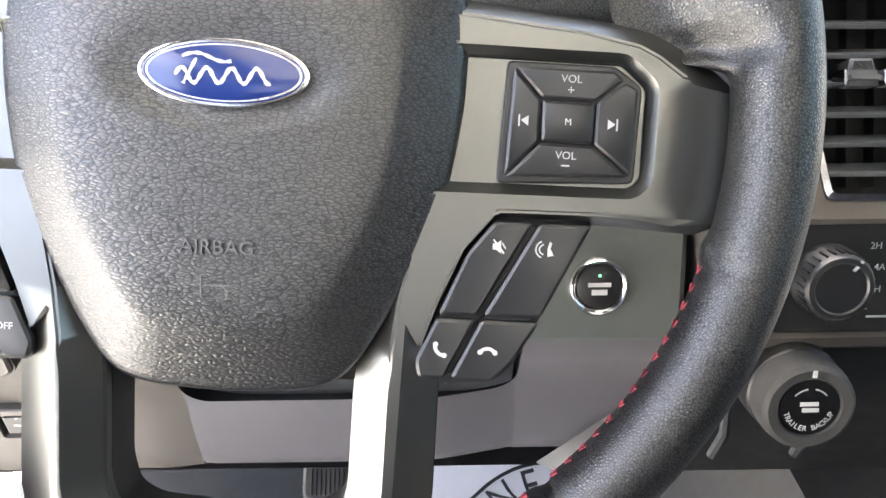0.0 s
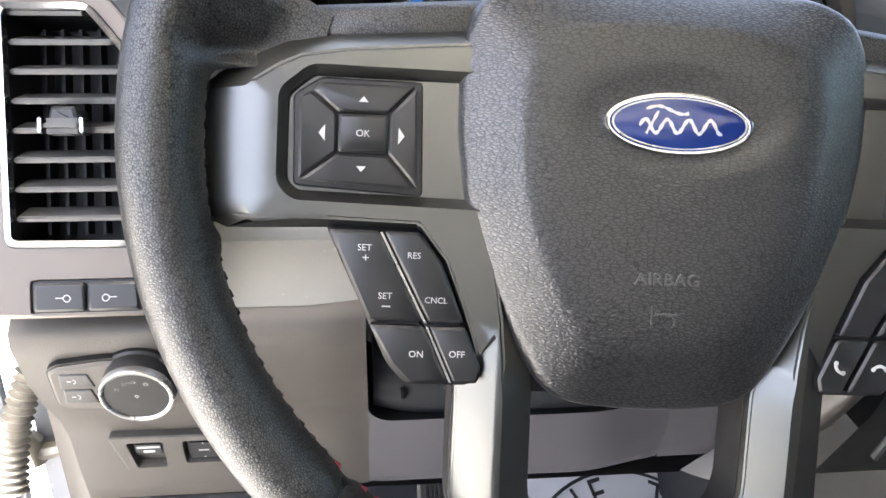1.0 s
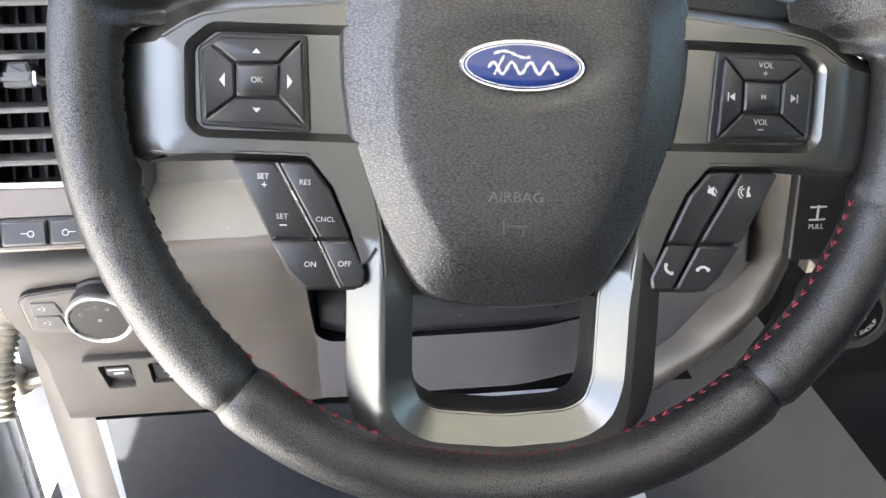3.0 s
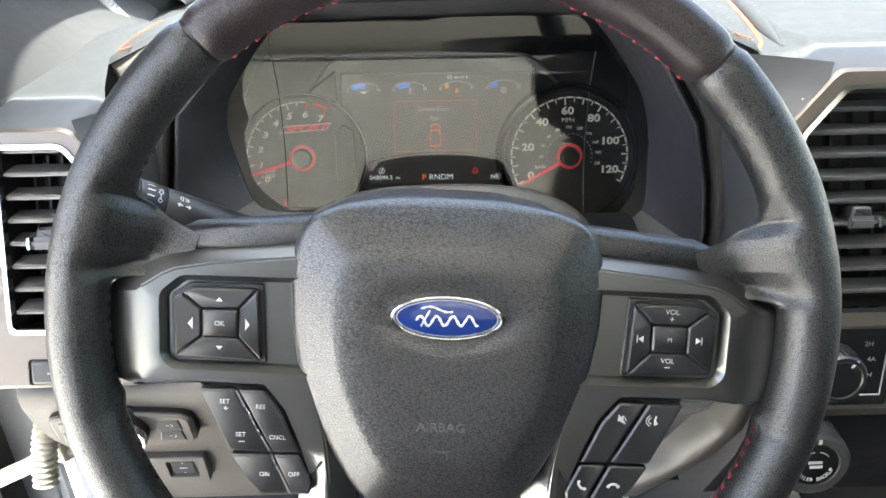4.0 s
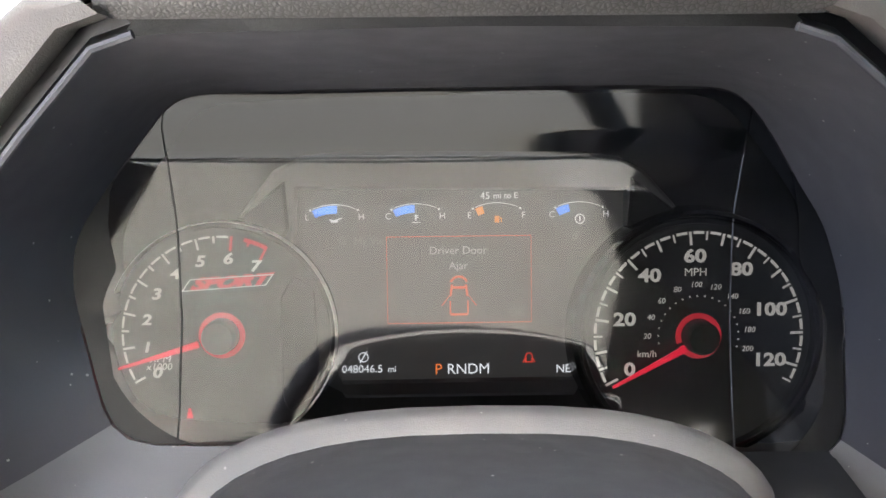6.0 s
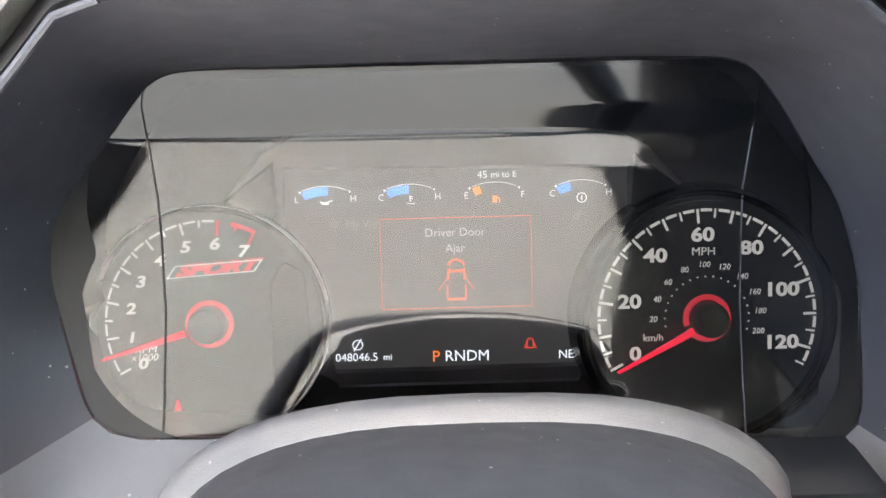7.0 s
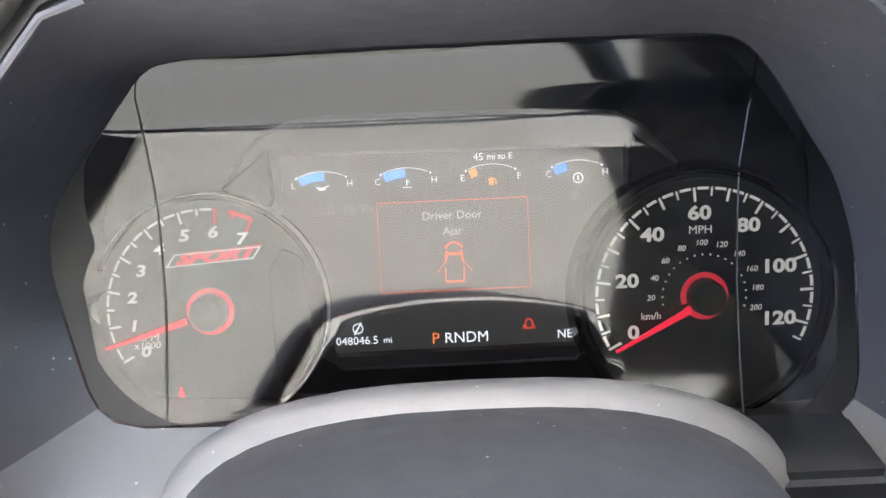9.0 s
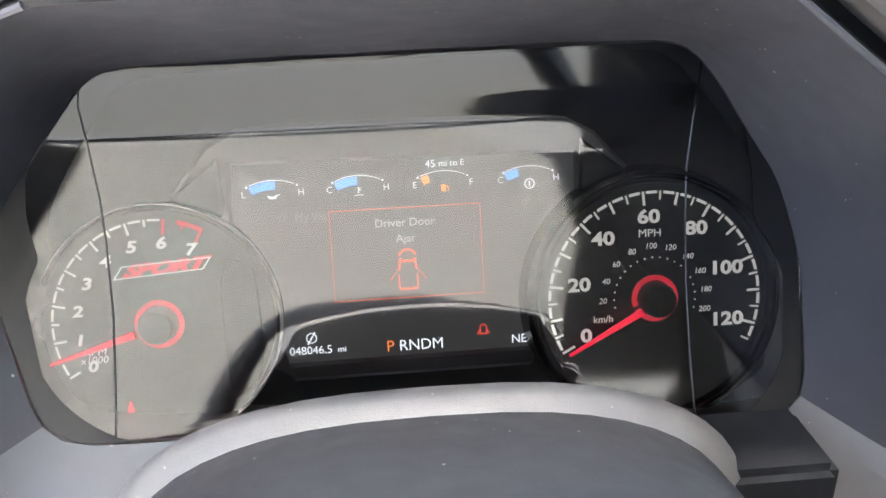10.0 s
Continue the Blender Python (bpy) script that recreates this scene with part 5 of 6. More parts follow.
part("top_shelf", grid(lambda x, y: (x, y + 0.006 * max(0.0, min(1.0, (x + 0.145) / 0.03)), interp(y, [(0.160, 1.0515), (0.175, 1.0545), (0.21, 1.060), (0.26, 1.068)])), lin(-0.318, -0.068, 16), [0.160, 0.167, 0.175, 0.19, 0.21, 0.235, 0.26]), LIT_GREY, ld, "rolled top of the panel, light painted into its grey", sharp=70)
kp = thing("column_recess", None, "grey recess and ledge round the steering column", "dash panel")
part("recess", grid(lambda x, z: (x, 0.262 - 0.02 * abs(x - 0.03) / 0.14, z), lin(-0.12, 0.24, 8), [0.90, 0.98, 1.02, 1.06, 1.10]), COLUMN, kp, "grey recess behind the column")
part("ledge_step", box(0.067, 0.045, 0.052, (0.1335, 0.269, 1.086), 0.004), COLUMN, kp, "dark grey step at the end of the ledge")
part("underside", grid(lambda x, y: (x, y, 0.829), lin(-0.32, 0.235, 8), [0.25, 0.5]), BLACK, kp)
# a dark ledge in truth; its sunlight is painted in as pale grey
part("column_surround", grid(lambda x, k: (x, interp(k, [(0, 0.258), (1, 0.249), (2, 0.240), (3, 0.231), (4, 0.228), (5, 0.232), (6, 0.245)]), interp(k, [(0, 1.091), (1, 1.087), (2, 1.080), (3, 1.068), (4, 1.052), (5, 1.02), (6, 0.96)])), lin(-0.222, 0.158, 30), lin(0, 6, 12)), LIT_GREY, kp, "smooth ledge below the dials, sunlight painted into its grey", sharp=60)

# ---- steering column ----
col = thing("steering_column", None, "grey plastic steering column shroud behind the wheel", "steering column")


def shroud(stations, n=48):
    bm = bmesh.new()
    last = None
    for y, zt, hw, zb in stations:
        zc = zt - (zt - zb) * 0.42
        r = []
        for i in range(n):
            a = 2 * math.pi * i / n
            cx, sz = math.cos(a), math.sin(a)
            px = hw * math.copysign(abs(cx) ** 0.75, cx)
            pz = (zt - zc) * math.copysign(abs(sz) ** 0.85, sz) if sz > 0 else (zc - zb) * math.copysign(abs(sz) ** 0.7, sz)
            r.append(bm.verts.new((px + 0.003, y, zc + pz)))
        if last:
            bridge(bm, last, r)
        last = r
    return bm


part("shroud", shroud([(0.035, 1.205, 0.070, 1.11), (0.06, 1.205, 0.085, 1.09), (0.14, 1.188, 0.106, 1.03), (0.20, 1.170, 0.116, 0.995), (0.244, 1.1535, 0.1215, 0.98), (0.249, 1.150, 0.1215, 0.98), (0.250, 1.146, 0.118, 0.985)]), COLUMN, col, "grey plastic column shroud", sharp=50)
part("gaiter", shroud([(0.242, 1.1510, 0.120, 0.985), (0.250, 1.1570, 0.127, 0.98), (0.258, 1.1570, 0.130, 0.98), (0.265, 1.1520, 0.131, 0.98), (0.273, 1.138, 0.132, 0.97), (0.30, 1.105, 0.134, 0.97)]), GAITER, col, "soft pale grey gaiter", sharp=60)

# ---- indicator stalk ----
st = thing("indicator_stalk", None, "black indicator stalk with white light symbols", "stalk")
STALK = look((-0.105, 0.156, 1.159), (-0.192, 0.118, 1.2205))
part("lever", lathe([(0.0095, 0.0), (0.0120, -0.012), (0.0136, -0.030), (0.0140, -0.0895), (0.0138, -0.0900)], 36), STALK_BLACK, st, m=STALK)
part("collar", lathe([(0.0136, -0.0903), (0.0140, -0.0910), (0.0140, -0.1065), (0.0137, -0.1070)], 36), STALK_BLACK, st, "black twist collar", m=STALK)
part("tip", lathe([(0.0135, -0.1073), (0.0140, -0.1080), (0.0141, -0.124), (0.0132, -0.129), (0.0105, -0.1315), (0.0004, -0.1320)], 36), STALK_BLACK, st, "black twist end", m=STALK)
part("tip_ridge", box(0.0035, 0.0030, 0.016, (0, 0, 0)), STALK_BLACK, st, "moulded thumb ridge", m=STALK @ pose(0, 0, 0, 0, 0, 150) @ Matrix.Translation((0, 0.0140, -0.117)))


def on_stalk(bm, along, turn):
    """Wraps a flat mark round the lever: its y runs round, its x along."""
    if bm.faces:
        bmesh.ops.subdivide_edges(bm, edges=bm.edges, cuts=2)
    for v in bm.verts:
        a = radians(turn) - v.co.y / 0.0141
        v.co = (0.01425 * math.cos(a), 0.01425 * math.sin(a), v.co.x - along)
    bm.transform(STALK)
    return bm


def bar(x, y, w, h):
    return flat([(x - w / 2, y - h / 2), (x + w / 2, y - h / 2), (x + w / 2, y + h / 2), (x - w / 2, y + h / 2)], 0)


TURN = 134
part("wiper_marks", join(*[on_stalk(bar(0, 0.0040 * k, 0.0045, 0.0009), 0.1010, TURN) for k in range(4)]), WHITE_INK, st, "white wiper speed bars")
part("zero_mark", on_stalk(join(bar(0.0015, -0.0050, 0.0005, 0.0022), bar(-0.0015, -0.0050, 0.0005, 0.0022), bar(0, -0.0039, 0.0034, 0.0005), bar(0, -0.0061, 0.0034, 0.0005)), 0.1020, TURN), WHITE_INK, st, "white zero mark")
part("spray_mark", on_stalk(join(band(0.0, -0.0015, 0.0009, 0.0014, 0, 359.9, 0, n=14), bar(0, 0.0015, 0.0005, 0.0032), band(0, 0.0042, 0.0010, 0.0015, 0, 359.9, 0, n=14), bar(0, 0.0066, 0.0026, 0.0005)), 0.0950, TURN), WHITE_INK, st, "white wiper outline")
part("lamp_mark", on_stalk(join(band(-0.0012, 0.0048, 0.0014, 0.0019, 90, 270, 0, n=14), bar(-0.0010, 0.0048, 0.0005, 0.0036), *[bar(0.0014, 0.0036 + 0.0011 * k, 0.0026, 0.0005) for k in range(3)]), 0.0800, TURN), WHITE_INK, st, "white headlamp symbol")
part("arrow_mark", on_stalk(join(bar(0.0018, 0, 0.0020, 0.0010), flat([(0.0028, -0.0016), (0.0046, 0.0), (0.0028, 0.0016)], 0), bar(-0.0018, 0, 0.0020, 0.0010), flat([(-0.0028, 0.0016), (-0.0046, 0.0), (-0.0028, -0.0016)], 0)), 0.0800, TURN), WHITE_INK, st, "white direction arrows")

# ---- floor, cab shell ----
def slab(name, x0, x1, y0, y1, z0, z1, material, label, category="", kind="structure"):
    return solo(name, box(x1 - x0, y1 - y0, z1 - z0, ((x0 + x1) / 2, (y0 + y1) / 2, (z0 + z1) / 2)), material, label, category or name.split("_")[0], kind)


slab("floor", -0.47, 1.22, -1.6, 0.95, 0.52, 0.56, CARPET, "dark carpeted cab floor", "floor")
slab("wall_front", -0.47, 1.22, 0.95, 0.98, 0.52, 1.15, CARPET, "dark carpeted firewall behind the pedals", "wall")
# roof pieces round a long opening, closed by added translucent panels
slab("ceiling_front", -0.40, 1.20, 0.02, 0.10, 1.85, 1.90, HEADLINER, "dark cloth headliner ahead of the roof opening", "ceiling")
def roof_piece(name, pts, z0, z1, material, label, category):
    bm = bmesh.new()
    a, b = [bm.verts.new((x, y, z0)) for x, y in pts], [bm.verts.new((x, y, z1)) for x, y in pts]
    bridge(bm, a, b)
    bm.faces.new(list(reversed(a))), bm.faces.new(b)
    return solo(name, bm, material, label, category, "structure")


roof_piece("ceiling_left", [(-0.375, -1.6), (-0.195, -1.6), (-0.195, 0.02), (-0.375, 0.02)], 1.85, 1.90, HEADLINER, "dark cloth headliner strip above the door", "ceiling")
roof_piece("ceiling_right", [(0.455, -0.80), (1.20, -0.80), (1.20, 0.02), (0.455, 0.02)], 1.85, 1.90, HEADLINER, "dark cloth headliner over the passenger side", "ceiling")
roof_piece("ceiling_rear_right", [(0.85, -1.6), (1.20, -1.6), (1.20, -0.80), (0.85, -0.80)], 1.85, 1.90, HEADLINER, "dark cloth headliner over the far rear seat", "ceiling")
# unseen panels added so the lens and spokes reflect a bright roof
roof_piece("added_roof_diffuser", [(-0.195, -0.80), (0.455, -0.80), (0.455, 0.02), (-0.195, 0.02)], 1.862, 1.866, DIFFUSER, "pale translucent panel in the roof, unseen, added for soft light and reflections", "sunshade")
roof_piece("added_rear_diffuser", [(-0.195, -1.6), (0.85, -1.6), (0.85, -0.803), (-0.195, -0.803)], 1.862, 1.866, DIFFUSER_REAR, "pale translucent panel in the rear roof, unseen, added for light and reflections", "sunshade")
solo("roof_seal", tube([(-0.405, 0.12, 1.845), (-0.41, -0.1, 1.845), (-0.42, -0.9, 1.845)], 0.006, 8), KEY_EDGE, "black rubber seal along the roof edge", "seal", "structure")
for y0, y1, z0, z1 in ((-1.6, 0.35, 0.5, 1.20), (-1.6, 0.35, 1.79, 1.85), (-1.6, -0.72, 1.20, 1.79), (0.29, 0.35, 1.20, 1.79)):
    slab("wall_right", 1.17, 1.21, y0, y1, z0, z1, BEZEL, "plain dark inner side of the far door", "wall")
far_glass = slab("window_right", 1.186, 1.190, -0.72, 0.29, 1.20, 1.79, GLASS_TINT, "green-tinted glass of the far door", "window")
far_glass.visible_shadow = False
# back wall with its wide window
for x0, x1, z0, z1 in ((-0.45, 1.2, 0.5, 1.42), (-0.45, 1.2, 1.75, 1.90), (-0.45, -0.30, 1.42, 1.75), (0.60, 1.2, 1.42, 1.75)):
    slab("wall_back", x0, x1, -1.64, -1.6, z0, z1, BEZEL, "plain dark back wall round the rear window", "wall")
rear_glass = slab("window_rear", -0.30, 0.60, -1.622, -1.618, 1.42, 1.75, GLASS_SMOKE, "smoke-tinted rear window glass", "window")
rear_glass.visible_shadow = False
slab("wall_left_rear", -0.47, -0.43, -1.6, -1.0, 0.5, 1.9, BEZEL, "plain dark inner side of the rear door", "wall")
slab("wall_left_sill", -0.47, -0.43, -1.0, -0.60, 0.5, 1.28, BEZEL, "dark lower half of the rear door", "wall")
slab("ground", -400, 400, -400, 400, -0.05, 0.0, CONCRETE, "pale sunlit concrete lot", "ground")

# brows from the vent panels up to the dash pad
def brow(pts, mirror_x=1):
    bm = bmesh.new()
    rows = []
    for x, v in pts:
        p = DF @ Vector((x, v, -0.003))
        q = Vector((p.x, p.y + 0.030, p.z + 0.006)) if v > 0.09 else Vector((p.x, p.y + 0.03, p.z))
        e = Vector((p.x, 0.268, dash_z(p.x, 0.268))) if abs(x) >= 0.2495 else Vector((p.x, p.y + 0.09, p.z + 0.006))
        q = p.lerp(e, 0.3) + Vector((0, 0, 0.003 if v > 0.09 else 0))
        rows.append([bm.verts.new(p), bm.verts.new(q), bm.verts.new(e)])
    for a, b in zip(rows, rows[1:]):
        bridge(bm, a, b, False)
    return bm


part("brow", brow([(-0.3190, -0.038), (-0.3180, 0.144), (-0.2600, 0.144), (-0.2525, 0.141), (-0.2245, 0.1075), (-0.2170, 0.092), (-0.2170, -0.038)]), SMOOTH_VINYL, dash, "smooth blue-grey brow over the vent")
part("brow", brow([(0.2405, -0.010), (0.2405, 0.122), (0.2425, 0.132), (0.2775, 0.169), (0.2845, 0.173), (0.384, 0.173)]), SMOOTH_VINYL, dash, "smooth blue-grey brow over the vent")

# cheeks that close the hood to the vent panels
def cheek(s):
    edge = [(-0.06, 0.2405), (0.122, 0.2405), (0.132, 0.2425), (0.169, 0.2775), (0.180, 0.2775)] if s > 0 else [(-0.06, 0.2170), (0.092, 0.2170), (0.1075, 0.2245), (0.141, 0.2525), (0.160, 0.2525)]
    lip = sorted([(z, abs(x) + 0.012) for x, z in LIP if x * s > 0.1])

    def at(u, z):
        v = (z - 1.10) / 0.9135
        inner = Vector((s * interp(z, lip), 0.254, z))
        outer = Vector((s * interp(v, edge), 0.1475 + 0.407 * v, z))
        p = inner.lerp(outer, u)
        return (p.x, p.y + 0.012 * math.sin(u * math.pi) * 0.5, p.z)
    return grid(at, lin(0, 1, 6), lin(1.095 if s > 0 else 1.066, 1.262 if s > 0 else 1.236, 16))


for side in (-1, 1):
    part("hood_cheek", cheek(side), SMOOTH_VINYL, dash, "smooth grey cheek beside the hood", sharp=60)

# stitched seams on the top pad
stitch_me = finish(join(box(0.0034, 0.0009, 0.0007, (0, 0.0009, 0), m=pose(0, 0, 0, 0, 0, 22)), box(0.0034, 0.0009, 0.0007, (0, -0.0009, 0), m=pose(0, 0, 0, 0, 0, -22))), "stitch", THREAD_ORANGE)


def seam(path, off):
    pts = [Vector(p) for p in path]
    total = sum((b - a).length for a, b in zip(pts, pts[1:]))
    n = int(total / 0.0046)
    for i in range(n):
        d = total * (i + 0.5) / n
        for a, b in zip(pts, pts[1:]):
            L = (b - a).length
            if d <= L:
                p = a + (b - a) * d / L
                ang = math.degrees(math.atan2((b - a).y, (b - a).x))
                break
            d -= L
        st = new("stitch", stitch_me)
        st.parent = dash
        x, y = p.x, p.y
        sl = math.degrees(math.atan2(dash_z(x + 0.004, y) - dash_z(x - 0.004, y), 0.008))
        st.matrix_local = Matrix.Translation((x, y, dash_z(x, y) + 0.0006)) @ pose(0, 0, 0, 0, -sl, 0) @ pose(0, 0, 0, 0, 0, ang)


seam([(0.340, 0.800), (0.262, 0.320), (0.2585, 0.303), (0.252, 0.290), (0.238, 0.276), (0.222, 0.266)], 0)
seam([(-0.2600, 0.510), (-0.2400, 0.400), (-0.2385, 0.300), (-0.236, 0.275), (-0.222, 0.264)], 0)
welt = [Vector((interp(y, WELT) + 0.008, y, dash_z(interp(y, WELT) + 0.004, y) - 0.0005)) for y in lin(0.285, 0.86, 30)]
part("welt", tube(welt, [0.002, 0.004, 0.006] + [0.0075] * 26 + [0.005, 0.002], 12), DASH, dash, "padded welt beside the stitching", sharp=80)
part("defrost_slot", box(0.105, 0.016, 0.006, (0.462, 0.70, dash_z(0.462, 0.70) + 0.001), 0.002, Matrix.Translation((0.462, 0.70, 0)) @ pose(0, 0, 0, 0, 0, -68) @ Matrix.Translation((-0.462, -0.70, 0))), KEY_EDGE, dash, "dark slot in the top pad")

# ---- headlamp switch ----
hs = thing("headlamp_switch", frame_at((-0.2475, 0.1500, 1.0060), -13), "round headlamp switch with bright ring in a dark panel", "light switch")
octa = [(-0.0525, -0.0150), (-0.0470, -0.0190), (-0.02, -0.0215), (0.02, -0.0215), (0.0490, -0.0180), (0.0540, -0.0140), (0.0540, 0.0120), (0.0480, 0.0165), (0.02, 0.0205), (-0.02, 0.0205), (-0.0470, 0.0165), (-0.0525, 0.0125)]
part("gap", plate(rounded(inset(octa, -0.0013), 0.003), -0.012, -0.0010), KEY_EDGE, hs, "dark shadow gap")
part("surround", plate(rounded(octa, 0.003), -0.012, 0.0016, 0.0020, 0.0016), DASH_LOW, hs, "dark grey switch panel")
for s in (-1, 1):
    for v0, v1 in ((0.0005, 0.0125), (-0.0135, -0.0005)):
        p = [(s * 0.0475, v0), (s * 0.0260, v0), (s * 0.0290, v1), (s * 0.0460, v1)]
        k = part("key", key_bm(p if area(p) > 0 else list(reversed(p)), 0.0, 0.0024, 0.0004, 0.0008, 0.001), KEY, hs)
        part("mark", join(band(s * 0.0385, (v0 + v1) / 2, 0.0013, 0.0018, -90, 90, 0.0024), flat([(s * 0.0385 - 0.0035, (v0 + v1) / 2 + 0.0006), (s * 0.0385 - 0.001, (v0 + v1) / 2 + 0.0006), (s * 0.0385 - 0.001, (v0 + v1) / 2), (s * 0.0385 - 0.0035, (v0 + v1) / 2)], 0.0024)), GREY_INK, k, "small grey lamp mark")
kn = part("dial", lathe([(0.0230, -0.006), (0.0230, -0.002), (0.0215, -0.0005), (0.0215, 0.0115), (0.0205, 0.0130)], 56), BLACK, hs, "black turning dial", Matrix.Translation((0.0, 0.0035, 0.0)))
ringb = bmesh.new()
rs = [ring(ringb, circle(0, 0, q, n=64), h) for q, h in ((0.0216, 0.0090), (0.0218, 0.0125), (0.0212, 0.0140), (0.0194, 0.0142), (0.0186, 0.0134), (0.0184, 0.0110))]
for a, b in zip(rs, rs[1:]):
    bridge(ringb, a, b)
part("dial_rim", ringb, SATIN, kn, "bright silver rim", sharp=60)
part("dial_face", lathe([(0.0186, 0.0112), (0.0150, 0.0120), (0.0148, 0.0126), (0.0004, 0.0128)], 48), KEY, kn, "dark dial face")
part("dial_marks", join(*[band(0.0120 * math.cos(radians(a)), 0.0120 * math.sin(radians(a)), 0.0009, 0.0014, 0, 359.9, 0.0128, n=10) for a in (150, 118, 90, 55)] + [band(0, 0, 0.0008, 0.0012, 0, 359.9, 0.0129, n=10), flat([(-0.004, 0.0120), (-0.001, 0.0120), (-0.001, 0.0114), (-0.004, 0.0114)], 0.0128)]), WHITE_INK, kn, "white lamp marks")

# ---- brake release and dimmer switches ----
ps = thing("release_switch_panel", frame_at((-0.2490, 0.1965, 0.9155), -11), "small recessed panel with two dark switches", "switch panel")
part("surround", plate(rounded([(-0.0420, 0.0185), (0.0420, 0.0185), (0.0420, -0.0175), (-0.0330, -0.0175)], 0.003), -0.010, 0.0010, 0.0010, holes=[rounded([(-0.0300, 0.0125), (-0.0060, 0.0125), (-0.0060, -0.0130), (-0.0260, -0.0130)], 0.002), rounded([(0.0080, 0.0125), (0.0330, 0.0125), (0.0330, -0.0095), (0.0080, -0.0095)], 0.002)], pocket=0.0015, slope=0.0006), DASH_LOW, ps, "grained grey surround")
part("gap", plate(rounded([(-0.0434, 0.0199), (0.0434, 0.0199), (0.0434, -0.0189), (-0.0340, -0.0189)], 0.004), -0.010, -0.0088), KEY_EDGE, ps, "dark shadow gap")
part("recess", flat([(-0.032, 0.015), (0.035, 0.015), (0.035, -0.015), (-0.030, -0.015)], -0.0085, 0.0005), KEY_EDGE, ps)
pk = part("pull_key", box(0.0200, 0.0130, 0.008, (-0.0165, 0.0045, -0.0045), 0.0015), KEY, ps, "dark pull key")
part("pull_key_mark", shapes([[(-0.0245, 0.0075), (-0.0085, 0.0075), (-0.0085, 0.0055), (-0.0245, 0.0055)], [(-0.0205, 0.0035), (-0.0125, 0.0035), (-0.0125, 0.0012), (-0.0205, 0.0012)]], -0.0006), GREY_INK, pk, "worn grey bars")
dk = part("dimmer_key", box(0.0215, 0.0190, 0.008, (0.0210, 0.0015, -0.0045), 0.0015), KEY, ps, "dark rocker key")
part("dimmer_mark", shapes([[(0.0200, 0.0082), (0.0220, 0.0082), (0.0210, 0.0096)], [(0.0175, 0.0022), (0.0245, 0.0022), (0.0245, 0.0008), (0.0175, 0.0008)], [(0.0200, -0.0052), (0.0220, -0.0052), (0.0210, -0.0066)]], -0.0006), GREY_INK, dk, "small grey marks")

# ---- four-wheel-drive switch ----
fw = thing("drive_mode_switch", frame_at((0.2850, 0.1390, 1.0570), 10), "black panel with a round four-wheel-drive selector knob", "selector switch")
part("panel", plate(rounded([(-0.0560, -0.0330), (0.0480, -0.0330), (0.0480, 0.0320), (-0.0560, 0.0320)], 0.004), -0.010, 0.0, 0.0012), BLACK, fw, "matt black panel")
kn = part("knob", lathe([(0.0205, 0.0), (0.0205, 0.0060), (0.0192, 0.0080), (0.0190, 0.0170), (0.0175, 0.0195), (0.0150, 0.0200), (0.0140, 0.0190), (0.0004, 0.0192)], 56), KEY, fw, "dark grey selector knob")
for k in range(28):
    g = part("knob_rib", box(0.0012, 0.0010, 0.0085, (0.0194, 0, 0.0125)), KEY, kn)
    g.matrix_local = pose(0, 0, 0, 0, 0, k * 360 / 28)
part("knob_pointer", flat([(0.0045, 0.0105), (0.0062, 0.0095), (0.0105, 0.0150), (0.0090, 0.0160)], 0.0193, 0.0003), WHITE_INK, kn, "white pointer")
part("mode_lettering", join(lettering("2H", 0.0055, 0.0265, 0.0185, 0.0002), lettering("4A", 0.0055, 0.0300, 0.0060, 0.0002), lettering("4H", 0.0055, 0.0290, -0.0070, 0.0002), lettering("4L", 0.0050, 0.0235, -0.0175, 0.0002)), WHITE_INK, fw, "white mode letters")
part("mode_bracket", shapes([[(0.0400, 0.0210), (0.0412, 0.0210), (0.0412, -0.0240), (0.0400, -0.0240)], [(0.0260, -0.0228), (0.0412, -0.0228), (0.0412, -0.0240), (0.0260, -0.0240)]], 0.0002), GREY_INK, fw, "grey bracket line")
part("pull_lettering", join(lettering("PULL", 0.0052, -0.0390, -0.0080, 0.0002), flat([(-0.0398, 0.0075), (-0.0382, 0.0075), (-0.0382, -0.0035), (-0.0398, -0.0035)], 0.0002), flat([(-0.0450, 0.0070), (-0.0330, 0.0070), (-0.0330, 0.0058), (-0.0450, 0.0058)], 0.0002), flat([(-0.0450, -0.0022), (-0.0330, -0.0022), (-0.0330, -0.0034), (-0.0450, -0.0034)], 0.0002)), WHITE_INK, fw, "white axle mark and letters")
slip = thing("trim_strip", frame_at((0.300, 0.1385, 1.0165), 0), "satin grey trim strip below the selector panel", "trim strip")
part("strip", plate([(-0.052, -0.0060), (0.10, -0.0060), (0.10, 0.0060), (-0.052, 0.0060)], -0.012, 0.003, 0.003, 0.003), TRIM_WARM, slip)

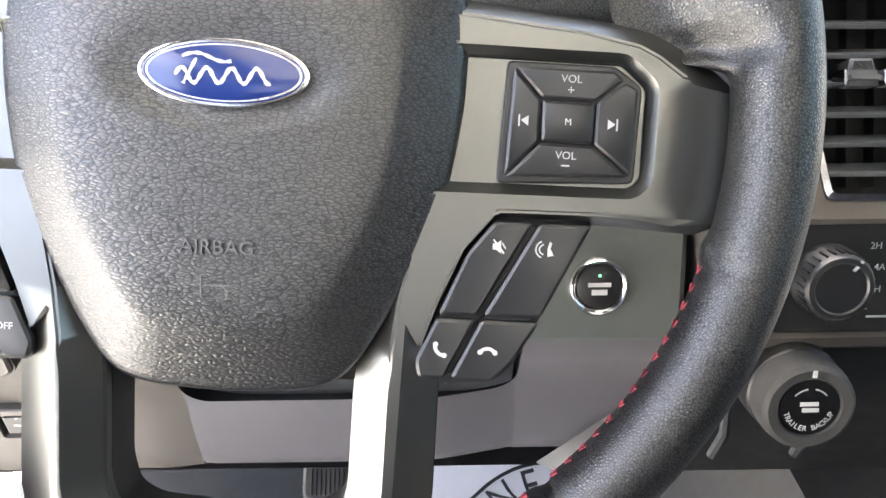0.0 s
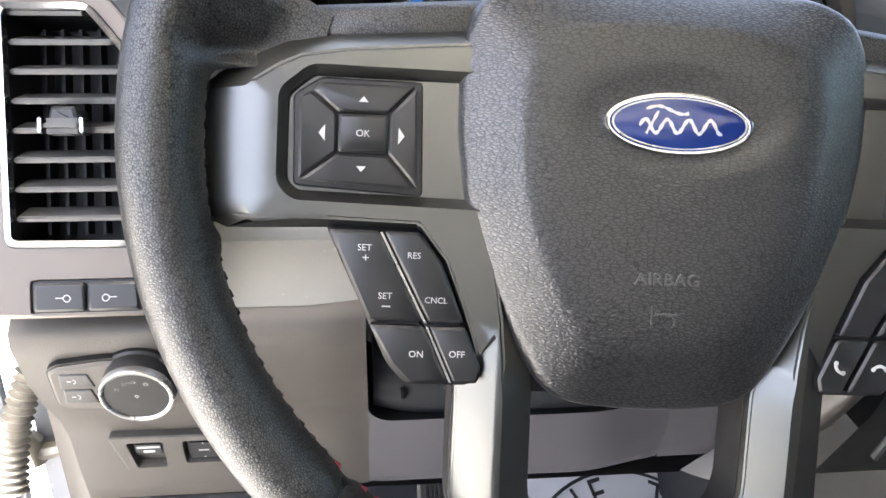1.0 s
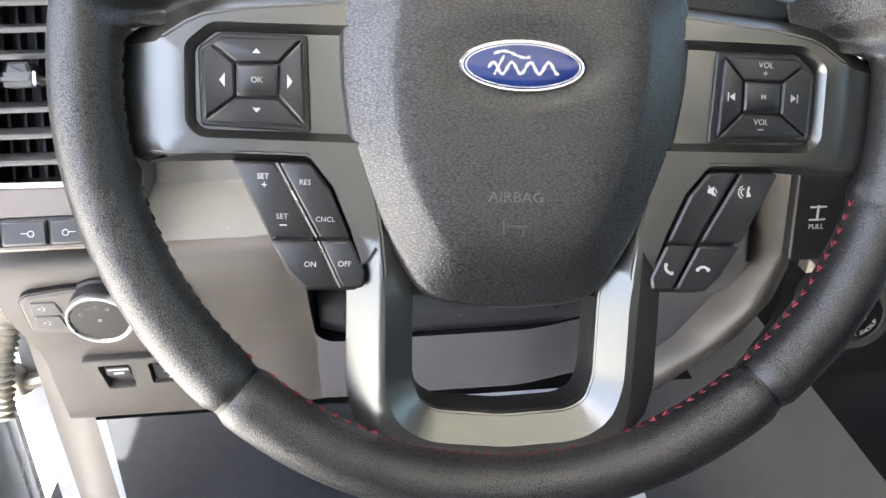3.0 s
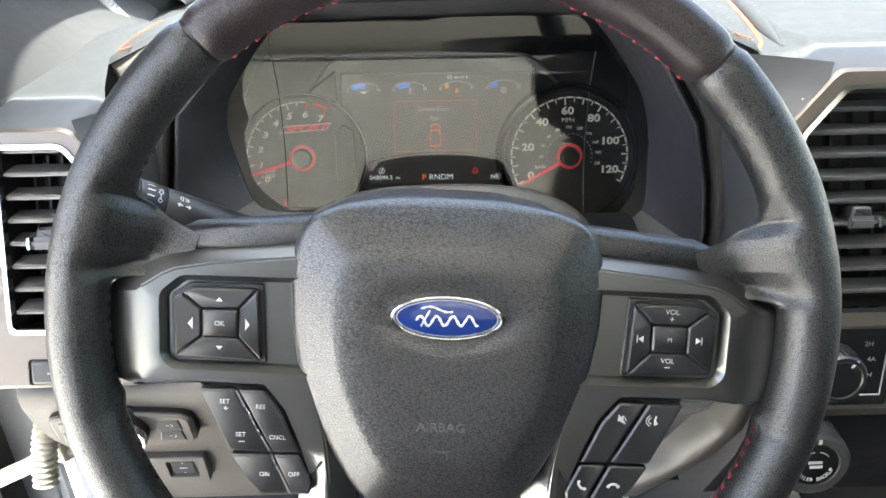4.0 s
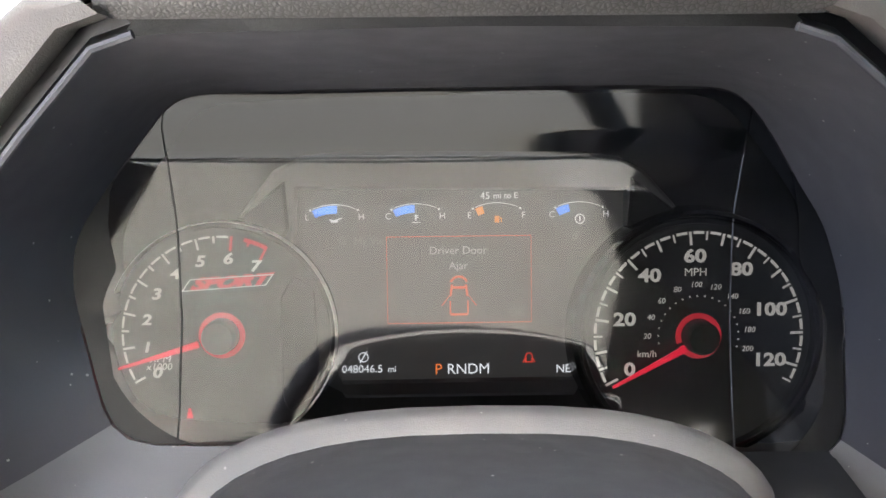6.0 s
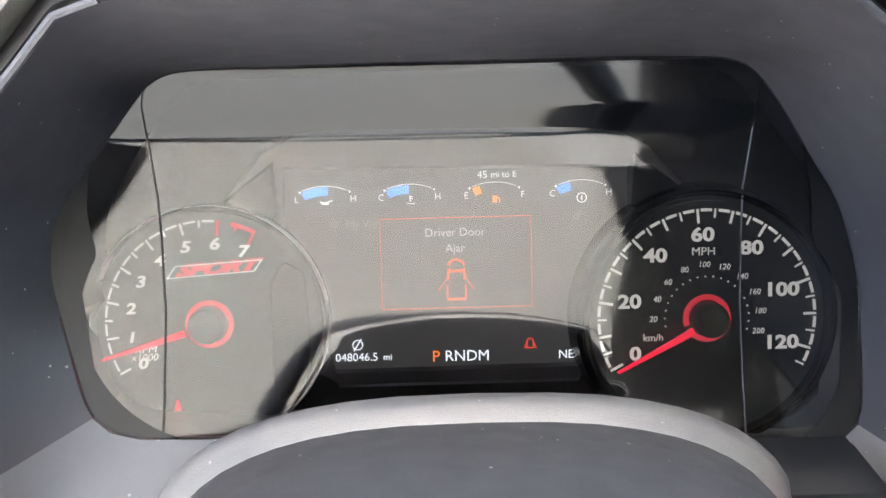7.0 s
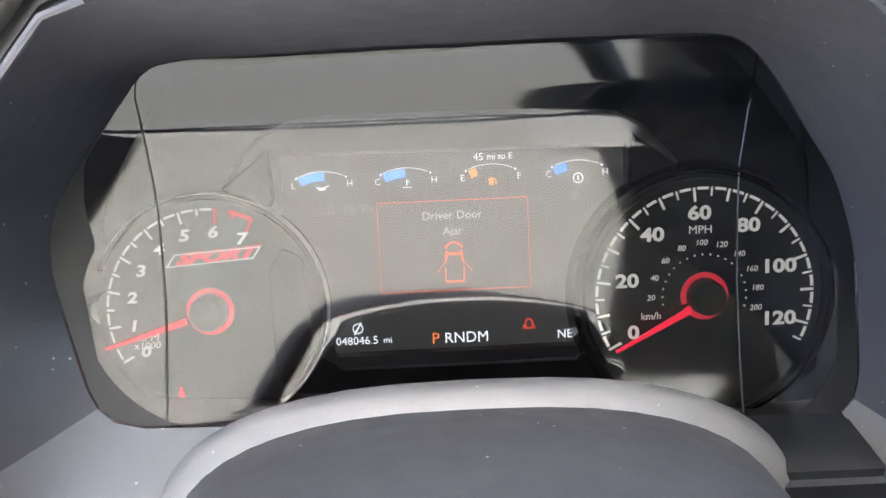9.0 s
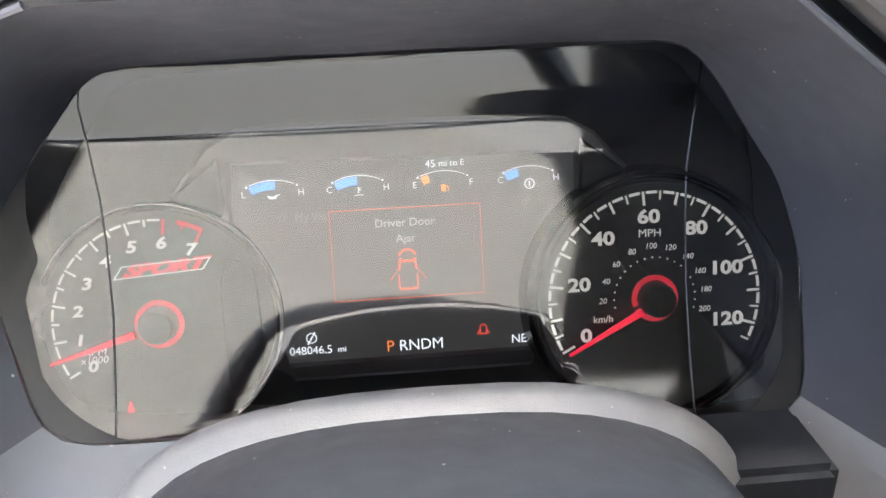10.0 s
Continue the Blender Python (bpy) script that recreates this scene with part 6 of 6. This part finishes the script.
# ---- trailer backup knob ----
tk = thing("trailer_backup_knob", frame_at((0.2740, 0.1220, 0.9905), 8), "large dark trailer backup knob with lettered face", "control knob")
part("base", lathe([(0.0285, -0.020), (0.0280, -0.002), (0.0265, 0.0)], 56), BLACK, tk)
kn = part("grip", lathe([(0.0268, -0.002), (0.0272, 0.010), (0.0262, 0.0165), (0.0235, 0.0185), (0.0185, 0.0180), (0.0175, 0.0165), (0.0004, 0.0166)], 64), RUBBER, tk, "ridged dark rubber grip")
part("face", flat(circle(0, 0, 0.0172, n=48), 0.0166, 0.0006), KEY_EDGE, kn, "black lettered face")
part("face_mark", join(flat([(-0.0055, 0.0035), (0.0050, 0.0035), (0.0050, 0.0010), (-0.0055, 0.0010)], 0.0172), flat([(-0.0040, -0.0002), (0.0055, -0.0002), (0.0055, -0.0028), (-0.0040, -0.0028)], 0.0172), band(0, 0, 0.0112, 0.0120, 40, 80, 0.0172), band(0, 0, 0.0112, 0.0120, 100, 140, 0.0172)), WHITE_INK, kn, "white trailer mark")
word = []
for k, ch in enumerate("TRAILER BACKUP"):
    a = 198 + 11.1 * k
    if ch != " ":
        word.append(lettering(ch, 0.0046, 0.0132 * math.cos(radians(a)), 0.0132 * math.sin(radians(a)), 0.0173, turn=a + 90))
part("face_lettering", join(*word), WHITE_INK, kn, "white arc of letters")
part("grip_notch", box(0.0022, 0.0040, 0.0010, (0.0, 0.0215, 0.0186)), WHITE_INK, kn, "white notch mark")

# ---- start button and its panel ----
sp = thing("start_button_panel", frame_at((0.1720, 0.1750, 1.0300), 12), "dark panel beside the column with a round start button", "switch panel")
part("panel", plate(rounded([(-0.0650, -0.0340), (0.0480, -0.0340), (0.0480, 0.0780), (-0.0650, 0.0780)], 0.010), -0.03, 0.0, 0.004), PANEL_DARK, sp, "dark charcoal panel")
bt = part("button", lathe([(0.0138, -0.001), (0.0138, 0.0030), (0.0124, 0.0040), (0.0004, 0.0046)], 48), BLACK, sp, "black start button")
bt.matrix_local = Matrix.Translation((-0.0065, 0.0040, 0.0))
rb = bmesh.new()
rs = [ring(rb, circle(0, 0, q, n=56), h) for q, h in ((0.0188, 0.0), (0.0186, 0.0030), (0.0170, 0.0048), (0.0150, 0.0042), (0.0140, 0.0015))]
for a, b in zip(rs, rs[1:]):
    bridge(rb, a, b)
part("button_ring", rb, CHROME, bt, "chrome ring", sharp=60)
part("button_lettering", shapes([[(-0.0070, 0.0030), (0.0070, 0.0030), (0.0070, 0.0004), (-0.0070, 0.0004)], [(-0.0048, -0.0014), (0.0048, -0.0014), (0.0048, -0.0048), (-0.0048, -0.0048)]], 0.0044, 0.0003), GREY_INK, bt, "grey bars of writing")
part("button_lamp", flat(circle(0, 0.0075, 0.0008, n=10), 0.0042, 0.0003), mat("green_lamp", (0.05, 0.3, 0.1), 0.4, emit=(0.1, 0.9, 0.3), power=0.4), bt, "small green light")

# panel that runs down beside the column to the console
cs = thing("column_side_panel", None, "grey curved panel between the column and the centre stack", "dash panel")


def fascia(u, t):
    inner = [(0, (0.212, 0.205, 1.105)), (1, (0.224, 0.205, 1.05)), (2, (0.229, 0.205, 1.005)), (3, (0.222, 0.210, 0.955)), (4, (0.192, 0.2165, 0.905)), (5, (0.140, 0.226, 0.852))]
    ridge = [(0, (0.2345, 0.150, 1.105)), (1, (0.2345, 0.150, 1.0465)), (2, (0.2425, 0.163, 1.0125)), (3, (0.2400, 0.176, 0.960)), (4, (0.2250, 0.187, 0.920)), (5, (0.1736, 0.206, 0.855))]
    p = Vector([interp(t, [(k, q[c]) for k, q in inner]) for c in range(3)])
    r = Vector([interp(t, [(k, q[c]) for k, q in ridge]) for c in range(3)])
    if u <= 1:
        s_ = math.sin(u * math.pi / 2)
        return (p.x + (r.x - p.x) * u, p.y + (r.y - p.y) * s_, p.z + (r.z - p.z) * u)
    k = u - 1
    return (r.x + 0.020 * math.sin(k * math.pi / 2), r.y + 0.030 * k * k, r.z - 0.004 * k)


part("edge", grid(fascia, lin(0, 2, 16), lin(0, 5, 30)), FASCIA, cs, "curved dark brown-grey edge", sharp=70)
bl = thing("centre_stack", None, "black lower centre stack behind the control knobs", "centre stack")
part("panel", grid(lambda x, z: (x, 0.150 + max(0, 0.97 - z) * 0.5, z), lin(0.240, 0.62, 8), lin(0.86, 1.10, 8)), BLACK, bl)
part("upper_panel", grid(lambda x, z: (x, 0.19 + (z - 1.1) * 0.4, z), lin(0.26, 0.62, 8), lin(1.06, 1.235, 6)), BLACK, bl)
for x in (0.247, 0.300):
    part("bracket", tube([(x, 0.150, 0.962), (x - 0.002, 0.142, 0.945), (x - 0.006, 0.146, 0.925)], 0.0035, 8), COLUMN, bl, "small grey bracket")
con = thing("centre_console", None, "black floor console between the seats", "console")
part("side", grid(lambda u, v: (0.255 + 0.10 * v, 0.55 - 0.95 * u, 0.56 + 0.26 * v - 0.02 * u), lin(0, 1, 6), lin(0, 1, 6)), BLACK, con, sharp=60)
part("top", grid(lambda u, v: (0.355 + 0.25 * v, 0.55 - 0.95 * u, 0.82 - 0.02 * u + 0.02 * math.sin(v * 3.1)), lin(0, 1, 6), lin(0, 1, 6)), BLACK, con, "black console top")
part("shifter", lathe([(0.05, 0.0), (0.052, 0.03), (0.045, 0.06), (0.02, 0.075)], 32), BLACK, con, "rounded black selector", m=Matrix.Translation((0.42, 0.12, 0.82)))

# ---- pedal and paper mat ----
pd = thing("brake_pedal", Matrix.Translation((-0.0200, 0.345, 0.742)) @ pose(0, 0, 0, 42, 0, 0), "brake pedal with ribbed rubber pad", "pedal")
part("plate", plate(rounded([(-0.046, -0.028), (0.046, -0.028), (0.050, 0.030), (-0.046, 0.030)], 0.010), -0.012, 0.0, 0.003), RUBBER, pd, "grey rubber pedal pad")
rib = finish(box(0.0024, 0.046, 0.0030, (0, 0, 0.001), 0.0006), "rib", RUBBER)
for k in range(19):
    r = new("rib", rib)
    r.parent = pd
    r.matrix_local = Matrix.Translation((-0.0375 + 0.0043 * k, 0.0, 0.0))
part("arm", tube([(0, 0.02, -0.012), (0.002, 0.12, -0.06), (0.004, 0.25, -0.10)], 0.009, 10), BLACK, pd, "black steel arm")
pm = thing("paper_floor_mat", Matrix.Translation((0.175, 0.40, 0.5640)) @ pose(0, 0, 0, 0, 0, 4), "white printed paper floor mat with black ring of letters", "paper mat")
sheet = grid(lambda x, y: (x, y, 0.004 * math.sin(x * 17 + y * 9) + 0.003 * math.sin(y * 23) + max(0, y - 0.10) * 0.55), lin(-0.14, 0.14, 18), lin(-0.26, 0.26, 26))
part("sheet", sheet, PAPER, pm, sharp=80)


def on_sheet(bm):
    bmesh.ops.subdivide_edges(bm, edges=bm.edges, cuts=1)
    for v in bm.verts:
        v.co.z += 0.004 * math.sin(v.co.x * 17 + v.co.y * 9) + 0.003 * math.sin(v.co.y * 23) + max(0, v.co.y - 0.10) * 0.55 + 0.0012
    return bm


part("print_ring", on_sheet(join(band(0.03, -0.02, 0.148, 0.152, 0, 359.9, 0, n=72), band(0.03, -0.02, 0.098, 0.1005, 0, 359.9, 0, n=72))), INK, pm, "black printed rings")
word = []
for k, ch in enumerate("UINE T"):
    a = 152 - 17.5 * k
    if ch != " ":
        word.append(lettering(ch, 0.052, 0.03 + 0.125 * math.cos(radians(a)), -0.02 + 0.125 * math.sin(radians(a)), 0, turn=a - 90, wide=0.85))
for w_ in word:
    part("print_letter", on_sheet(w_), INK, pm, "black printed letter")
part("print_band", on_sheet(flat([(-0.055, -0.055), (0.115, 0.005), (0.115, -0.012), (-0.055, -0.072)], 0)), INK, pm, "dark printed band")

# ---- door opening, pillar and hinge side ----
jamb = thing("door_pillar", None, "white painted hinge pillar with dark trim", "door pillar")
part("painted_pillar", grid(lambda u, v: (-0.345 - 0.060 * u, 0.348 - 0.012 * u * u, 0.50 + 0.75 * v), lin(0, 1, 8), lin(0, 1, 6)), BODY_WHITE, jamb, "white painted metal")
part("cowl_trim", grid(lambda u, v: (-0.312 - 0.050 * u, 0.235 + 0.03 * u * u + 0.03 * (1 - v), 0.53 + 0.47 * v), lin(0, 1, 6), lin(0, 1, 8)), DASH_LOW, jamb, "warm grey kick trim", sharp=60)
part("end_cap", grid(lambda u, v: (-0.318 - 0.030 * u, 0.165 + 0.09 * u + 0.045 * v, 1.045 + 0.18 * v), lin(0, 1, 6), lin(0, 1, 6)), DASH_LOW, jamb, "grey dash end cap", sharp=60)
boot = thing("wiring_boot", None, "ribbed pale wiring boot between pillar and door", "wiring boot")
B0, B1 = Vector((-0.392, 0.324, 0.905)), Vector((-0.414, 0.292, 0.806))
pts, rad = [], []
for k in range(49):
    t = k / 48
    pts.append(B0.lerp(B1, t) + Vector((-0.006 * math.sin(t * math.pi), 0, 0)))
    rad.append(0.0110 + 0.0022 * math.cos(k * math.pi / 1.5))
part("bellows", tube(pts, rad, 16), mat("pale_rubber", (0.22, 0.205, 0.17), 0.6), boot)
chk = thing("door_check_arm", None, "zinc-plated door check strap with pin", "door check")
part("arm", tube([(-0.36, 0.330, 0.826), (-0.409, 0.331, 0.815), (-0.60, 0.22, 0.79)], [0.006, 0.009, 0.009], 8), BRASS, chk)
part("pin", lathe([(0.010, -0.014), (0.010, 0.010), (0.007, 0.013), (0.004, 0.020)], 20), BRASS, chk, "bright steel pin", m=Matrix.Translation((-0.409, 0.331, 0.820)))
door = thing("driver_door", Matrix.Translation((-0.44, 0.30, 0)) @ pose(0, 0, 0, 0, 0, 188), "open driver door with dark inner panel", "door")
part("skin", box(1.05, 0.03, 0.80, (0.525, -0.09, 0.92), 0.008), BODY_WHITE, door, "white painted outer skin")
part("inner_panel", box(1.0, 0.09, 0.76, (0.53, -0.028, 0.92), 0.02), PILLAR, door, "dark grey inner panel")

# ---- windscreen, pillars, cowl ----
def ws(u, v):
    bow = 1 - (2 * u - 1) ** 2
    lean = interp(v, [(-0.2, -0.2), (0.0, 0.0), (0.25, 0.27), (0.6, 0.52), (1.0, 0.64)])
    return Vector((-0.352 + 1.46 * u - 0.06 * min(v, 0.3) * (1 - 2 * u), 0.752 + 0.18 * bow - lean, 1.200 + 0.008 * bow + 0.56 * v))


wsc = solo("windscreen", grid(lambda u, v: ws(u, v), lin(1, 0, 20), lin(0, 1, 10)), GLASS, "clear curved windscreen glass", "windscreen", "structure", sharp=80)
wsc.data.flip_normals()
wsc.visible_shadow = False
ap = thing("pillar_trim", None, "grey inner windscreen pillar trim", "pillar trim")
bm = bmesh.new()
rows = []
for v in lin(-0.05, 1.0, 24):
    p = ws(0, v)
    rows.append([bm.verts.new(p + Vector(o)) for o in ((0.006, 0.012, 0.0), (0.003, -0.006, -0.002), (-0.012, -0.045, -0.02), (-0.030, -0.095, -0.045), (-0.055, -0.145, -0.075), (-0.085, -0.19, -0.10))])
for a, b in zip(rows, rows[1:]):
    bridge(bm, a, b, False)
part("cover", bm, PILLAR, ap, sharp=70)
SAIL = [(0.0, (-0.354, 0.756)), (0.12, (-0.322, 0.600)), (0.25, (-0.304, 0.504)), (0.40, (-0.308, 0.420)), (0.58, (-0.312, 0.353)), (0.75, (-0.320, 0.300)), (1.0, (-0.335, 0.230))]


def sail(u, q):
    x, y = interp(q, [(k, p[0]) for k, p in SAIL]), interp(q, [(k, p[1]) for k, p in SAIL])
    a, b = Vector((x, y, dash_z(x, y) - 0.003)), ws(0, 0.62 * q) + Vector((-0.004, -0.008, 0))
    return a.lerp(b, u) + Vector((-0.030, 0.0, -0.012)) * (math.sin(u * math.pi) * min(1.0, q * 3))


part("foot", grid(sail, lin(0, 1, 14), lin(0, 1, 28)), PILLAR, ap, "smooth grey pillar foot that runs down to the dash", sharp=80)
part("edge_seal", tube([ws(0, v) + Vector((0.008, 0.012, 0.002)) for v in lin(-0.05, 1, 16)], 0.004, 8), KEY_EDGE, ap, "black glass edge")
part("outer_pillar", tube([ws(0, v) + Vector((-0.062, -0.02, -0.01)) for v in lin(0.0, 1.0, 14)], 0.042, 12), BODY_WHITE, ap, "white painted outer pillar")
ap2 = thing("grab_handle", None, "grey pillar grab handle", "grab handle")
part("handle", tube([ws(0, v) + Vector((-0.055 + 0.0 * v, -0.16 - 0.02 * math.sin((v - 0.15) * 7), -0.05)) for v in lin(0.17, 0.62, 12)], 0.019, 14), COLUMN, ap2)
solo("windscreen_band", tube([ws(u, 0) + Vector((0, 0.004, 0.002)) for u in lin(0, 1, 24)], 0.006, 8), KEY_EDGE, "black lower edge of the windscreen", "windscreen edge", "structure")
solo("cowl", grid(lambda u, v: ws(u, 0) + Vector((0, 0.015 + 0.16 * v, -0.012 - 0.02 * v)), lin(0, 1, 20), lin(0, 1, 4)), BLACK, "black plastic cowl below the windscreen", "cowl", "structure")
wp = thing("windscreen_wiper", None, "dark windscreen wiper with jointed blade", "wiper")


def wip(t, up=0.0):
    return ws(0.27 + 0.62 * t, 0.030 + 0.045 * t) + Vector((0, 0.022, 0.012 + up))


part("blade", tube([wip(t) for t in lin(0, 1, 20)], 0.0065, 8), INK, wp, "black rubber blade")
part("frame", tube([wip(t, 0.012 + 0.012 * math.sin(t * math.pi)) for t in lin(0.04, 0.97, 20)], 0.006, 8), BLACK, wp)
part("joint", box(0.075, 0.020, 0.020, tuple(wip(0.42, 0.028)), 0.004), BLACK, wp, "black centre joint")
for t0, t1 in ((0.12, 0.30), (0.50, 0.68)):
    part("yoke", tube([wip(t, 0.004 + 0.010 * math.sin((t - t0) / (t1 - t0) * math.pi)) for t in lin(t0, t1, 8)], 0.004, 6), BLACK, wp)
part("arm", tube([wip(0.42, 0.030), wip(0.70, 0.034), wip(1.02, 0.010)], [0.005, 0.006, 0.009], 8), BLACK, wp, "black wiper arm")
solo("bonnet", grid(lambda u, v: (-0.38 + 1.52 * u, 0.98 + 1.25 * v, 1.165 + 0.045 * math.sin(u * math.pi) - 0.10 * v * v + 0.010 * math.cos(u * 9.4)), lin(0, 1, 24), lin(0, 1, 16)), BODY_WHITE, "white painted bonnet beyond the windscreen", "bonnet", sharp=60)
solo("roof_header", box(1.6, 0.10, 0.05, (0.37, 0.14, 1.80), 0.01), HEADLINER, "dark header above the windscreen", "ceiling", "structure")


# ---- small speaker in the pillar foot ----
SP_AT = sail(0.50, 0.20)
sp_n = (sail(0.52, 0.20) - sail(0.48, 0.20)).cross(sail(0.50, 0.22) - sail(0.50, 0.18)).normalized()
sp_n = -sp_n if sp_n.x < 0 else sp_n
sp_m = (sp_n.to_track_quat("Z", "Y")).to_matrix().to_4x4()
sk = thing("pillar_speaker", Matrix.Translation(SP_AT + sp_n * 0.003) @ sp_m, "small pale perforated speaker grille in the pillar foot", "speaker")
part("grille", plate(rounded([(-0.016, -0.040), (0.016, -0.034), (0.013, 0.030), (-0.010, 0.040)], 0.008), -0.008, 0.001, 0.002), LIT_GREY, sk, "grille plate, caught light put into its colour")
dot = finish(flat(circle(0, 0, 0.0011, n=6), 0.0010, 0.0002), "hole", KEY_EDGE)
for i in range(-2, 3):
    for j in range(-6, 6):
        h = new("hole", dot)
        h.parent = sk
        h.matrix_local = Matrix.Translation((i * 0.005 + (0.0025 if j % 2 else 0), j * 0.005, 0))


# ---- vehicles parked across the lot ----
def parked(x, y, turn, label):
    c = thing("parked_car", Matrix.Translation((x, y, 0)) @ pose(0, 0, 0, 0, 0, turn), label, "car", "cars across the lot")
    side = [(-2.6, 0.45), (2.6, 0.45), (2.65, 0.95), (1.5, 1.10), (0.95, 1.75), (-0.9, 1.80), (-1.2, 1.15), (-2.65, 1.15)]
    bm = bmesh.new()
    a = [bm.verts.new((px, -0.95, pz)) for px, pz in rounded(side, 0.15)]
    b = [bm.verts.new((px, 0.95, pz)) for px, pz in rounded(side, 0.15)]
    bridge(bm, a, b)
    bm.faces.new(a), bm.faces.new(b)
    part("body", bm, BODY_WHITE, c, "white painted body")
    for wx in (-1.65, 1.75):
        for wy in (-0.93, 0.93):
            t = part("wheel", lathe([(0.39, -0.12), (0.40, -0.08), (0.40, 0.08), (0.38, 0.12), (0.25, 0.125)], 28), INK, c, "black tyre", m=Matrix.Translation((wx, wy, 0.40)) @ pose(0, 0, 0, 90 if wy < 0 else -90, 0, 0))
            part("rim", lathe([(0.25, 0.10), (0.24, 0.128), (0.05, 0.11)], 24), SATIN, t, "silver wheel rim")
    part("window", box(1.7, 1.92, 0.42, (0.0, 0, 1.45), 0.05), GLOSS, c, "dark glass")
    return c


parked(-3.2, 24.0, 4, "white pickup parked across the lot")
parked(7.2, 27.5, -3, "white car parked across the lot")
